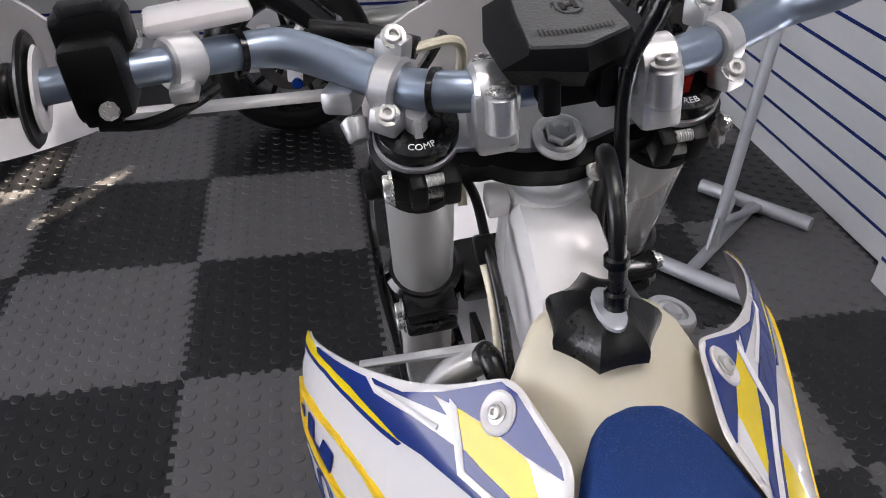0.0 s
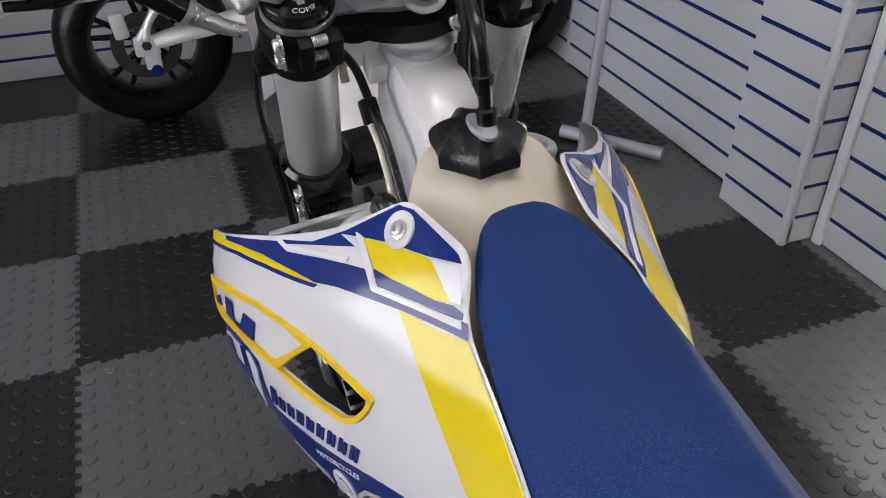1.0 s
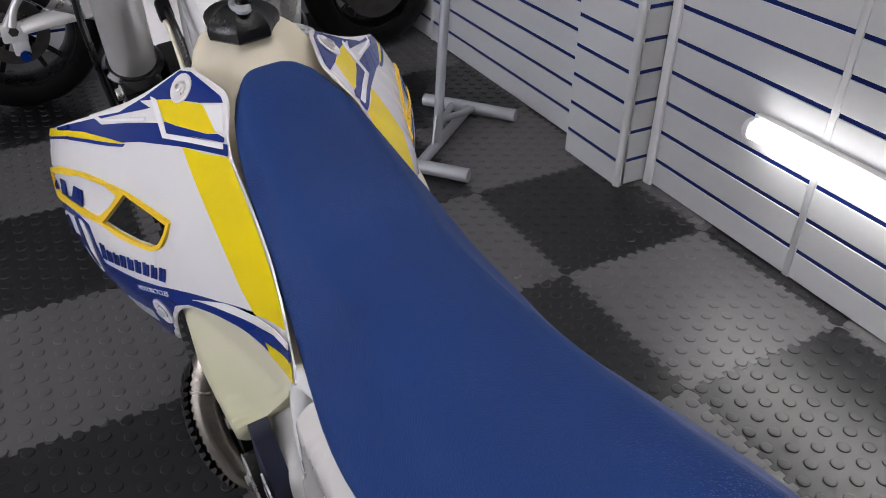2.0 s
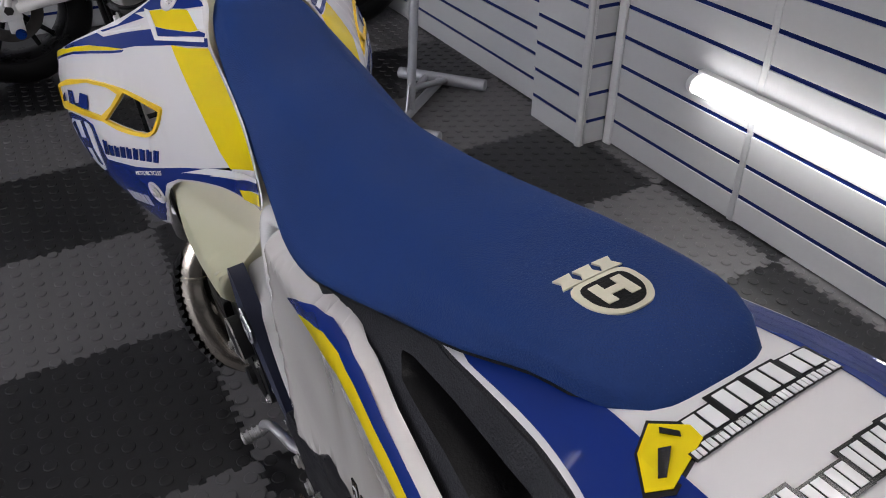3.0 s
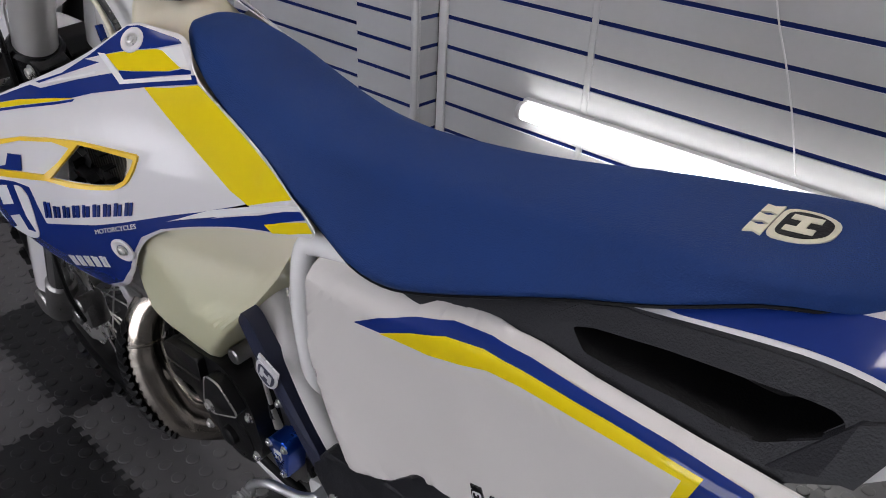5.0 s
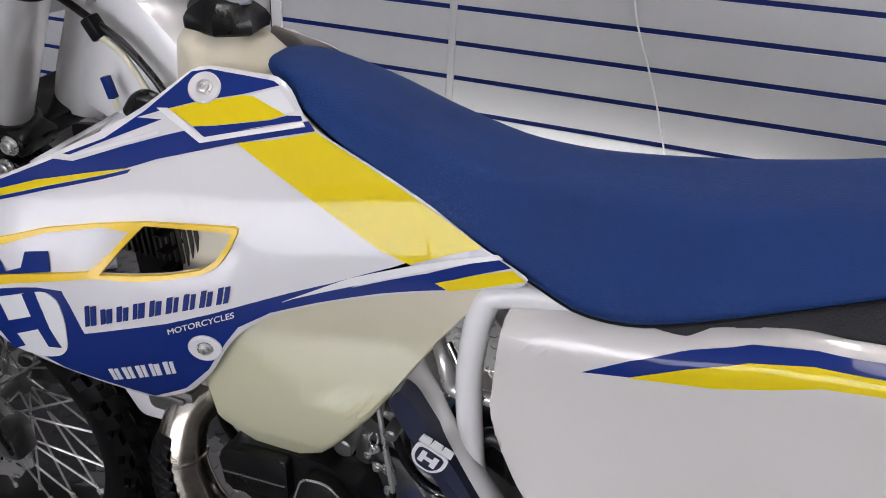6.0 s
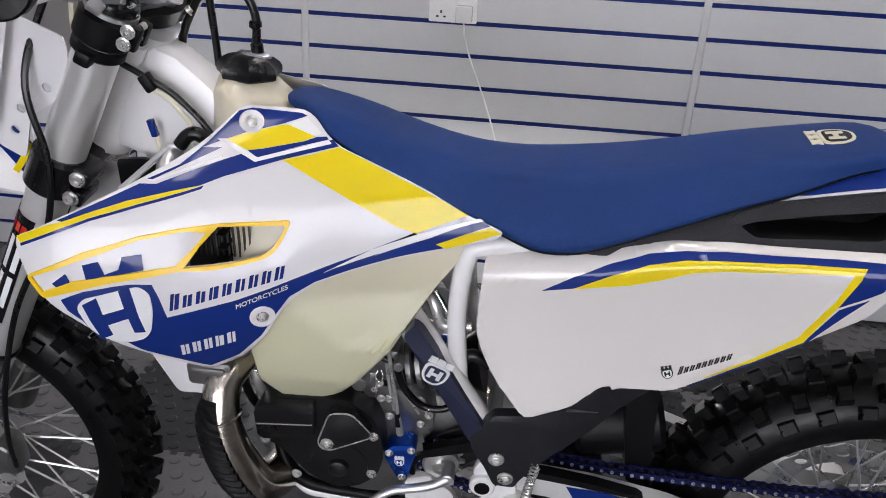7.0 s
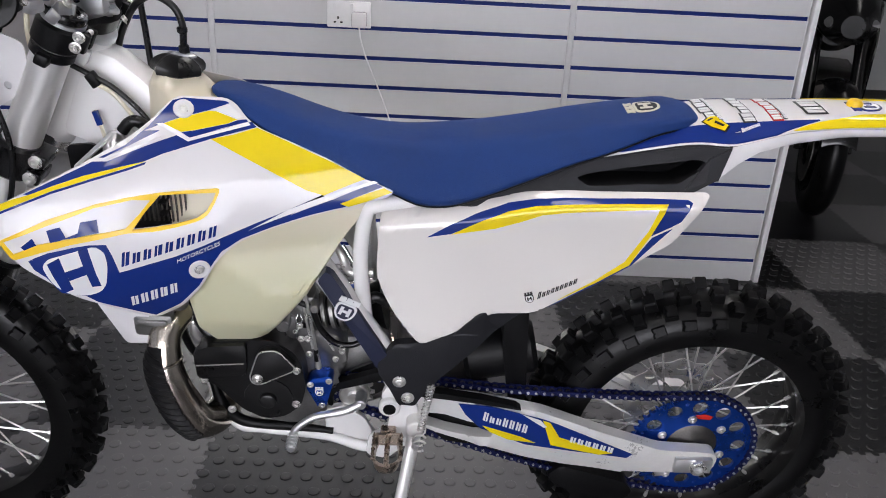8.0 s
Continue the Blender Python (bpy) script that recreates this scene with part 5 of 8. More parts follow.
# swingarm
ARM = [(0.585, 0.492), (0.511, 0.484), (0.442, 0.477), (0.322, 0.452), (0.207, 0.408), (0.077, 0.363), (-0.03, 0.358), (-0.042, 0.345), (-0.036, 0.31), (0.0, 0.304), (0.135, 0.304), (0.262, 0.32), (0.342, 0.336), (0.423, 0.362), (0.507, 0.39), (0.585, 0.425)]
ARM_GAP = [(0.55, 0.446), (0.508, 0.442), (0.432, 0.418), (0.41, 0.402), (0.412, 0.386), (0.447, 0.386), (0.5, 0.399), (0.548, 0.416)]
for side in (1, -1):
    b = skin(rounded(ARM, 0.012, 2), lambda x, z: 0.118, 0.03, 0.06, side, [rounded(ARM_GAP, 0.006, 2)], bead=0.004)
    arm = part("swingarm", b, M["arm"], BIKE, "silver swingarm with blue and yellow stickers", 40)
    ys = 0.1186
    for i, (col, pts) in enumerate((
        ("blue", [(0.482, 0.473), (0.42, 0.468), (0.32, 0.44), (0.292, 0.429), (0.132, 0.355), (0.142, 0.345), (0.269, 0.362), (0.347, 0.374), (0.437, 0.413), (0.467, 0.446)]),
        ("yellow", [(0.433, 0.42), (0.359, 0.395), (0.327, 0.379), (0.381, 0.386), (0.417, 0.404)]),
        ("yellow", [(0.318, 0.437), (0.303, 0.431), (0.282, 0.395), (0.172, 0.357), (0.199, 0.353), (0.297, 0.375)]),
        ("white_vinyl", [(0.36, 0.452), (0.323, 0.438), (0.309, 0.422), (0.315, 0.42)]),
    )):
        part("decal", skin(pts, lambda x, z: ys, 0.001, 0.2, side, lift=0.0006 + 0.0006 * i), M[col], arm, smooth=0)
    fl = lambda x, z, h, s=side: Vector((x, s * (ys + h), z))
    bars_word(fl, (0.435, 0.436), (0.345, 0.404), 0.02, 7, arm, M["white_vinyl"], 2, lift=0.003, tall=(0, 3, 4, 5, 6))
    bars_word(fl, (0.262, 0.386), (0.17, 0.358), 0.013, 6, arm, M["white_vinyl"], 6, lift=0.003, tall=range(7))
    b = bmesh.new()
    box(b, (0.008, side * 0.121, 0.333), (0.075, 0.012, 0.036), Matrix(), 0.003)
    part("axle_block", b, M["alu"], arm)
    b = bmesh.new()
    lathe(b, Matrix.Translation((0.0, side * 0.126, 0.333)) @ (AXIS if side > 0 else AXIS.inverted()), [(0.017, 0), (0.017, 0.008), (0.015, 0.01), (0.009, 0.01), (0.008, -0.004), (0, -0.004)], 20)
    part("axle_nut", b, M["steel"], arm)
    b = bmesh.new()
    box(b, (0.06, side * 0.108, 0.302), (0.03, 0.012, 0.02), Matrix(), 0.003)
    bolt(b, (0.055, side * 0.115, 0.3), (0, side, 0), 0.005, 0.004)
    part("lug", b, M["alu"], arm)
b = bmesh.new()
box(b, (0.48, 0, 0.445), (0.12, 0.18, 0.05), Matrix(), 0.012)
part("swingarm_bridge", b, M["dark_steel"], BIKE)
b = bmesh.new()
plate(b, rounded([(0.58, 0.46), (0.45, 0.425), (0.4, 0.375), (0.42, 0.335), (0.5, 0.345), (0.56, 0.4)], 0.012), 0.062, 0.084, 0.003)
part("chain_slider", b, M["black"], BIKE, "black chain slider")
# black strip added for the shade in the gap between chain and swingarm
b = bmesh.new()
plate(b, rounded([(0.585, 0.503), (0.51, 0.496), (0.44, 0.485), (0.372, 0.469), (0.362, 0.461), (0.44, 0.474), (0.51, 0.483), (0.585, 0.491)], 0.002), 0.102, 0.1205, 0.001)
part("gap_shade", b, M["black"], BIKE, "black strip imitating the shaded gap on top of the swingarm")
b = bmesh.new()
plate(b, rounded([(0.26, 0.29), (0.12, 0.245), (0.1, 0.215), (0.14, 0.19), (0.25, 0.225), (0.29, 0.26)], 0.012), 0.052, 0.09, 0.004)
part("chain_guide", b, M["black"], BIKE, "black chain guide")

# ---- fork, steering and bars ----
CAP = Vector((1.088, 0, 1.166))
DIR = (Vector((1.515, 0, 0.350)) - CAP).normalized()
ALONG = DIR.to_track_quat("Z", "Y").to_matrix().to_4x4()


def on_fork(s, y=0.0, off=0.0):
    """A place s metres down the fork; off is ahead of it."""
    return CAP + DIR * s + Vector((-DIR.z * off, y, DIR.x * off))


for side in (1, -1):
    y = 0.098 * side
    b = bmesh.new()
    rod(b, on_fork(0.02, y), on_fork(0.6, y), 0.0285, 0.0295, 32)
    leg = part("fork_leg", b, M["fork"], BIKE, "brushed aluminium upside-down fork leg", 60)
    b = bmesh.new()
    rod(b, on_fork(0.6, y), on_fork(0.615, y), 0.033, 0.031, 28, edge=0.004)
    part("wiper_seal", b, M["black"], leg)
    b = bmesh.new()
    rod(b, on_fork(0.61, y), on_fork(0.9, y), 0.024, seg=24)
    part("stanchion", b, M["chrome"], leg, "polished stanchion")
    b = bmesh.new()
    rod(b, on_fork(0.83, y), on_fork(0.945, y), 0.029, 0.032, 20, edge=0.006)
    rod(b, FRONT + Vector((0, y - 0.028 * side, 0)), FRONT + Vector((0, y + 0.03 * side, 0)), 0.03, seg=24, edge=0.004)
    part("axle_clamp", b, M["cast"], leg, "cast axle clamp")
    b = bmesh.new()
    tube(b, [on_fork(0.62, y, 0.036), on_fork(0.75, y, 0.042), on_fork(0.9, y, 0.04)], [0.03, 0.032, 0.03], 14, 6, squash=0.75)
    part("fork_guard", b, M["white"], leg, "white fork guard")
    b = bmesh.new()
    wrap = lambda q, a, r: on_fork(q, y + side * r * math.sin(radians(a)), r * math.cos(radians(a)))
    rows = [[b.verts.new(wrap(q, a, 0.0302)) for a in range(-50, 101, 10)] for q in (0.33, 0.43, 0.53)]
    for p, q in zip(rows, rows[1:]):
        for k in range(15):
            b.faces.new((p[k], p[k + 1], q[k + 1], q[k]))
    st = part("fork_sticker", b, M["black_vinyl"], leg, "black wrap sticker with white and red shapes", 60)
    for k, (s0, s1, col) in enumerate(((0.37, 0.43, "white_vinyl"), (0.44, 0.5, "white_vinyl"), (0.345, 0.36, "red_vinyl"))):
        b = bmesh.new()
        for a0 in (15, 45, 75) if k < 2 else (10, 30, 50, 70):
            b.faces.new([b.verts.new(wrap(q, a, 0.0307)) for q, a in ((s0, a0), (s0, a0 + 16), (s1, a0 + 16), (s1, a0))])
        part("decal", b, M[col], st, smooth=0)
    # cap and adjuster
    mc = Matrix.Translation(on_fork(0.0, y)) @ ALONG @ Matrix.Rotation(math.pi, 4, "X")
    b = bmesh.new()
    lathe(b, mc, [(0.0275, -0.04), (0.0275, -0.008), (0.0305, -0.005), (0.0305, 0.004), (0.029, 0.006), (0.019, 0.006), (0.018, 0.003), (0.012, 0.003), (0.0, 0.003)], 40)
    fc = part("fork_cap", b, M["black_gloss"], leg, "black fork cap with adjuster")
    for k in range(10):
        a = radians(150 + 24 * k)
        b = bmesh.new()
        lathe(b, mc @ Matrix.Translation((0.0245 * math.cos(a), 0.0245 * math.sin(a), 0.0055)), [(0.003, 0), (0.0028, 0.001), (0, 0.001)], 8)
        part("cap_dimple", b, M["black"], leg)
    b = bmesh.new()
    for k in range(3):
        a = radians(90 + 120 * k)
        mm = mc @ Matrix.Rotation(a, 4, "Z")
        vs = []
        for z, w in ((0.003, 1.0), (0.018, 0.8)):
            vs.append([b.verts.new(mm @ Vector((u * w, v * w, z))) for u, v in ((0.0, -0.0048), (0.012, -0.0028), (0.012, 0.0028), (0.0, 0.0048))])
        bridge(b, *vs)
        b.faces.new(vs[1])
    lathe(b, mc, [(0.0085, 0.003), (0.0075, 0.0185), (0, 0.0185)], 12)
    part("adjuster", b, M["white_vinyl"] if side > 0 else M["red_anod"], leg, "white three-armed adjuster" if side > 0 else "red three-armed adjuster")
    tm = text_mesh("COMP" if side > 0 else "REB", 0.0072, 0.0002)
    for v in tm.verts:
        a = radians(90) + v.co.x / 0.0215
        r = 0.0215 - v.co.y
        v.co = mc @ Vector((r * math.cos(a), r * math.sin(a), 0.0062 + v.co.z))
    b = bmesh.new()
    lathe(b, mc, [(0.0285, -0.0125), (0.0318, -0.012), (0.0318, -0.0065), (0.0285, -0.006)], 40)
    part("cap_ring", b, M["alu"], leg, "silver cap ring")
    part("lettering", tm, M["white_vinyl"], leg, smooth=0)

# upper clamp: a black forged body with a milled silver top and split pinch clamps
def across_fork(b, m):
    for v in b.verts:
        x, y, z = v.co
        v.co = m @ Vector((z, x, y))


b = bmesh.new()
mu = Matrix.Translation(on_fork(0.028)) @ ALONG
plate(b, rounded([(0.03, 0.1), (0.03, -0.1), (-0.03, -0.1), (-0.028, -0.06), (-0.044, -0.034), (-0.05, 0.0), (-0.044, 0.034), (-0.028, 0.06), (-0.03, 0.1)], 0.012, 3), -0.016, 0.004, 0.004)
across_fork(b, mu)
upper = part("upper_triple_clamp", b, M["black"], BIKE, "black upper triple clamp with a milled silver top")
b = bmesh.new()
plate(b, rounded([(0.028, 0.088), (0.028, -0.088), (-0.02, -0.078), (-0.022, -0.05), (-0.03, -0.024), (-0.032, 0.0), (-0.03, 0.024), (-0.022, 0.05), (-0.02, 0.078)], 0.008, 3), -0.022, -0.0165, 0.0015)
across_fork(b, mu)
part("clamp_top", b, M["milled"], upper, "milled silver top face")
for side in (1, -1):
    y = 0.098 * side
    b = bmesh.new()
    rod(b, on_fork(0.013, y), on_fork(0.052, y), 0.0355, seg=32, edge=0.004)
    for e in (-0.0135, 0.0135):
        box(b, (0, 0, 0), (0.013, 0.022, 0.031), Matrix.Translation(on_fork(0.027, y * 0.94 + e * 0.9, -0.033)) @ ALONG, 0.003)
    part("pinch_clamp", b, M["black"], upper, "black fork pinch clamp")
    for s in (0.014, 0.031):
        b = bmesh.new()
        bolt(b, on_fork(s, y + side * 0.024, -0.033), (0, side, 0), 0.0062, 0.006)
        m, ln = frame_z(on_fork(s, y * 0.94 - 0.0065, -0.037), on_fork(s, y * 0.94 + 0.0065, -0.037))
        lathe(b, m, [(0.0042 + 0.0006 * (k % 2), ln * k / 14) for k in range(15)], 10)
        parts("clamp_bolt", b, M["steel"], upper, "threaded pinch bolt")
    b = bmesh.new()
    rod(b, on_fork(0.054, y), on_fork(0.07, y), 0.0325, seg=28, edge=0.003)
    box(b, (0, 0, 0), (0.02, 0.02, 0.018), Matrix.Translation(on_fork(0.066, y + 0.034 * side, 0.0)) @ ALONG, 0.004)
    part("mask_strap", b, M["black"], upper, "black rubber mask strap")
# stem with its nut and clamp band
STEM0 = Vector((1.072, 0, 1.153))
b = bmesh.new()
ms = Matrix.Translation(STEM0) @ ALONG @ Matrix.Rotation(math.pi, 4, "X")
lathe(b, ms, [(0.012, -0.01), (0.0125, 0.0005), (0.0195, 0.0005), (0.0195, 0.003), (0.0165, 0.0055), (0.012, 0.006)], 32)
lathe(b, ms @ Matrix.Rotation(0.4, 4, "Z"), [(0.0115, 0.005), (0.0115, 0.0105), (0.0102, 0.0125), (0.0068, 0.0125), (0.006, 0.008), (0.0, 0.008)], 6)
bmesh.ops.translate(b, vec=(-0.006, 0, -0.003), verts=b.verts)
part("stem_nut", b, M["alu"], upper, "polished flanged stem nut", 25)
b = bmesh.new()
lathe(b, ms, [(0.032, -0.052), (0.0355, -0.046), (0.0355, -0.036), (0.033, -0.032), (0.028, -0.03), (0.028, -0.02)], 40)
part("head_bearing_cap", b, M["milled"], upper, "silver bearing cap")
b = bmesh.new()
bolt(b, ms @ Vector((-0.022, 0.03, -0.014)), Vector((-0.75, -0.3, 0.6)), 0.0055, 0.006)
part("band_bolt", b, M["steel"], upper)
# lower clamp
ml = Matrix.Translation(on_fork(0.253)) @ ALONG
b = bmesh.new()
box(b, (0, 0, 0), (0.13, 0.06, 0.03), ml, 0.006)
lower = part("lower_triple_clamp", b, M["black_gloss"], BIKE, "black lower triple clamp")
for side in (1, -1):
    y = 0.098 * side
    b = bmesh.new()
    rod(b, on_fork(0.223, y), on_fork(0.283, y), 0.0375, seg=32, edge=0.005)
    for s in (0.236, 0.268):
        box(b, (0, 0, 0), (0.05, 0.028, 0.022), Matrix.Translation(on_fork(s, y * 1.0, -0.036)) @ ALONG, 0.004)
    part("pinch_clamp", b, M["black_gloss"], lower)
    b = bmesh.new()
    for s in (0.236, 0.268):
        bolt(b, on_fork(s, y + side * 0.026, -0.036), (0, side, 0), 0.0075, 0.007)
    parts("clamp_bolt", b, M["steel"], lower)

# handlebar
BAR = [(1.068, 0.36, 1.244), (1.084, 0.29, 1.240), (1.1, 0.25, 1.2355), (1.128, 0.215, 1.226), (1.136, 0.18, 1.2205), (1.117, 0.142, 1.2095), (1.092, 0.107, 1.198), (1.072, 0.075, 1.1965), (1.068, 0.04, 1.194), (1.066, -0.02, 1.195), (1.064, -0.07, 1.196), (1.078, -0.11, 1.195), (1.1, -0.15, 1.194), (1.117, -0.19, 1.197), (1.105, -0.24, 1.212), (1.088, -0.29, 1.25), (1.075, -0.36, 1.255)]
b = bmesh.new()
tube(b, BAR, [0.0112, 0.0112, 0.0116, 0.0128, 0.0143, 0.0143, 0.0143, 0.0143, 0.0143, 0.0143, 0.0143, 0.0143, 0.0143, 0.0143, 0.0128, 0.0113, 0.0112], 22, 8)
bars = part("handlebar", b, M["bar"], BIKE, "blue-grey anodised tapered handlebar", 60)


def bar_at(y):
    line = smoothed(BAR, 8)
    k = min(range(len(line)), key=lambda i: abs(line[i].y - y))
    d = (line[min(k + 1, len(line) - 1)] - line[max(k - 1, 0)]).normalized()
    return line[k], Matrix.Translation(line[k]) @ d.to_track_quat("Z", "X").to_matrix().to_4x4()


for y in (0.048, -0.066):
    p, m = bar_at(y)
    b = bmesh.new()
    box(b, (p.x - 0.004, y, 1.178), (0.036, 0.03, 0.046), Matrix(), 0.005)
    part("bar_mount", b, M["alu"], bars, "silver handlebar mount")
    b = bmesh.new()
    rod(b, p + Vector((0, -0.015, 0)), p + Vector((0, 0.015, 0)), 0.0205, seg=24, edge=0.003)
    for dx in (-0.024, 0.024):
        rod(b, p + Vector((dx, 0, -0.02)), p + Vector((dx, 0, 0.008)), 0.0115, 0.0105, 14, edge=0.002)
    part("bar_clamp", b, M["alu"], bars, "silver handlebar clamp")
    b = bmesh.new()
    for dx in (-0.024, 0.024):
        bolt(b, p + Vector((dx, 0, 0.008)), (dx * -3, 0, 1), 0.007, 0.006)
    parts("clamp_bolt", b, M["steel"], bars)
# hand guard mounting clamps on the bends
for y, s in ((0.112, 1), (-0.122, -1)):
    p, m = bar_at(y)
    b = bmesh.new()
    rod(b, m @ Vector((0, 0, -0.0095)), m @ Vector((0, 0, 0.0095)), 0.0205, seg=28, edge=0.0025)
    lug = Vector((0.45, -0.25 * s, 0.85)).normalized()
    for e in (lug, -lug):
        box(b, (0, 0, 0), (0.019, 0.019, 0.022), Matrix.Translation(p + e * 0.024) @ m.to_3x3().to_4x4(), 0.003)
    g = part("guard_clamp", b, M["alu"], bars, "silver guard clamp with two screws")
    b = bmesh.new()
    for e in (lug, -lug):
        bolt(b, p + e * 0.026 + Vector((-0.006, 0, 0.008)), (-0.75, 0, 0.66), 0.0062, 0.006)
    parts("clamp_bolt", b, M["steel"], bars)
    if s < 0:
        continue
    b = bmesh.new()
    box(b, (0, 0, 0), (0.028, 0.026, 0.02), Matrix.Translation(p + Vector((0.018, 0.034, -0.012))) @ Matrix.Rotation(radians(-25), 4, "Z"), 0.006)
    rod(b, p + Vector((0.0, 0.03, -0.022)), p + Vector((-0.012, 0.028, -0.034)), 0.01, 0.008, 16, edge=0.002)
    part("guard_bracket", b, M["alu"], bars, "cast silver guard bracket")
    b = bmesh.new()
    m2, ln2 = frame_z(p + Vector((0.03, s * 0.04, -0.014)), Vector((1.152, s * 0.345, 1.187)))
    box(b, (0, 0, ln2 / 2), (0.012, 0.006, ln2), m2, 0.002)
    part("guard_strap", b, M["white_paint"], bars, "flat pale guard strap")
for s in (1, -1):
    # wrap-around hand guard
    b = bmesh.new()
    rows = []
    for i in range(13):
        t = i / 12
        yy = s * (0.295 + 0.165 * t)
        xx = 1.17 - 0.01 * t - 0.11 * max(0, t - 0.6) ** 1.5
        low, high = 1.194 - 0.014 * math.sin(math.pi * min(0.6, t * 0.8)), 1.212 + 0.088 * math.sin(math.pi * min(0.62, 0.02 + t * 0.9))
        rows.append([b.verts.new((xx - 0.03 * (2 * u - 1) ** 2 - 0.02 * (1 - u), yy, low + (high - low) * u)) for u in np.linspace(0, 1, 9)])
    for p, q in zip(rows, rows[1:]):
        for k in range(8):
            b.faces.new((p[k], p[k + 1], q[k + 1], q[k]))
    r = bmesh.ops.extrude_face_region(b, geom=b.faces[:])
    bmesh.ops.translate(b, vec=(0.004, 0, 0), verts=[v for v in r["geom"] if isinstance(v, bmesh.types.BMVert)])
    part("hand_guard", b, M["white"], bars, "white plastic hand guard", 50)
    # grip with its collar
    p, m = bar_at(s * 0.335)
    b = bmesh.new()
    q = Vector((1.066, s * 0.45, 1.262))
    d = (q - p).normalized()
    mm = Matrix.Translation(p) @ d.to_track_quat("Z", "Y").to_matrix().to_4x4()
    prof = [(0.0185, 0.002), (0.0185, 0.006)]
    for k in range(18):
        prof += [(0.0158, 0.008 + 0.006 * k), (0.0168, 0.0095 + 0.006 * k), (0.0168, 0.0125 + 0.006 * k)]
    lathe(b, mm, prof, 24)
    part("grip", b, M["rubber"], bars, "black ribbed rubber grip")
    b = bmesh.new()
    lathe(b, mm, [(0.013, -0.004), (0.034, -0.003), (0.036, -0.001), (0.034, 0.001), (0.013, 0.002)], 36)
    part("grip_flange", b, M["rubber"], bars, "black grip flange")
    b = bmesh.new()
    lathe(b, mm, [(0.013, -0.008), (0.026, -0.0075), (0.027, -0.0055), (0.013, -0.005)], 30)
    part("grip_washer", b, M["white"], bars, "white plastic washer")
# switch block and lever perch on the left
p, m = bar_at(0.292)
b = bmesh.new()
box(b, (0.0, 0, 0.0), (0.046, 0.036, 0.05), Matrix.Translation(p + Vector((-0.004, 0, 0.004))), 0.007)
box(b, (0.0, 0, 0.0), (0.03, 0.046, 0.03), Matrix.Translation(p + Vector((0.012, 0.0, 0.026))), 0.006)
box(b, (0.0, 0, 0.0), (0.03, 0.024, 0.022), Matrix.Translation(p + Vector((-0.012, 0.002, -0.012))), 0.004)
parts("switch_block", b, M["black"], bars, "black switch block")
b = bmesh.new()
box(b, (0, 0, 0), (0.014, 0.03, 0.008), Matrix.Translation(p + Vector((0.004, 0.0, 0.043))), 0.002)
part("switch_button", b, M["grey_plastic"], bars)
b = bmesh.new()
lathe(b, Matrix.Translation(p + Vector((-0.0275, -0.004, -0.012))) @ Matrix.Rotation(radians(-70), 4, "Y"), [(0.006, 0), (0.006, 0.004), (0, 0.004)], 10)
part("switch_screw", b, M["steel"], bars)
p, m = bar_at(0.245)
b = bmesh.new()
rod(b, m @ Vector((0, 0, -0.012)), m @ Vector((0, 0, 0.012)), 0.0175, seg=24, edge=0.002)
box(b, (0, 0, 0), (0.03, 0.024, 0.026), Matrix.Translation(p + Vector((0.02, 0.0, 0.006))), 0.005)
box(b, (0, 0, 0), (0.022, 0.018, 0.012), Matrix.Translation(p + Vector((-0.014, 0.0, -0.014))), 0.003)
part("lever_perch", b, M["alu"], bars, "silver lever perch clamp")
b = bmesh.new()
box(b, (0, 0, 0), (0.044, 0.072, 0.012), Matrix.Translation(p + Vector((0.03, -0.014, 0.02))) @ Matrix.Rotation(radians(8), 4, "Z"), 0.005)
part("reservoir", b, M["white"], bars, "white clutch reservoir lid")
b = bmesh.new()
tube(b, [p + Vector((0.04, 0.03, 0.006)), p + Vector((0.06, 0.09, 0.006)), p + Vector((0.055, 0.17, 0.0))], [0.007, 0.006, 0.005], 10, 6, squash=0.7)
part("lever", b, M["steel"], bars, "clutch lever")
b = bmesh.new()
tube(b, [p + Vector((-0.012, 0.06, -0.03)), p + Vector((-0.016, 0.03, -0.032)), p + Vector((-0.012, 0.0, -0.026)), p + Vector((-0.002, -0.02, -0.02))], 0.004, 8)
tube(b, [p + Vector((-0.008, 0.055, -0.03)), p + Vector((-0.012, 0.02, -0.036)), p + Vector((0.002, -0.02, -0.02))], 0.0025, 8)
part("switch_wire", b, M["hose"], bars)
for y in (0.212, 0.083):
    p, m = bar_at(y)
    b = bmesh.new()
    lathe(b, m, [(0.0146, -0.0022), (0.0162, -0.0022), (0.0162, 0.0022), (0.0146, 0.0022)], 28, closed=True)
    box(b, (0, 0, 0), (0.006, 0.006, 0.007), m @ Matrix.Translation((-0.016, 0, 0)), 0.001)
    part("cable_tie", b, M["black_gloss"], bars)
b = bmesh.new()
tube(b, [(1.15, 0.16, 1.225), (1.15, 0.12, 1.215), (1.135, 0.085, 1.205)], 0.0085, 12)
part("clutch_hose_boot", b, M["black"], bars)
b = bmesh.new()
tube(b, [(1.135, 0.088, 1.205), (1.14, 0.06, 1.205), (1.15, 0.05, 1.19), (1.165, 0.055, 1.15), (1.165, 0.06, 1.1), (1.14, 0.062, 1.06)], 0.0042, 8)
part("clutch_hose", b, M["patch"], bars, "translucent clutch hose")
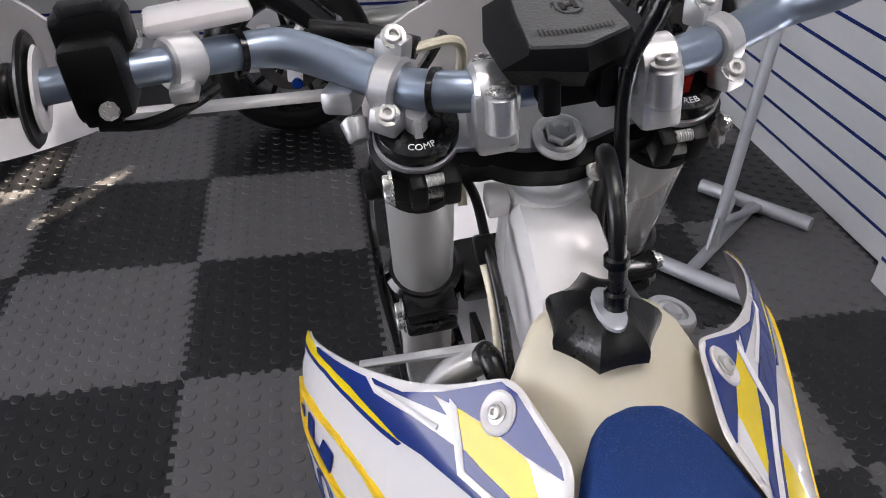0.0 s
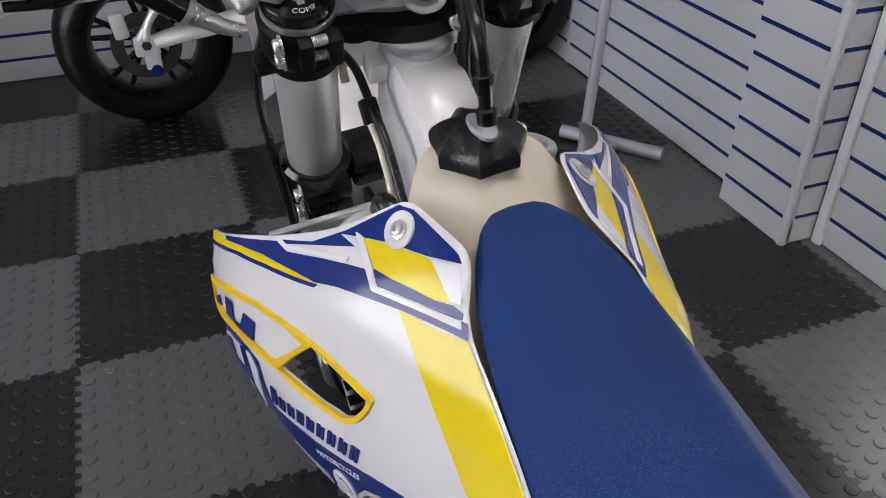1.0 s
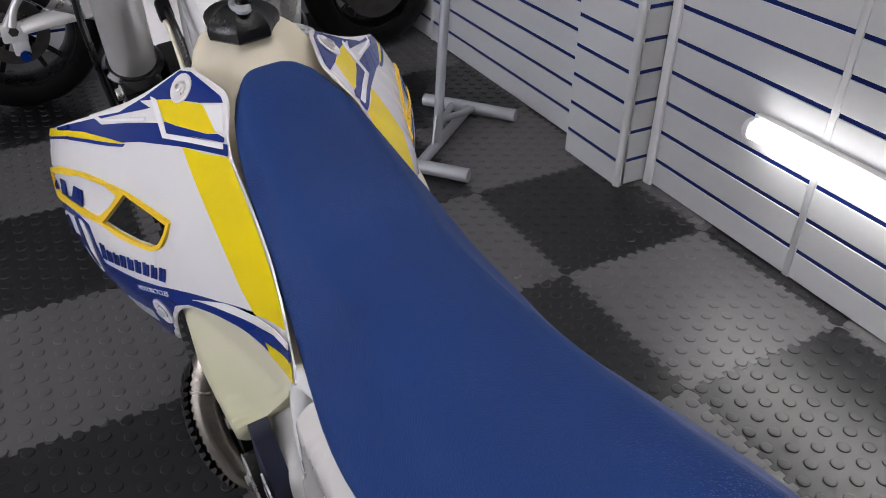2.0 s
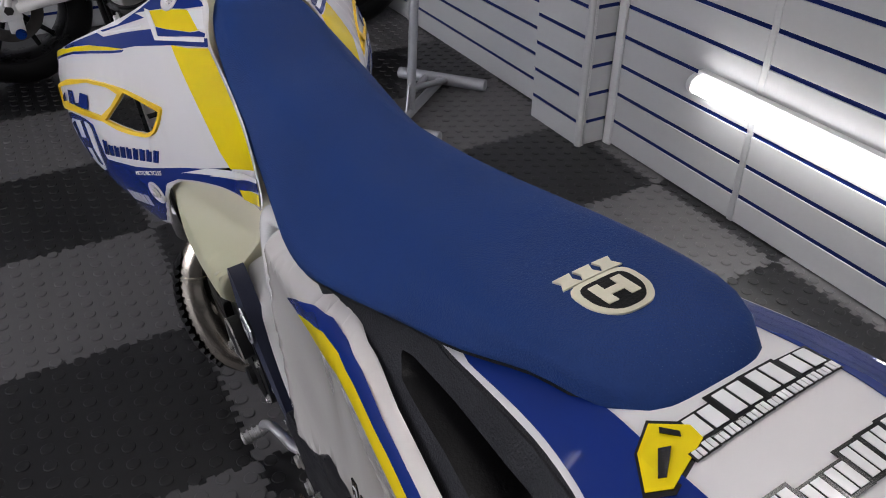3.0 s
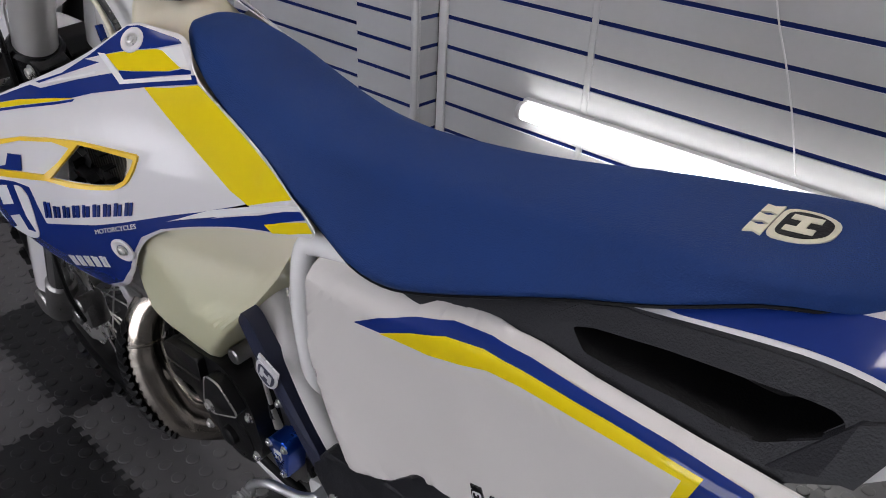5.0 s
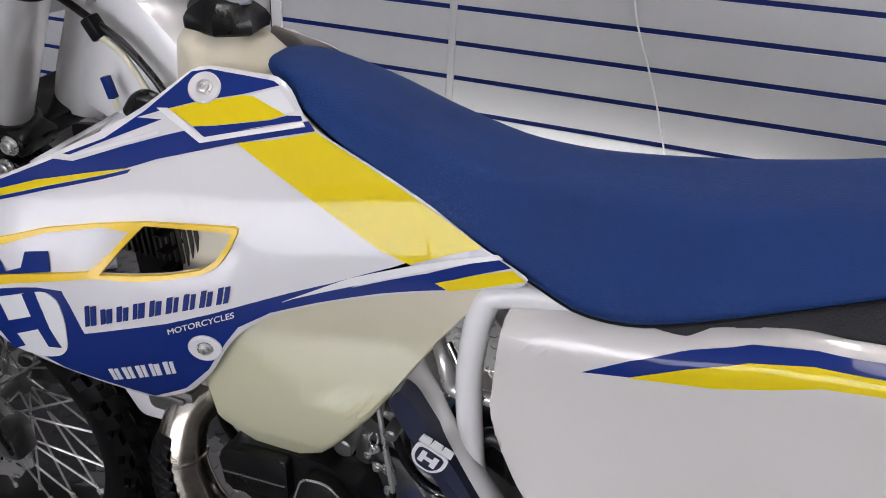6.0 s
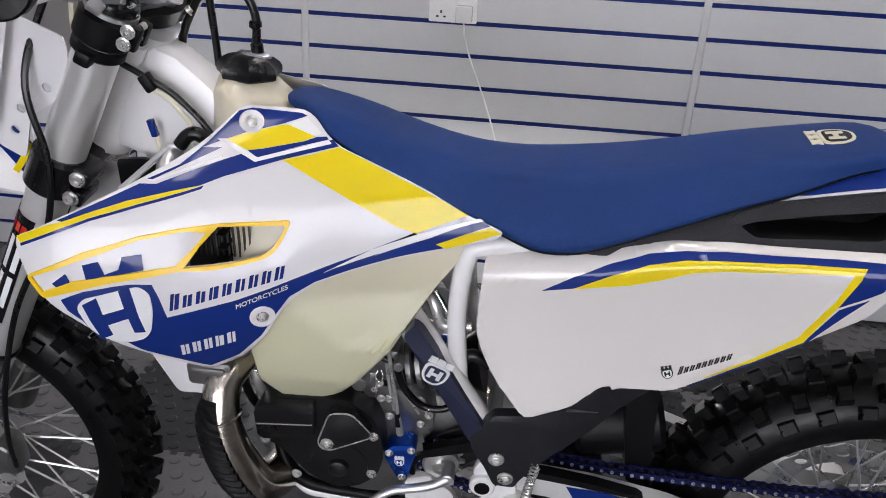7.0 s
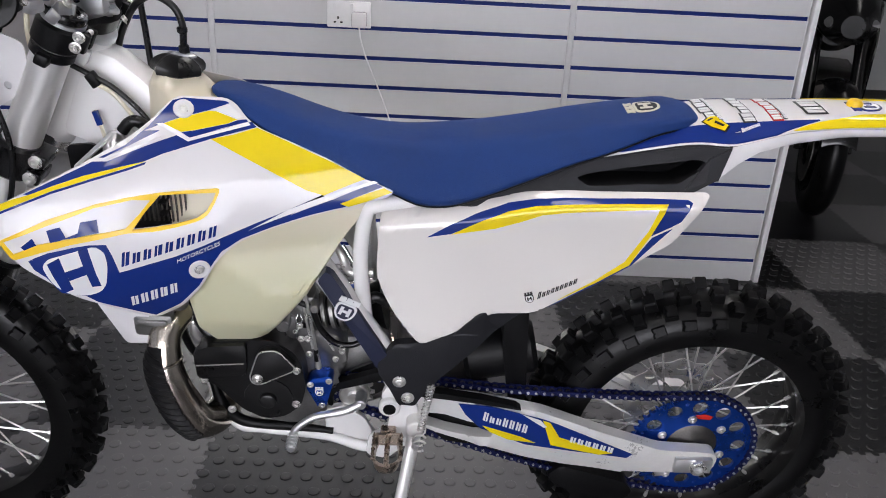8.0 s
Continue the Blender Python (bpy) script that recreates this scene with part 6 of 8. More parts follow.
# display cover on the clamps
b = bmesh.new()
fcv = lambda u, v, h: Vector((1.062 + v, u, 1.2417 + 0.16 * v + h))
LID = [(0.0275, 0.008), (0.03, -0.036), (-0.004, -0.044), (-0.037, -0.03), (-0.034, 0.01), (-0.03, 0.04), (0.024, 0.042)]
RIM = [(0.05, 0.006), (0.047, -0.03), (-0.004, -0.047), (-0.053, -0.024), (-0.058, 0.01), (-0.044, 0.048), (0.04, 0.05)]
FOOT = [(0.042, 0.006), (0.038, -0.022), (-0.004, -0.036), (-0.045, -0.016), (-0.05, 0.01), (-0.04, 0.042), (0.036, 0.044)]
rings = [[fcv(u, v, 0.0) for u, v in LID], [fcv(u, v, -0.003) for u, v in [(a * 1.04, b2 * 1.02) for a, b2 in LID]], [fcv(u, v, -0.014) for u, v in RIM], [fcv(u, v, -0.03) for u, v in FOOT]]
cover = part("display_cover", loft(rings), M["black"], bars, "black moulded display cover with embossed marks", 20)
b = bmesh.new()
box(b, (1.06, -0.004, 1.203), (0.05, 0.05, 0.03), Matrix(), 0.004)
for y in (0.016, -0.022):
    box(b, (1.034, y, 1.202), (0.014, 0.013, 0.03), Matrix(), 0.003)
parts("cover_foot", b, M["black"], bars)
b = bmesh.new()
o = rounded([(u * 0.98, v * 0.97) for u, v in LID], 0.003, 2)
t, w = [b.verts.new(fcv(u, v, 0.0016)) for u, v in o], [b.verts.new(fcv(u * 1.03, v * 1.03, -0.001)) for u, v in o]
b.faces.new(t)
bridge(b, t, w)
# the paler grey here stands for light reflected off the top face
part("cover_panel", b, M["cover_top"], bars, "dark top panel with its sheen painted in grey", smooth=0)
emblem(fcv, -0.007, 0.006, 0.026, bars, M["black"], M["cover_top"], depth=0.001)
b = bmesh.new()
for k in range(9):
    for d in (0.0, 0.0028):
        e0 = 0.021 - 0.0055 * k - d
        tall = 0.008 if k == 0 else 0.0058
        q = [fcv(e0 - e, -0.03 + 0.1 * abs(e0 + 0.004) + g, 0.0024) for e, g in ((0, 0), (0.0014, 0), (0.0014, tall), (0, tall))]
        b.faces.new([b.verts.new(v) for v in q])
tagged(part("embossed_mark", b, M["black"], bars, smooth=0), kind="stuff")
# hoses by the bars
b = bmesh.new()
tube(b, [(1.12, -0.2, 1.27), (1.07, -0.12, 1.31), (1.02, -0.06, 1.295), (1.008, -0.045, 1.26), (1.018, -0.033, 1.225), (1.024, -0.03, 1.19), (1.023, -0.03, 1.15), (1.021, -0.03, 1.1), (1.02, -0.034, 1.02)], 0.0052, 10)
part("brake_hose", b, M["hose"], bars, "black hose looping over the bars")
for k, (dy, dz) in enumerate(((0.0, 0.0), (0.012, 0.01), (0.02, -0.004), (0.03, 0.012), (0.038, 0.0))):
    b = bmesh.new()
    tube(b, [(1.13, -0.05 - dy, 1.17), (1.16, -0.1 - dy, 1.225 + dz), (1.17, -0.2 - dy * 0.5, 1.25 + dz), (1.14, -0.3, 1.25 + dz)], 0.0042, 8)
    part("control_cable", b, M["hose"], bars)
b = bmesh.new()
tube(b, [(1.13, -0.04, 1.16), (1.1, -0.045, 1.13), (1.09, -0.052, 1.0), (1.1, -0.05, 0.85)], 0.0048, 8)
part("wiring_loom", b, M["hose"], bars)

# headlight mask and front mudguard
b = bmesh.new()
rows = []
for i in range(15):
    y = -0.13 + 0.26 * i / 14
    u = abs(y) / 0.13
    top, low = 1.195 - 0.02 * u**2, 0.98 + 0.03 * u
    rows.append([b.verts.new((1.285 + 0.06 * (1 - w) - 0.09 * u**2.2, y, low + (top - low) * w)) for w in np.linspace(0, 1, 9)])
for p, q in zip(rows, rows[1:]):
    for k in range(8):
        b.faces.new((p[k], p[k + 1], q[k + 1], q[k]))
r = bmesh.ops.extrude_face_region(b, geom=b.faces[:])
bmesh.ops.translate(b, vec=(0.005, 0, 0), verts=[v for v in r["geom"] if isinstance(v, bmesh.types.BMVert)])
mask = part("headlight_mask", b, M["white"], BIKE, "white headlight mask", 50)
for side in (1, -1):
    hl = [[(x + 0.006 * math.cos(t), z + 0.006 * math.sin(t)) for t in np.linspace(0, 2 * math.pi, 13)[:-1]] for x, z in ((1.185, 1.06), (1.225, 1.03), (1.24, 1.0))]
    bm = skin(rounded([(1.15, 1.125), (1.21, 1.15), (1.235, 1.1), (1.27, 0.98), (1.235, 0.96), (1.215, 1.02), (1.165, 1.05), (1.15, 1.08)], 0.008, 2), lambda x, z: 0.115, 0.003, 0.2, side, hl)
    part("mask_wing", bm, M["white"], mask, "white drilled mask wing")
b = bmesh.new()
rows = []
for i in range(21):
    t = i / 20
    x = 1.02 + 0.86 * t
    zc = 0.80 + 0.145 * math.sin(math.pi * min(1, 0.1 + t * 0.75)) - 0.03 * t
    w = 0.055 + 0.02 * math.sin(math.pi * t)
    rows.append([b.verts.new((x, w * u, zc - 0.03 * u * u)) for u in np.linspace(-1, 1, 11)])
for p, q in zip(rows, rows[1:]):
    for k in range(10):
        b.faces.new((p[k], p[k + 1], q[k + 1], q[k]))
r = bmesh.ops.extrude_face_region(b, geom=b.faces[:])
bmesh.ops.translate(b, vec=(0, 0, -0.004), verts=[v for v in r["geom"] if isinstance(v, bmesh.types.BMVert)])
fender = part("front_mudguard", b, M["white"], BIKE, "white front mudguard", 50)
b = bmesh.new()
plate(b, [(1.225, 0.95), (1.27, 1.0), (1.29, 0.97), (1.25, 0.91)], 0.085, 0.09)
pl = part("front_side_plate", b, M["blue"], BIKE, "blue front plate with yellow stripe", smooth=0)
b = bmesh.new()
plate(b, [(1.235, 0.965), (1.242, 0.972), (1.275, 0.93), (1.268, 0.925)], 0.0902, 0.0912)
part("decal", b, M["yellow"], pl, smooth=0)
# front brake caliper with its hose
b = bmesh.new()
box(b, (1.455, 0.072, 0.36), (0.09, 0.045, 0.06), Matrix(), 0.01)
rod(b, (1.43, 0.05, 0.385), (1.43, 0.1, 0.385), 0.018, seg=16, edge=0.003)
rod(b, (1.465, 0.05, 0.34), (1.465, 0.1, 0.34), 0.018, seg=16, edge=0.003)
part("front_caliper", b, M["cast"], BIKE, "silver brake caliper")
b = bmesh.new()
tube(b, [(1.4, 0.105, 0.37), (1.385, 0.12, 0.45), (1.36, 0.125, 0.56), (1.3, 0.13, 0.72), (1.22, 0.135, 0.86), (1.19, 0.14, 0.97), (1.2, 0.13, 1.08), (1.17, 0.06, 1.2)], 0.0045, 8)
part("front_brake_hose", b, M["hose"], BIKE)


# ---- frame, engine and drive ----
hm = Matrix.Translation(STEM0) @ ALONG
b = bmesh.new()
lathe(b, hm, [(0.0, 0.042), (0.0325, 0.042), (0.0335, 0.055), (0.0335, 0.2), (0.031, 0.24), (0.0, 0.24)], 36)
sec = []
for x, lo, hi, w in ((1.185, 0.962, 0.985, 0.022), (1.165, 0.952, 1.02, 0.028), (1.13, 0.94, 1.075, 0.031), (1.095, 0.925, 1.1, 0.032), (1.055, 0.91, 1.085, 0.033), (1.02, 0.9, 1.055, 0.035), (0.985, 0.89, 1.02, 0.038), (0.95, 0.88, 0.98, 0.042)):
    d = min(0.022, (hi - lo) / 4)
    half = [(0.0, hi + 0.001), (0.45 * w, hi), (0.84 * w, hi - 0.3 * d), (w, hi - d), (w, lo + d), (0.8 * w, lo)]
    sec.append([(x, u, z) for u, z in half] + [(x, -u, z) for u, z in half[:0:-1]])
rs = [[b.verts.new(p) for p in q] for q in sec]
for p, q in zip(rs, rs[1:]):
    bridge(b, p, q)
b.faces.new(rs[0][::-1]), b.faces.new(rs[-1])
frame_ob = part("frame", b, M["white_paint"], BIKE, "white painted steel frame", 32)
b = bmesh.new()
box(b, (0, 0, 0), (0.018, 0.022, 0.024), hm @ Matrix.Translation((0.041, -0.006, 0.072)), 0.003)
part("steering_lug", b, M["white_paint"], frame_ob)
for side in (1, -1):
    b = bmesh.new()
    tube(b, [(1.03, side * 0.022, 0.975), (0.99, side * 0.035, 0.95), (0.94, side * 0.05, 0.915), (0.86, side * 0.055, 0.86), (0.785, side * 0.07, 0.80), (0.712, side * 0.108, 0.725), (0.683, side * 0.118, 0.682), (0.626, side * 0.117, 0.59), (0.6, side * 0.115, 0.52)], [0.022, 0.024, 0.024, 0.024, 0.0225, 0.0225, 0.0225, 0.0225, 0.022], 18, 7)
    part("frame_spar", b, M["white_paint"], frame_ob)
    b = bmesh.new()
    tube(b, [(0.5, side * 0.07, 0.86), (0.57, side * 0.075, 0.872), (0.64, side * 0.085, 0.868), (0.658, side * 0.092, 0.85), (0.666, side * 0.1, 0.78), (0.662, side * 0.104, 0.7), (0.65, side * 0.108, 0.62), (0.61, side * 0.112, 0.54)], 0.0135, 16, 7)
    part("subframe_tube", b, M["white_paint"], frame_ob)
    b = bmesh.new()
    tube(b, [(1.05, side * 0.012, 0.92), (1.01, side * 0.015, 0.7), (0.98, side * 0.03, 0.53), (0.945, side * 0.07, 0.435), (0.905, side * 0.09, 0.381), (0.85, side * 0.096, 0.376), (0.735, side * 0.1, 0.367), (0.65, side * 0.1, 0.343), (0.6, side * 0.105, 0.4), (0.59, side * 0.11, 0.52)], [0.014, 0.013, 0.012, 0.01, 0.009, 0.009, 0.01, 0.012, 0.012, 0.012], 14, 7)
    part("cradle_tube", b, M["white_paint"], frame_ob)
    b = bmesh.new()
    tube(b, [(0.95, side * 0.07, 0.47), (0.93, side * 0.088, 0.425), (0.9, side * 0.092, 0.396), (0.86, side * 0.094, 0.387), (0.8, side * 0.096, 0.385), (0.72, side * 0.098, 0.377)], [0.008, 0.012, 0.011, 0.01, 0.01, 0.007], 10, 6)
    part("skid_edge", b, M["black"], frame_ob, "black skid plate edge")
    b = bmesh.new()
    plate(b, rounded([(0.735, 0.43), (0.7, 0.44), (0.66, 0.41), (0.63, 0.345), (0.655, 0.33), (0.735, 0.352)], 0.01), side * 0.084, side * 0.096, 0.002)
    part("cradle_gusset", b, M["white_paint"], frame_ob, "white frame gusset")
    b = bmesh.new()
    plate(b, rounded([(0.612, 0.525), (0.585, 0.515), (0.556, 0.46), (0.575, 0.375), (0.615, 0.335), (0.655, 0.345), (0.65, 0.385), (0.615, 0.41), (0.61, 0.45), (0.628, 0.49)], 0.008), side * 0.112, side * 0.126, 0.003)
    rod(b, (0.611, side * 0.12, 0.47), (0.611, side * 0.137, 0.47), 0.02, seg=20, edge=0.003)
    part("footrest_bracket", b, M["white_paint"], frame_ob, "white footrest bracket")
    b = bmesh.new()
    rod(b, (0.611, side * 0.13, 0.47), (0.611, side * 0.1385, 0.47), 0.012, seg=16)
    part("pivot_hole", b, M["black"], frame_ob)
    # navy guard over the spar
    b = bmesh.new()
    o = [(0.735, 0.752), (0.722, 0.772), (0.71, 0.764), (0.611, 0.594), (0.623, 0.567), (0.635, 0.572)]
    bm = skin(rounded(o, 0.005, 2), lambda x, z: 0.149, 0.024, 0.05, side, bead=0.004)
    gd = part("frame_guard", bm, M["navy"], BIKE, "navy blue frame guard with a white badge", 30)
    fg = lambda u, v, h, s=side: Vector((u, s * (0.1492 + h), v))
    emblem(fg, 0.688, 0.7, 0.044, gd, M["white_vinyl"], M["navy"], turn=radians(24))
    # charcoal lower guard
    G = [(0.634, 0.587), (0.603, 0.627), (0.559, 0.632), (0.505, 0.65), (0.46, 0.695), (0.378, 0.706), (0.372, 0.698), (0.428, 0.657), (0.521, 0.554), (0.556, 0.505), (0.564, 0.487), (0.595, 0.489), (0.611, 0.525), (0.632, 0.56)]
    bm = skin(rounded(G, 0.006, 2), lambda x, z: 0.148 - 0.25 * max(0, 0.47 - x), 0.02, 0.04, side, bead=0.003)
    lg = part("lower_guard", bm, M["grey_plastic"], BIKE, "charcoal plastic lower guard", 30)
    for x, z in ((0.594, 0.547), (0.578, 0.51)):
        b = bmesh.new()
        bolt(b, (x, side * 0.149, z), (0, side, 0), 0.0085, 0.006)
        part("bolt", b, M["steel"], lg)

# crankcase, cylinder, covers
b = bmesh.new()
plate(b, rounded([(0.95, 0.56), (0.90, 0.43), (0.82, 0.395), (0.735, 0.40), (0.725, 0.5), (0.69, 0.53), (0.7, 0.61), (0.82, 0.63), (0.9, 0.62)], 0.03), -0.1, 0.098, 0.012)
plate(b, rounded([(0.75, 0.4), (0.64, 0.41), (0.615, 0.44), (0.62, 0.53), (0.7, 0.58), (0.75, 0.56)], 0.02), -0.1, 0.05, 0.008)
engine = part("engine", b, M["cast"], BIKE, "cast two-stroke engine with black covers", 35)
b = bmesh.new()
cm = Matrix.Translation((0.85, 0, 0.6)) @ Matrix.Rotation(radians(18), 4, "Y")
box(b, (0, 0, 0.06), (0.13, 0.13, 0.13), cm, 0.02)
lathe(b, cm, [(0.07, 0.12), (0.075, 0.125), (0.075, 0.16), (0.06, 0.18), (0.02, 0.185), (0.0, 0.185)], 28)
part("cylinder", b, M["cast"], engine, "cast cylinder")
b = bmesh.new()
o = rounded([(0.954, 0.579), (0.95, 0.603), (0.915, 0.617), (0.817, 0.622), (0.78, 0.596), (0.768, 0.565), (0.763, 0.515), (0.773, 0.475), (0.804, 0.447), (0.842, 0.441), (0.88, 0.462), (0.923, 0.516), (0.95, 0.531)], 0.014)
plate(b, o, 0.095, 0.138, 0.006)
sc = part("ignition_cover", b, M["engine"], engine, "black ignition cover", 35)
b = bmesh.new()
plate(b, rounded([(0.955, 0.6), (0.93, 0.612), (0.862, 0.618), (0.866, 0.55), (0.952, 0.54)], 0.008), 0.13, 0.15, 0.004)
part("cover_block", b, M["engine"], engine)
b = bmesh.new()
plate(b, rounded([(0.859, 0.552), (0.84, 0.609), (0.807, 0.613), (0.778, 0.576), (0.782, 0.568), (0.841, 0.536), (0.855, 0.539)], 0.012), 0.136, 0.156, 0.004)
part("cover_plate", b, M["engine"], engine, "black cover plate")
b = bmesh.new()
rim = rounded([(0.859, 0.552), (0.84, 0.609), (0.807, 0.613), (0.778, 0.576), (0.782, 0.568), (0.841, 0.536), (0.855, 0.539)], 0.012)
tube(b, [(x, 0.1555, z) for x, z in rim + rim[:1]], 0.0014, 6, 1)
part("worn_edge", b, M["steel"], engine, "worn bright cover edge")
b = bmesh.new()
rod(b, (0.952, 0.1505, 0.571), (0.868, 0.1505, 0.578), 0.0016, seg=6)
part("cover_ridge", b, M["dark_steel"], engine)
b = bmesh.new()
bolt(b, (0.845, 0.156, 0.55), (0, 1, 0), 0.007, 0.005)
part("bolt", b, M["steel"], engine)
for x, z in ((0.778, 0.556), (0.782, 0.478), (0.9, 0.462), (0.945, 0.53), (0.70, 0.585), (0.76, 0.6)):
    b = bmesh.new()
    bolt(b, (x, 0.138 if x > 0.77 else 0.1, z), (0, 1, 0), 0.0055, 0.005)
    part("bolt", b, M["steel"], engine)
b = bmesh.new()
lathe(b, Matrix.Translation((0.832, 0.136, 0.491)) @ AXIS, [(0.045, 0), (0.044, 0.004), (0.03, 0.006), (0.016, 0.006), (0.015, 0.014), (0.012, 0.016), (0, 0.016)], 32)
part("cover_boss", b, M["engine"], engine)
b = bmesh.new()
plate(b, rounded([(0.766, 0.515), (0.752, 0.532), (0.72, 0.538), (0.714, 0.525), (0.73, 0.462), (0.742, 0.462)], 0.007), 0.1, 0.13, 0.004)
slave = part("clutch_slave", b, M["anod_blue"], engine, "blue anodised clutch slave cylinder", 35)
for x, z in ((0.756, 0.518), (0.722, 0.527), (0.736, 0.47)):
    b = bmesh.new()
    bolt(b, (x, 0.13, z), (0, 1, 0), 0.0045, 0.004)
    part("bolt", b, M["steel"], engine)
emblem(lambda u, v, h: Vector((u, 0.1302 + h, v)), 0.74, 0.503, 0.018, slave, M["white_vinyl"], M["anod_blue"])
b = bmesh.new()
rod(b, (0.741, 0.12, 0.55), (0.744, 0.122, 0.585), 0.006, 0.004, 12)
tube(b, [(0.744, 0.122, 0.585), (0.752, 0.12, 0.65), (0.765, 0.11, 0.72), (0.79, 0.09, 0.78)], 0.003, 8)
part("slave_hose", b, M["steel"], engine, "braided hose")
b = bmesh.new()
rod(b, (0.7435, 0.122, 0.568), (0.745, 0.122, 0.592), 0.005, 0.0038, 12)
part("hose_boot", b, M["black"], engine)
b = bmesh.new()
plate(b, rounded([(0.731, 0.444), (0.73, 0.474), (0.715, 0.495), (0.689, 0.504), (0.63, 0.526), (0.615, 0.52), (0.62, 0.508), (0.68, 0.489), (0.71, 0.48), (0.72, 0.463), (0.719, 0.439)], 0.004), 0.082, 0.098, 0.003)
part("sprocket_cover", b, M["black"], engine, "black sprocket cover", 35)
b = bmesh.new()
plate(b, rounded([(0.69, 0.5), (0.63, 0.53), (0.61, 0.5), (0.62, 0.46), (0.66, 0.43), (0.7, 0.44)], 0.012), 0.06, 0.066)
part("case_guard", b, M["engine"], engine)
# intake boot and carburettor behind the guard
b = bmesh.new()
im, iln = frame_z((0.765, 0.045, 0.618), (0.655, 0.045, 0.64))
lathe(b, im, [(0.0, -0.01), (0.03, -0.01), (0.034, 0.0), (0.034, iln), (0.05, iln + 0.03), (0.0, iln + 0.03)], 28)
boot = part("intake_boot", b, M["black"], engine, "black intake boot with grey ribs")
for k in range(4):
    b = bmesh.new()
    lathe(b, im, [(0.033, 0.012 + 0.015 * k), (0.041, 0.014 + 0.015 * k), (0.041, 0.021 + 0.015 * k), (0.033, 0.023 + 0.015 * k)], 28)
    part("rib", b, M["cast"], boot)
b = bmesh.new()
lathe(b, im, [(0.035, 0.08), (0.043, 0.082), (0.043, 0.098), (0.035, 0.1)], 28)
part("boot_ring", b, M["anod_blue"], boot, "blue ring")
b = bmesh.new()
lathe(b, frame_z((0.81, 0.05, 0.605), (0.775, 0.085, 0.62))[0], [(0.0, 0.0), (0.03, 0.0), (0.032, 0.01), (0.024, 0.016), (0.022, 0.04), (0.026, 0.042), (0.026, 0.05), (0.0, 0.05)], 22)
part("thermostat_cover", b, M["alu"], engine, "silver cast cover")
for p in ((0.775, 0.101, 0.629), (0.783, 0.101, 0.618), (0.773, 0.101, 0.6), (0.76, 0.101, 0.566), (0.7, 0.101, 0.575), (0.712, 0.101, 0.556)):
    b = bmesh.new()
    bolt(b, p, (0, 1, 0), 0.0045, 0.005)
    part("bolt", b, M["steel"], engine)
for pts, r, mt in (
    ([(0.8, 0.09, 0.68), (0.768, 0.1, 0.676), (0.752, 0.1, 0.664), (0.738, 0.1, 0.622), (0.712, 0.1, 0.592), (0.683, 0.1, 0.588), (0.655, 0.095, 0.6)], 0.0058, "hose"),
    ([(0.765, 0.095, 0.7), (0.764, 0.1, 0.653), (0.753, 0.1, 0.578)], 0.0028, "steel"),
    ([(0.785, 0.095, 0.69), (0.76, 0.1, 0.66), (0.735, 0.1, 0.61), (0.715, 0.1, 0.575)], 0.0022, "steel"),
    ([(0.72, 0.06, 0.79), (0.699, 0.085, 0.768), (0.686, 0.09, 0.739), (0.645, 0.09, 0.739)], 0.008, "steel"),
    ([(0.7, 0.07, 0.78), (0.68, 0.08, 0.75), (0.668, 0.085, 0.725)], 0.004, "chrome"),
    ([(0.68, 0.09, 0.7), (0.66, 0.092, 0.68), (0.64, 0.092, 0.69), (0.615, 0.09, 0.675)], 0.01, "hose"),
    ([(0.985, 0.085, 0.66), (0.983, 0.1, 0.639), (0.981, 0.1, 0.598), (0.971, 0.095, 0.56), (0.955, 0.08, 0.53)], 0.007, "hose"),
    ([(0.965, 0.085, 0.655), (0.962, 0.1, 0.63), (0.958, 0.1, 0.6), (0.945, 0.095, 0.575)], 0.009, "steel"),
    ([(0.777, 0.098, 0.652), (0.781, 0.102, 0.642), (0.776, 0.104, 0.634), (0.77, 0.102, 0.642), (0.774, 0.098, 0.654)], 0.0015, "chrome"),
):
    b = bmesh.new()
    tube(b, pts, r, 10)
    part("hose" if mt == "hose" else "pipe", b, M[mt], engine)
b = bmesh.new()
box(b, (0.6, 0.06, 0.74), (0.05, 0.05, 0.09), Matrix.Rotation(radians(8), 4, "X"), 0.008)
part("reed_block", b, M["cast"], engine)
b = bmesh.new()
box(b, (0.77, 0.075, 0.66), (0.05, 0.05, 0.06), Matrix(), 0.01)
box(b, (0.79, 0.09, 0.625), (0.02, 0.03, 0.05), Matrix(), 0.005)
rod(b, (0.8, 0.09, 0.645), (0.8, 0.13, 0.645), 0.012, seg=14, edge=0.002)
rod(b, (0.745, 0.1, 0.68), (0.745, 0.125, 0.68), 0.008, seg=12, edge=0.002)
part("carburettor", b, M["cast"], engine, "cast carburettor")
for pts, r in (([(0.93, 0.07, 0.66), (0.92, 0.09, 0.6), (0.94, 0.1, 0.56), (0.96, 0.08, 0.52)], 0.008), ([(0.9, 0.1, 0.64), (0.93, 0.11, 0.61), (0.955, 0.1, 0.64), (0.965, 0.09, 0.68)], 0.009)):
    b = bmesh.new()
    tube(b, pts, r, 10)
    part("hose", b, M["hose"], engine)
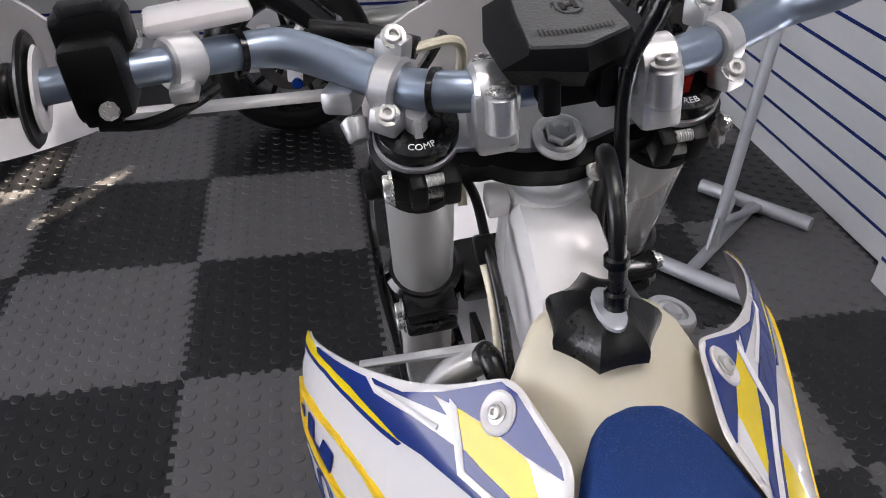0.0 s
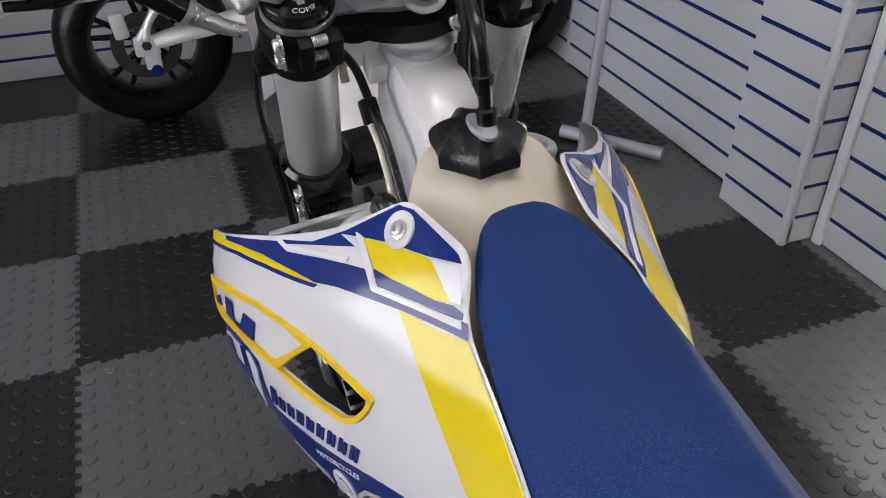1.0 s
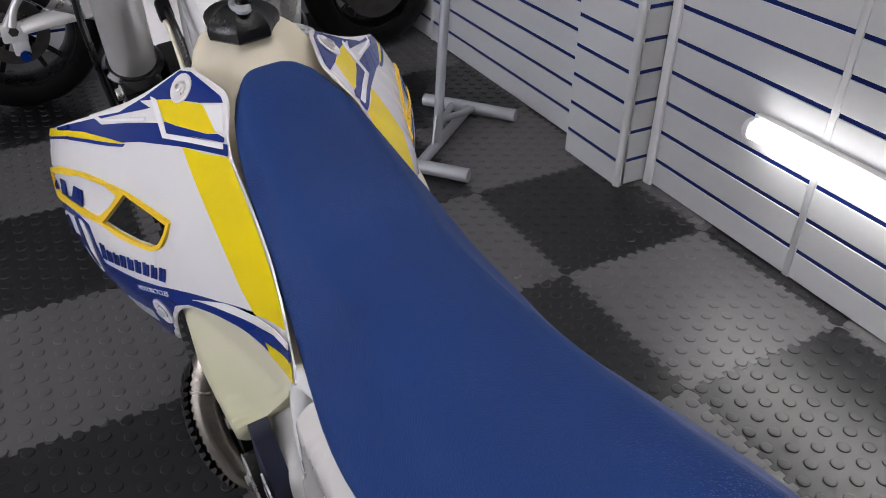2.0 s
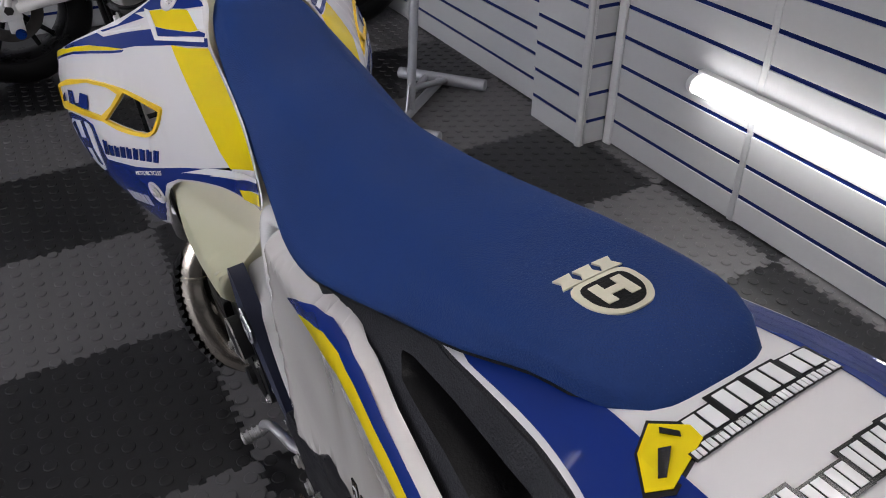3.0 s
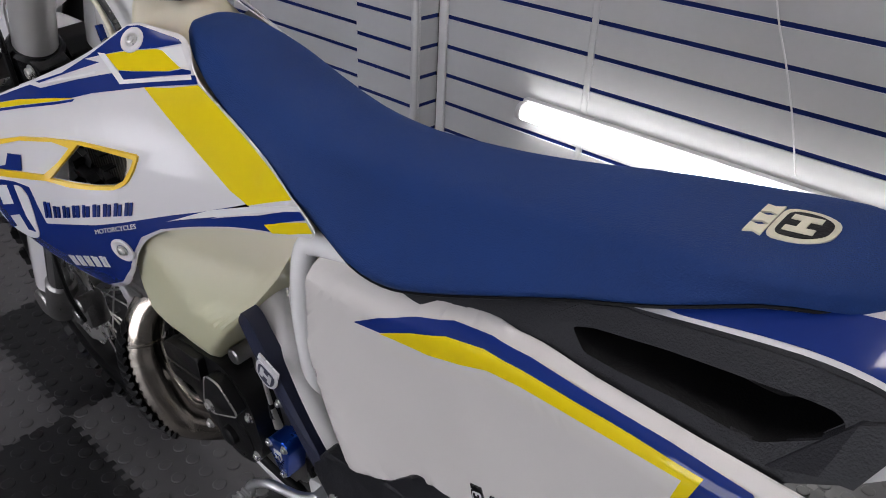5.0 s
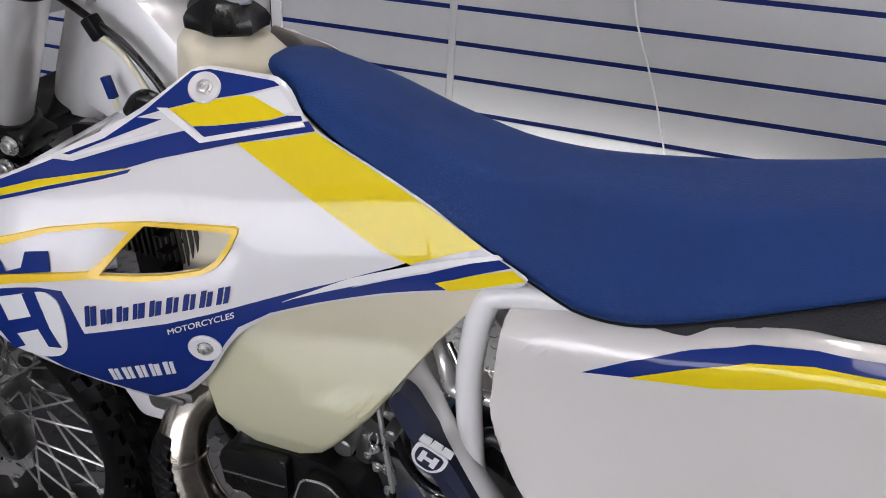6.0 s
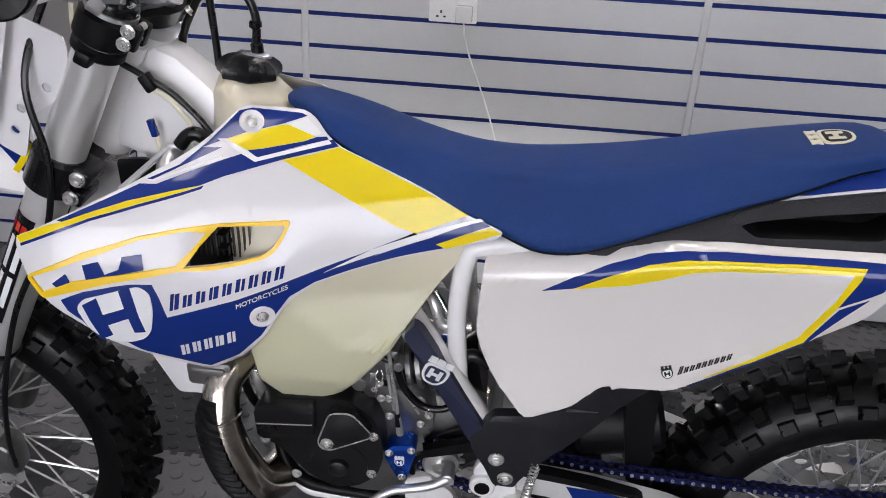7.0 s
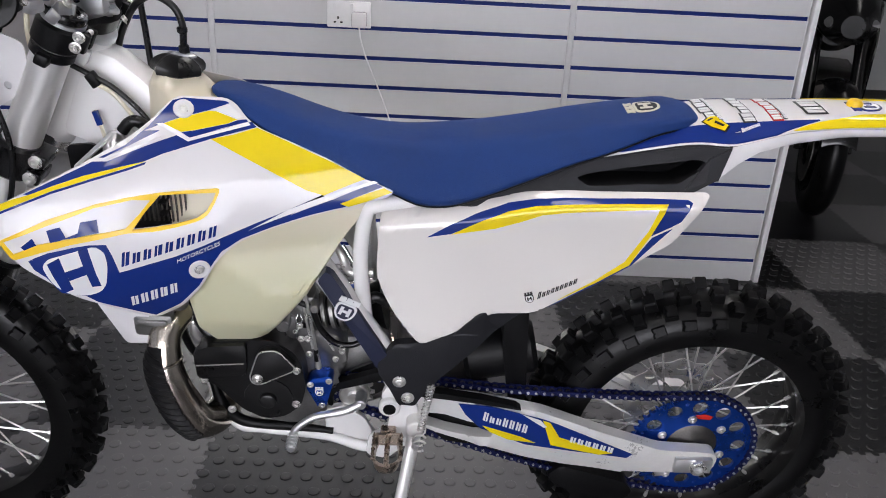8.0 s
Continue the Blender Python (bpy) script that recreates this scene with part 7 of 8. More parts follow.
# expansion chamber with its ribbed guard
b = bmesh.new()
PIPE = [(0.91, 0.02, 0.64), (0.965, 0.07, 0.652), (1.0, 0.125, 0.632), (1.003, 0.155, 0.585), (0.992, 0.165, 0.536), (0.976, 0.16, 0.482), (0.962, 0.14, 0.436), (0.945, 0.07, 0.395), (0.92, -0.04, 0.39), (0.7, -0.12, 0.52), (0.55, -0.11, 0.56)]
tube(b, PIPE, [0.022, 0.025, 0.027, 0.029, 0.031, 0.033, 0.034, 0.036, 0.045, 0.05, 0.03], 24, 8)
pipe = part("expansion_chamber", b, M["pipe"], BIKE, "nickel plated expansion chamber", 60)
b = bmesh.new()
line = smoothed(PIPE[2:7], 34)
for i in range(20, len(line)):
    d = (line[min(i + 1, len(line) - 1)] - line[max(0, i - 1)]).normalized()
    out = (Vector((0.8, 0.25, -0.3)) - d * Vector((0.8, 0.25, -0.3)).dot(d)).normalized()
    sd = d.cross(out)
    row = []
    for a in np.linspace(-1.6, 1.25, 41):
        rib = 0.0034 * max(-0.6, min(0.6, 1.6 * math.sin(0.85 * i + 7.0 * a))) / 0.6
        rr = float(np.interp(i / 34, [0, 1, 2, 3, 4], [0.027, 0.0335, 0.0365, 0.0385, 0.039])) + rib * min(1.0, (i - 20) / 12)
        row.append(b.verts.new(line[i] + rr * (math.cos(a) * out + math.sin(a) * sd)))
    if i > 20:
        for k in range(40):
            b.faces.new((prev[k], prev[k + 1], row[k + 1], row[k]))
    prev = row
part("pipe_guard", b, M["black"], pipe, "black diagonally ribbed pipe guard", 50)
b = bmesh.new()
m, ln = frame_z(Vector(PIPE[3]), Vector(PIPE[4]))
lathe(b, m, [(0.0285, 0.0), (0.0312, 0.002), (0.0312, 0.004), (0.0292, 0.006)], 28)
part("weld_seam", b, M["pipe"], pipe)
b = bmesh.new()
tube(b, [(0.55, -0.11, 0.56), (0.42, -0.12, 0.62), (0.25, -0.135, 0.72)], [0.03, 0.05, 0.05], 20, 8)
part("silencer", b, M["alu"], BIKE, "aluminium silencer")
b = bmesh.new()
rod(b, (0.47, 0.0, 0.5), (0.33, 0.0, 0.53), 0.055, seg=24, edge=0.01)
part("linkage_guard", b, M["black"], BIKE)
b = bmesh.new()
plate(b, rounded([(0.41, 0.7), (0.362, 0.7), (0.358, 0.6), (0.352, 0.52), (0.345, 0.43), (0.38, 0.43), (0.4, 0.55)], 0.012), -0.06, 0.06, 0.006)
part("mud_flap", b, M["black"], BIKE, "black plastic mud flap")
# shock absorber with a spring
b = bmesh.new()
rod(b, (0.53, 0.0, 0.87), (0.5, 0.0, 0.52), 0.022, seg=18)
shock = part("shock_absorber", b, M["dark_steel"], BIKE, "shock absorber with dark blue spring")
b = bmesh.new()
pts = [(0.528 - 0.026 * t / 6.5 + 0.034 * math.cos(2 * math.pi * t), 0.034 * math.sin(2 * math.pi * t), 0.83 - 0.27 * t / 6.5) for t in np.linspace(0, 6.5, 66)]
tube(b, pts, 0.0055, 8, 1)
part("spring", b, M["chain"], shock)
# gear lever
b = bmesh.new()
tube(b, [(0.665, 0.13, 0.475), (0.69, 0.14, 0.467), (0.72, 0.145, 0.462), (0.752, 0.152, 0.458), (0.778, 0.158, 0.44), (0.786, 0.16, 0.43)], [0.008, 0.0075, 0.007, 0.007, 0.0065, 0.0065], 12, 6)
gl = part("gear_lever", b, M["alu"], BIKE, "aluminium gear lever")
b = bmesh.new()
rod(b, (0.787, 0.155, 0.422), (0.787, 0.195, 0.418), 0.0085, seg=12, edge=0.002)
for k in range(4):
    lathe(b, frame_z((0.787, 0.165 + 0.008 * k, 0.421), (0.787, 0.2, 0.418))[0], [(0.0085, 0), (0.0105, 0.001), (0.0105, 0.003), (0.0085, 0.004)], 12)
part("toe_peg", b, M["alu"], gl, "ribbed toe peg")
b = bmesh.new()
rod(b, (0.665, 0.1, 0.475), (0.665, 0.136, 0.475), 0.0105, seg=16, edge=0.002)
part("lever_boss", b, M["alu"], gl)
# footrests: toothed open frames
def smoothed_ring(pts):
    q = smoothed([(x, y, 0) for x, y in pts], 3)
    return [(v.x, v.y) for v in q]


for side in (1, -1):
    b = bmesh.new()
    F = lambda x, y, z: (0.612 + x, side * (0.135 + 1.4 * y), 0.412 + 0.36 * y + z)
    ring_pts = [(-0.022, 0.006), (-0.027, 0.03), (-0.027, 0.06), (-0.019, 0.082), (0.0, 0.09), (0.019, 0.082), (0.027, 0.06), (0.027, 0.03), (0.022, 0.006)]
    walls = []
    for dz, k in ((-0.018, 0.88), (-0.002, 1.0), (0.004, 1.0), (0.004, 0.84), (-0.018, 0.74)):
        walls.append([b.verts.new(F(x * k, 0.045 + (y - 0.045) * k, dz)) for x, y in smoothed_ring(ring_pts)])
    for p, q in zip(walls, walls[1:] + walls[:1]):
        bridge(b, p, q)
    rod(b, F(0, 0.0, -0.004), F(0, 0.086, 0), 0.005, seg=8)
    box(b, F(0, -0.002, -0.004), (0.03, 0.02, 0.026), Matrix(), 0.005)
    peg = part("footrest", b, M["brass"], BIKE, "bronze toothed footrest")
    for x0, n in ((-0.025, 6), (0.025, 6), (0.0, 5)):
        for k in range(n):
            b = bmesh.new()
            y = (0.016 if x0 else 0.03) + 0.054 * k / (n - 1)
            rod(b, F(x0, y, 0.003), F(x0, y, 0.014), 0.0042, 0.0014, 6)
            part("tooth", b, M["brass"], peg)
# side stand reaching the floor
STAND_TOP = Vector((0.56, 0.135, 0.43))
foot_w = Vector((-0.955, 1.13, 0.012))
foot = BIKE.matrix_world.inverted() @ foot_w
b = bmesh.new()
tube(b, [STAND_TOP, STAND_TOP.lerp(foot, 0.35) + Vector((0, 0.006, 0)), foot], [0.015, 0.0135, 0.0115], 14, 6, squash=0.8)
rod(b, STAND_TOP + Vector((0, -0.022, 0.005)), STAND_TOP + Vector((0, 0.02, 0.005)), 0.019, seg=18, edge=0.003)
stand = part("side_stand", b, M["arm"], BIKE, "silver side stand, folded out")
b = bmesh.new()
fm = BIKE.matrix_world.inverted() @ Matrix.Translation(foot_w - Vector((0, 0, 0.005)))
lathe(b, fm, [(0.0, -0.005), (0.024, -0.005), (0.026, 0.0), (0.022, 0.006), (0.0, 0.008)], 20)
part("stand_foot", b, M["arm"], stand)
b = bmesh.new()
a0, a1 = Vector((0.535, 0.15, 0.545)), Vector((0.553, 0.162, 0.44))
m, ln = frame_z(a0, a1)
tube(b, [m @ Vector((0.0062 * math.cos(2 * math.pi * t), 0.0062 * math.sin(2 * math.pi * t), ln * t / 17)) for t in np.linspace(0, 17, 137)], 0.0016, 6, 1)
part("stand_spring", b, M["steel"], stand, "coil spring")
b = bmesh.new()
for k in range(2):
    c = Vector((0.553, 0.164, 0.42 - 0.014 * k))
    tube(b, [c + Vector((0.013 * math.cos(t), 0, 0.013 * math.sin(t))) for t in np.linspace(-2.2, 2.6, 12)], 0.0022, 6, 2)
part("spring_hook", b, M["steel"], stand)
# cables and brackets between head and tank, left side
b = bmesh.new()
tube(b, [(1.16, 0.07, 1.1), (1.126, 0.055, 1.081), (1.08, 0.055, 1.057), (1.055, 0.055, 1.042), (1.032, 0.056, 1.021), (1.013, 0.058, 1.0), (0.99, 0.06, 0.965)], 0.0042, 10)
part("throttle_cable", b, M["hose"], BIKE)
b = bmesh.new()
tube(b, [(1.084, 0.06, 1.051), (1.056, 0.06, 1.035), (1.039, 0.061, 1.014), (1.023, 0.063, 0.99), (1.005, 0.064, 0.96)], 0.0036, 10)
part("breather_tube", b, M["patch"], BIKE, "cream breather tube")
b = bmesh.new()
box(b, (0, 0, 0), (0.015, 0.016, 0.024), Matrix.Translation((1.082, 0.057, 1.054)) @ Matrix.Rotation(radians(30), 4, "Y"), 0.003)
part("cable_clip", b, M["black"], BIKE)
b = bmesh.new()
tube(b, [(1.045, 0.125, 0.935), (1.054, 0.105, 0.95), (1.058, 0.085, 0.957), (1.058, 0.064, 0.962)], [0.012, 0.013, 0.0135, 0.0125], 18)
lathe(b, frame_z((1.058, 0.07, 0.961), (1.058, 0.055, 0.964))[0], [(0.0125, 0.0), (0.0145, 0.002), (0.0145, 0.006), (0.011, 0.01), (0.0, 0.011)], 18)
part("coolant_elbow", b, M["alu"], BIKE, "silver coolant elbow")
b = bmesh.new()
tube(b, [(1.045, 0.072, 0.976), (1.033, 0.071, 0.99), (1.02, 0.07, 0.993), (1.005, 0.066, 0.98)], 0.0095, 14)
part("coolant_hose", b, M["hose"], BIKE, "black coolant hose")
b = bmesh.new()
rod(b, (1.087, 0.05, 0.982), (1.082, 0.05, 0.95), 0.0032, seg=8)
part("sensor_wire", b, M["patch"], BIKE)
b = bmesh.new()
box(b, (0, 0, 0), (0.009, 0.008, 0.024), Matrix.Translation((1.089, 0.05, 0.988)) @ Matrix.Rotation(radians(12), 4, "Y"), 0.001)
part("connector", b, M["blue"], BIKE, "blue wiring connector")
b = bmesh.new()
m, ln = frame_z((1.082, 0.172, 0.958), (1.06, 0.064, 0.972))
box(b, (0, 0, ln / 2), (0.009, 0.004, ln), m, 0.001)
part("shroud_bracket", b, M["alu"], BIKE, "aluminium bracket")
b = bmesh.new()
plate(b, rounded([(1.14, 0.945), (1.1, 0.95), (1.075, 0.935), (1.1, 0.92), (1.14, 0.9)], 0.006), 0.06, 0.066, 0.001)
part("steering_stop", b, M["black"], BIKE)


# ---- paddock stand of welded tube behind the motorcycle ----
stand_thing = thing("paddock_stand", "silver painted tube stand with two foot bars", "stand")
FAR_A, FAR_B = Vector((1.18, -0.15, 0.027)), Vector((0.893, -0.392, 0.027))
NEAR_A, NEAR_B = Vector((0.84, 0.225, 0.027)), Vector((0.569, -0.01, 0.027))
MID_F, MID_N = (FAR_A + FAR_B) / 2, (NEAR_A + NEAR_B) / 2
for a, c in ((FAR_A, FAR_B), (NEAR_A, NEAR_B)):
    b = bmesh.new()
    rod(b, a, c, 0.0235, seg=20, edge=0.002)
    part("foot_bar", b, M["stand"], stand_thing)
b = bmesh.new()
rod(b, MID_N, MID_F, 0.018, seg=16)
part("base_beam", b, M["stand"], stand_thing)
UP = MID_N.lerp(MID_F, 0.33)
b = bmesh.new()
rod(b, UP, (0.862, -0.085, 0.84), 0.0165, seg=18)
part("upright", b, M["stand"], stand_thing)
b = bmesh.new()
rod(b, MID_F + Vector((0.09, 0.075, 0)) * 0.6, UP + Vector((0.03, -0.035, 0.07)), 0.012, seg=14)
rod(b, MID_F - Vector((0.09, 0.075, 0)) * 0.2, UP + Vector((0, 0, 0.09)), 0.012, seg=14)
part("brace", b, M["stand"], stand_thing)
b = bmesh.new()
plate(b, [(-0.05, 0.02), (0.05, 0.02), (0.012, 0.13), (-0.012, 0.13)], -0.003, 0.003)
bmesh.ops.transform(b, matrix=Matrix.Translation(UP + Vector((0, 0, -0.02))) @ Matrix.Rotation(radians(-48), 4, "Z"), verts=b.verts)
part("gusset", b, M["stand"], stand_thing)
b = bmesh.new()
rod(b, (0.8, -0.13, 0.84), (0.924, -0.04, 0.84), 0.016, seg=16, edge=0.002)
part("crossbar", b, M["stand"], stand_thing)


# ---- street motorcycles parked round the corner of the room ----
def street_bike(label, m, paint, accent, arm, axle_mat, lamps=False):
    """A parked road motorcycle; local x ahead from the rear axle."""
    bike = thing("street_motorcycle", label, "motorcycle", "parked street motorcycles", m=m)
    R = 0.306
    for name, x, w, side in (("rear_wheel", 0.0, 0.09, -1), ("front_wheel", 1.42, 0.06, 1)):
        c = Vector((x, 0, R))
        b = bmesh.new()
        lathe(b, Matrix.Translation(c) @ AXIS, [(0.02, -0.06), (0.045, -0.06), (0.05, -0.03), (0.05, 0.03), (0.045, 0.06), (0.02, 0.06)], 24)
        hub = part(name, b, M["rim"], bike, "black cast wheel")
        b = bmesh.new()
        prof = [(R - 0.075 + 0.075 * math.cos(radians(a)), w * math.sin(radians(a))) for a in range(-110, 111, 10)]
        lathe(b, Matrix.Translation(c) @ AXIS, prof + [(R - 0.11, w * 0.7), (R - 0.11, -w * 0.7)], 64, closed=True)
        part("tyre", b, M["rubber"], hub, "black road tyre")
        b = bmesh.new()
        lathe(b, Matrix.Translation(c) @ AXIS, [(R - 0.098, -w * 0.86), (R - 0.108, -w * 0.84), (R - 0.125, -w * 0.4), (R - 0.125, w * 0.4), (R - 0.108, w * 0.84), (R - 0.098, w * 0.86)], 64)
        part("rim", b, M["rim"], hub)
        for k in range(5):
            for d in (-0.2, 0.2):
                b = bmesh.new()
                a = 2 * math.pi * k / 5 + 0.3
                rod(b, c + Vector((0.04 * math.cos(a), 0, 0.04 * math.sin(a))), c + Vector((0.192 * math.cos(a + d), 0, 0.192 * math.sin(a + d))), 0.013, 0.009, 10)
                part("spoke", b, M["rim"], hub)
        for s in ((-1,) if x == 0 else (1, -1)):
            b = bmesh.new()
            lathe(b, Matrix.Translation(c) @ AXIS, [(0.075, s * 0.066), (0.12 + 0.03 * (x > 0), s * 0.066), (0.12 + 0.03 * (x > 0), s * 0.071), (0.075, s * 0.071)], 40, closed=True)
            part("brake_disc", b, M["dark_steel"], hub, "drilled brake disc")
    for s in (1, -1):
        b = bmesh.new()
        tube(b, [(0.03, s * 0.1, R + 0.02), (0.1, s * 0.105, R + 0.035), (0.25, s * 0.11, R + 0.06), (0.45, s * 0.1, R + 0.09), (0.56, s * 0.09, R + 0.1)], [0.028, 0.032, 0.036, 0.042, 0.045], 14, 6, squash=0.6)
        sw2 = part("swingarm", b, arm, bike, "cast swingarm")
        b = bmesh.new()
        box(b, (0.0, s * 0.1, R + 0.008), (0.085, 0.022, 0.075), Matrix(), 0.01)
        box(b, (0.012, s * 0.098, R - 0.045), (0.055, 0.018, 0.07), Matrix(), 0.008)
        rod(b, (-0.02, s * 0.1, R + 0.03), (0.06, s * 0.1, R + 0.15), 0.016, 0.012, 10)
        part("axle_plate", b, arm, sw2)
        b = bmesh.new()
        rod(b, (0.0, s * 0.105, R + 0.012), (0.0, s * 0.113, R + 0.012), 0.018, seg=6)
        part("axle_nut", b, M["dark_steel"], sw2)
        b = bmesh.new()
        lathe(b, Matrix.Translation((0.018, s * 0.105, R - 0.075)) @ (AXIS if s > 0 else AXIS.inverted()), [(0.016, 0), (0.012, 0.006), (0.012, 0.016), (0.02, 0.02), (0.02, 0.026), (0.0, 0.026)], 18)
        part("stand_bobbin", b, axle_mat, sw2, "paddock stand bobbin")
        b = bmesh.new()
        rod(b, (1.42, s * 0.1, R), (1.17, s * 0.1, 0.86), 0.026, 0.028, 18)
        part("fork_leg", b, M["black_gloss"], bike, "black fork leg")
    b = bmesh.new()
    box(b, (-0.02, -0.115, R + 0.1), (0.05, 0.035, 0.09), Matrix.Rotation(radians(-8), 4, "Y"), 0.01)
    tube(b, [(0.0, -0.11, R + 0.03), (0.02, -0.11, R + 0.09), (0.06, -0.11, R + 0.14)], 0.014, 10)
    part("caliper_bracket", b, arm, bike, "silver caliper bracket")
    b = bmesh.new()
    tube(b, [(-0.12, -0.165, 0.62), (0.03, -0.162, 0.53), (0.15, -0.155, 0.435)], [0.05, 0.056, 0.048], 20, 6)
    ex = part("exhaust", b, M["black_gloss"], bike, "black silencer with silver pipe")
    b = bmesh.new()
    tube(b, [(0.145, -0.155, 0.44), (0.22, -0.15, 0.395), (0.32, -0.14, 0.345), (0.6, -0.12, 0.29), (0.85, -0.06, 0.2), (1.02, -0.03, 0.36)], [0.046, 0.034, 0.027, 0.026, 0.03, 0.024], 16, 8)
    part("exhaust_pipe", b, M["steel"], ex)
    b = bmesh.new()
    rod(b, (0.14, -0.156, 0.443), (0.158, -0.154, 0.43), 0.051, seg=20)
    part("exhaust_band", b, M["alu"], ex)
    b = bmesh.new()
    plate(b, rounded([(0.5, 0.3), (0.62, 0.22), (0.95, 0.24), (1.03, 0.42), (0.98, 0.6), (0.6, 0.62), (0.48, 0.48)], 0.05), -0.17, 0.17, 0.03)
    part("engine", b, M["dark_steel"], bike, "dark engine block")
    for s in (1, -1):
        b = bmesh.new()
        lathe(b, Matrix.Translation((0.72, s * 0.165, 0.38)) @ (AXIS if s > 0 else AXIS.inverted()), [(0.1, 0), (0.1, 0.02), (0.08, 0.03), (0.03, 0.032), (0, 0.032)], 28)
        part("engine_cover", b, M["engine"], bike)
        bm = skin(rounded([(1.25, 0.72), (1.05, 0.84), (0.72, 0.74), (0.78, 0.56), (0.95, 0.42), (1.1, 0.5)], 0.03), lambda x, z: 0.2 - 0.5 * (x - 0.95) ** 2, 0.006, 0.06, s)
        fr = part("fairing", bm, paint, bike, "painted side fairing")
        bm = skin(rounded([(1.1, 0.72), (0.9, 0.7), (0.85, 0.62), (1.05, 0.62)], 0.02), lambda x, z: 0.203 - 0.5 * (x - 0.95) ** 2, 0.003, 0.06, s)
        part("fairing_stripe", bm, accent, fr)
    sec = []
    for x, w, z0, z1 in ((0.62, 0.07, 0.72, 0.8), (0.7, 0.12, 0.7, 0.87), (0.85, 0.15, 0.68, 0.93), (1.0, 0.14, 0.7, 0.94), (1.1, 0.08, 0.74, 0.9)):
        sec.append([(x, w * math.cos(t), (z0 + z1) / 2 + (z1 - z0) / 2 * math.sin(t)) for t in np.linspace(0, 2 * math.pi, 21)[:-1]])
    part("fuel_tank", loft(sec), paint, bike, "painted fuel tank")
    sec = []
    for x, w, z0, z1 in ((-0.28, 0.03, 0.86, 0.9), (-0.15, 0.08, 0.78, 0.89), (0.1, 0.11, 0.72, 0.85), (0.35, 0.12, 0.68, 0.79), (0.66, 0.08, 0.7, 0.79)):
        sec.append([(x, w * math.cos(t), (z0 + z1) / 2 + (z1 - z0) / 2 * math.sin(t)) for t in np.linspace(0, 2 * math.pi, 21)[:-1]])
    part("seat_unit", loft(sec), M["black"], bike, "black seat and tail")
    b = bmesh.new()
    box(b, (-0.3, 0, 0.84), (0.03, 0.1, 0.04), Matrix(), 0.008)
    part("tail_lamp", b, M["lens_red"], bike, "red tail lamp")
    b = bmesh.new()
    plate(b, rounded([(-0.2, 0.8), (-0.34, 0.62), (-0.36, 0.5), (-0.34, 0.5), (-0.3, 0.6), (-0.1, 0.78)], 0.02), -0.07, 0.07, 0.004)
    part("plate_hanger", b, M["black"], bike)
    sec = []
    for x, w, z0, z1 in ((1.12, 0.12, 0.84, 1.06), (1.25, 0.15, 0.78, 1.05), (1.36, 0.12, 0.78, 0.98), (1.44, 0.05, 0.82, 0.92)):
        sec.append([(x, w * math.cos(t), (z0 + z1) / 2 + (z1 - z0) / 2 * math.sin(t)) for t in np.linspace(0, 2 * math.pi, 21)[:-1]])
    part("nose_fairing", loft(sec), paint, bike, "painted nose")
    for s in (1, -1):
        b = bmesh.new()
        lathe(b, Matrix.Translation((1.39, s * 0.062, 0.88)) @ Matrix.Rotation(radians(75), 4, "Y") @ Matrix.Diagonal((0.7, 1.2, 1, 1)), [(0.045, -0.02), (0.045, 0.0), (0.03, 0.012), (0, 0.016)], 18)
        part("headlamp", b, M["chrome"], bike, "clear headlamp")
        b = bmesh.new()
        rod(b, (1.15, s * 0.1, 0.98), (1.08, s * 0.34, 0.95), 0.011, seg=12)
        rod(b, (1.11, s * 0.24, 0.965), (1.08, s * 0.36, 0.95), 0.017, seg=14, edge=0.002)
        part("handlebar", b, M["black"], bike)
    b = bmesh.new()
    rows = []
    for i in range(13):
        a = radians(20 + 105 * i / 12)
        rows.append([b.verts.new((1.42 + 0.335 * math.cos(a), 0.07 * u, R + 0.335 * math.sin(a) - 0.02 * u * u)) for u in np.linspace(-1, 1, 7)])
    for p, q in zip(rows, rows[1:]):
        for k in range(6):
            b.faces.new((p[k], p[k + 1], q[k + 1], q[k]))
    r = bmesh.ops.extrude_face_region(b, geom=b.faces[:])
    bmesh.ops.translate(b, vec=(0, 0, 0.004), verts=[v for v in r["geom"] if isinstance(v, bmesh.types.BMVert)])
    part("front_mudguard", b, paint, bike)
    b = bmesh.new()
    rod(b, (0.5, 0.1, 0.25), (0.46, 0.26, 0.012), 0.01, seg=10)
    lathe(b, Matrix.Translation((0.46, 0.262, 0.0)), [(0.0, 0.001), (0.022, 0.001), (0.022, 0.008), (0.0, 0.012)], 14)
    part("side_stand", b, M["dark_steel"], bike)
    return bike


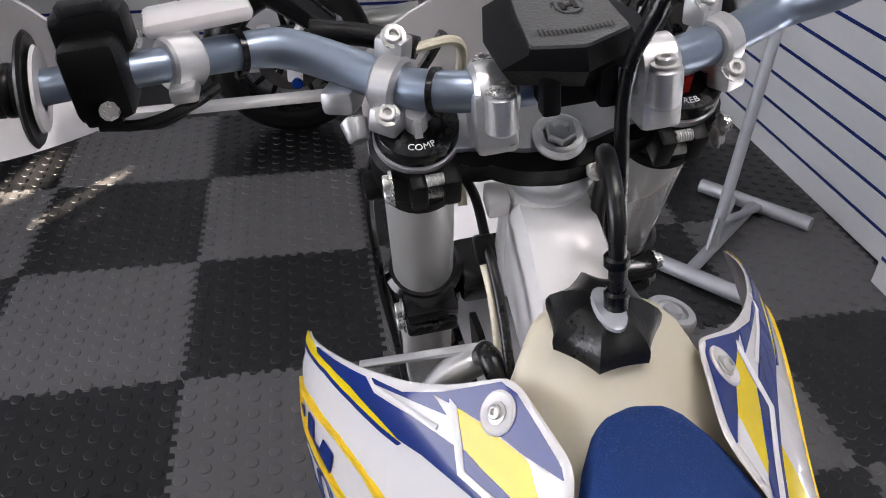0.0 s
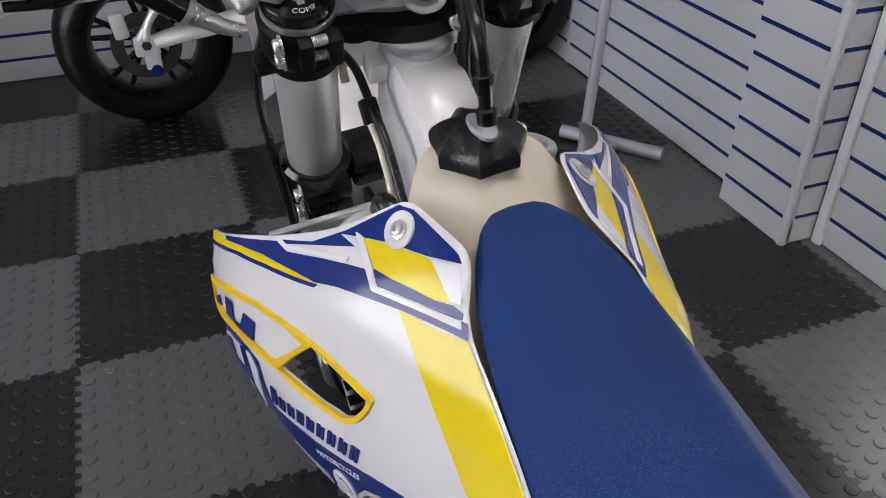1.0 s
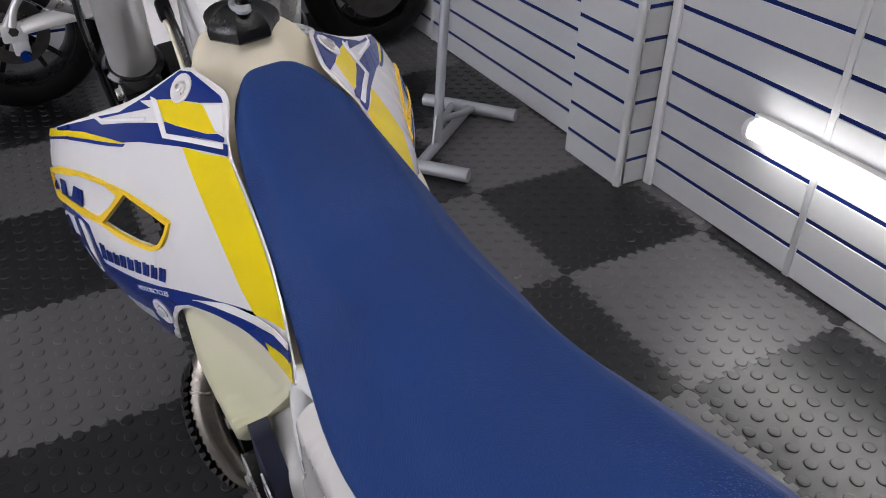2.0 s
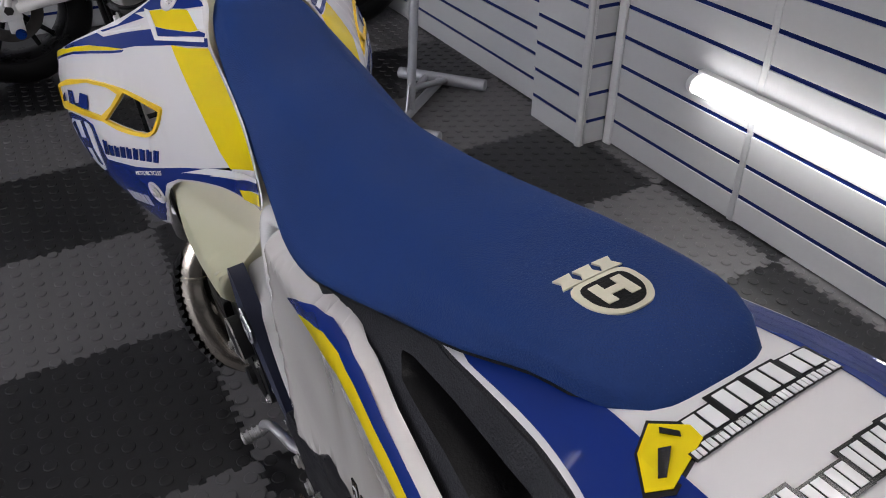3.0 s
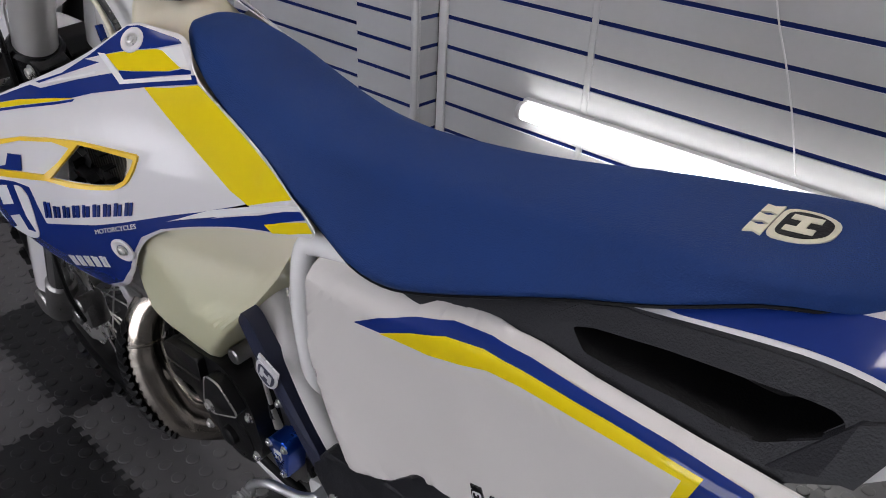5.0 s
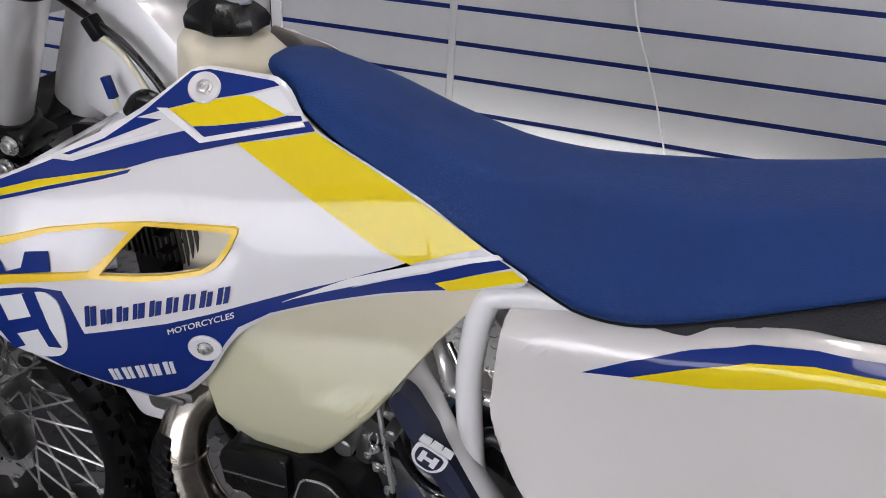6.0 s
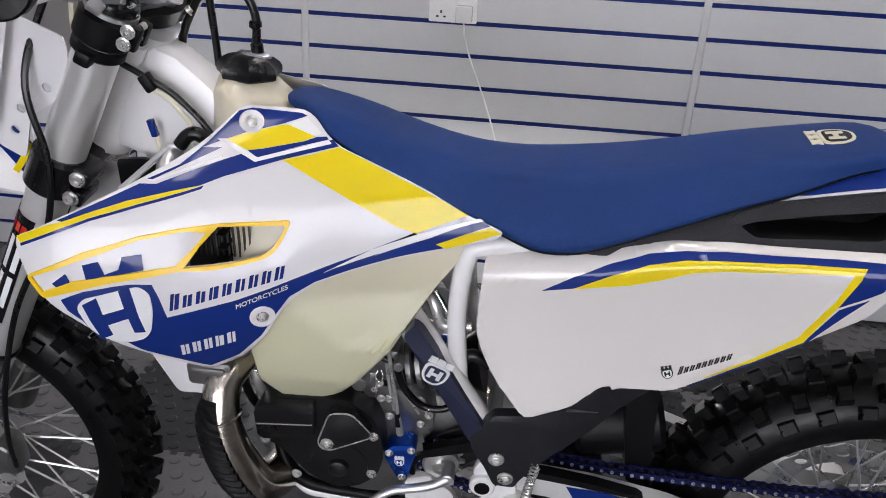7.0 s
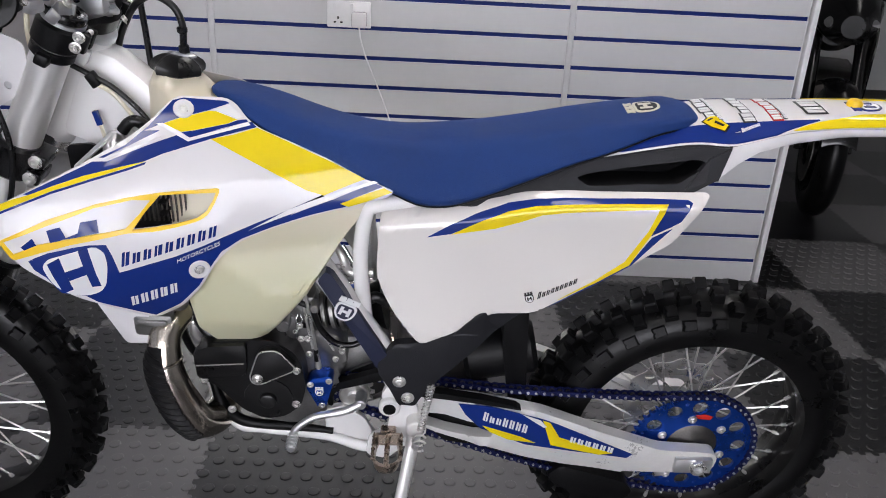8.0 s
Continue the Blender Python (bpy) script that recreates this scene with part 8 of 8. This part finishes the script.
street_bike("white and red sports motorcycle parked against the slatwall", Matrix.Translation((1.86, 1.197, 0.002)) @ Matrix.Rotation(radians(-90), 4, "Z"), M["white"], M["red_vinyl"], M["arm"], M["anod_blue"])
street_bike("black sports motorcycle parked behind the others", Matrix.Translation((1.95, 3.87, 0.002)) @ Matrix.Rotation(radians(-90), 4, "Z"), M["black_gloss"], M["red_vinyl"], M["dark_steel"], M["steel"])
fwd = math.atan2(0.9, 0.25)
street_bike("black and green sports motorcycle parked in the dark bay", Matrix.Translation((-2.86 - 1.42 * math.cos(fwd), -1.36 - 1.42 * math.sin(fwd), 0.002)) @ Matrix.Rotation(fwd, 4, "Z"), M["black_gloss"], M["green"], M["dark_steel"], M["steel"])


# ---- the interlocking rubber tiles, last ----
TILE, TEETH = 0.5, 13


def tile_mesh(name, material, studs):
    """A tile whose four edges follow one tooth pattern, so that neighbours lock, with raised round studs."""
    line = []
    w = (TILE - 0.03) / TEETH
    for k in range(TEETH):
        a = 0.015 + w * k
        for du, off in ((0.02, 1), (0.46, 1), (0.52, -1), (0.96, -1)):
            line.append((a + du * w, 0.0065 * off))
    g = 0.0007
    loop = [(g, g)] + [(t, d + g) for t, d in line] + [(TILE - g, g)] + [(TILE + d - g, t) for t, d in line] + [(TILE - g, TILE - g)] + [(t, TILE + d - g) for t, d in reversed(line)] + [(g, TILE - g)] + [(d + g, t) for t, d in reversed(line)]
    b = bmesh.new()
    top = [b.verts.new((x, y, 0)) for x, y in loop]
    low = [b.verts.new((x, y, -0.008)) for x, y in loop]
    b.faces.new(top)
    bridge(b, low, top)
    if studs:
        for i in range(10):
            for j in range(10):
                x, y = 0.025 + 0.05 * i + (0.0125 if j % 2 else -0.0125), 0.025 + 0.05 * j
                lathe(b, Matrix.Translation((x, y, 0)), [(0.0148, -0.0005), (0.0145, 0.0016), (0.0132, 0.0026), (0.009, 0.0029), (0.0, 0.003)], 14)
    me = bpy.data.meshes.new(name)
    bmesh.ops.recalc_face_normals(b, faces=b.faces)
    b.to_mesh(me)
    b.free()
    me.materials.append(material)
    return me


tiles = {(lit, near): tile_mesh("floor_tile", M["tile_light" if lit else "tile_dark"], near) for lit in (True, False) for near in (True, False)}
floor = tagged(new("floor"), "black and grey interlocking studded rubber tiles laid as a checkerboard", "floor", kind="structure")
for i in range(-9, 5):
    for j in range(-6, 8):
        x, y = TILE * i, TILE * j
        if j < -2 and i > -5:
            continue
        near = -3.0 <= x <= 1.6 and -1.1 <= y <= 2.1
        ob = new("floor_tile", tiles[((i + j) % 2 == 0, near)])
        ob.parent = floor
        ob.location = (x, y, 0)
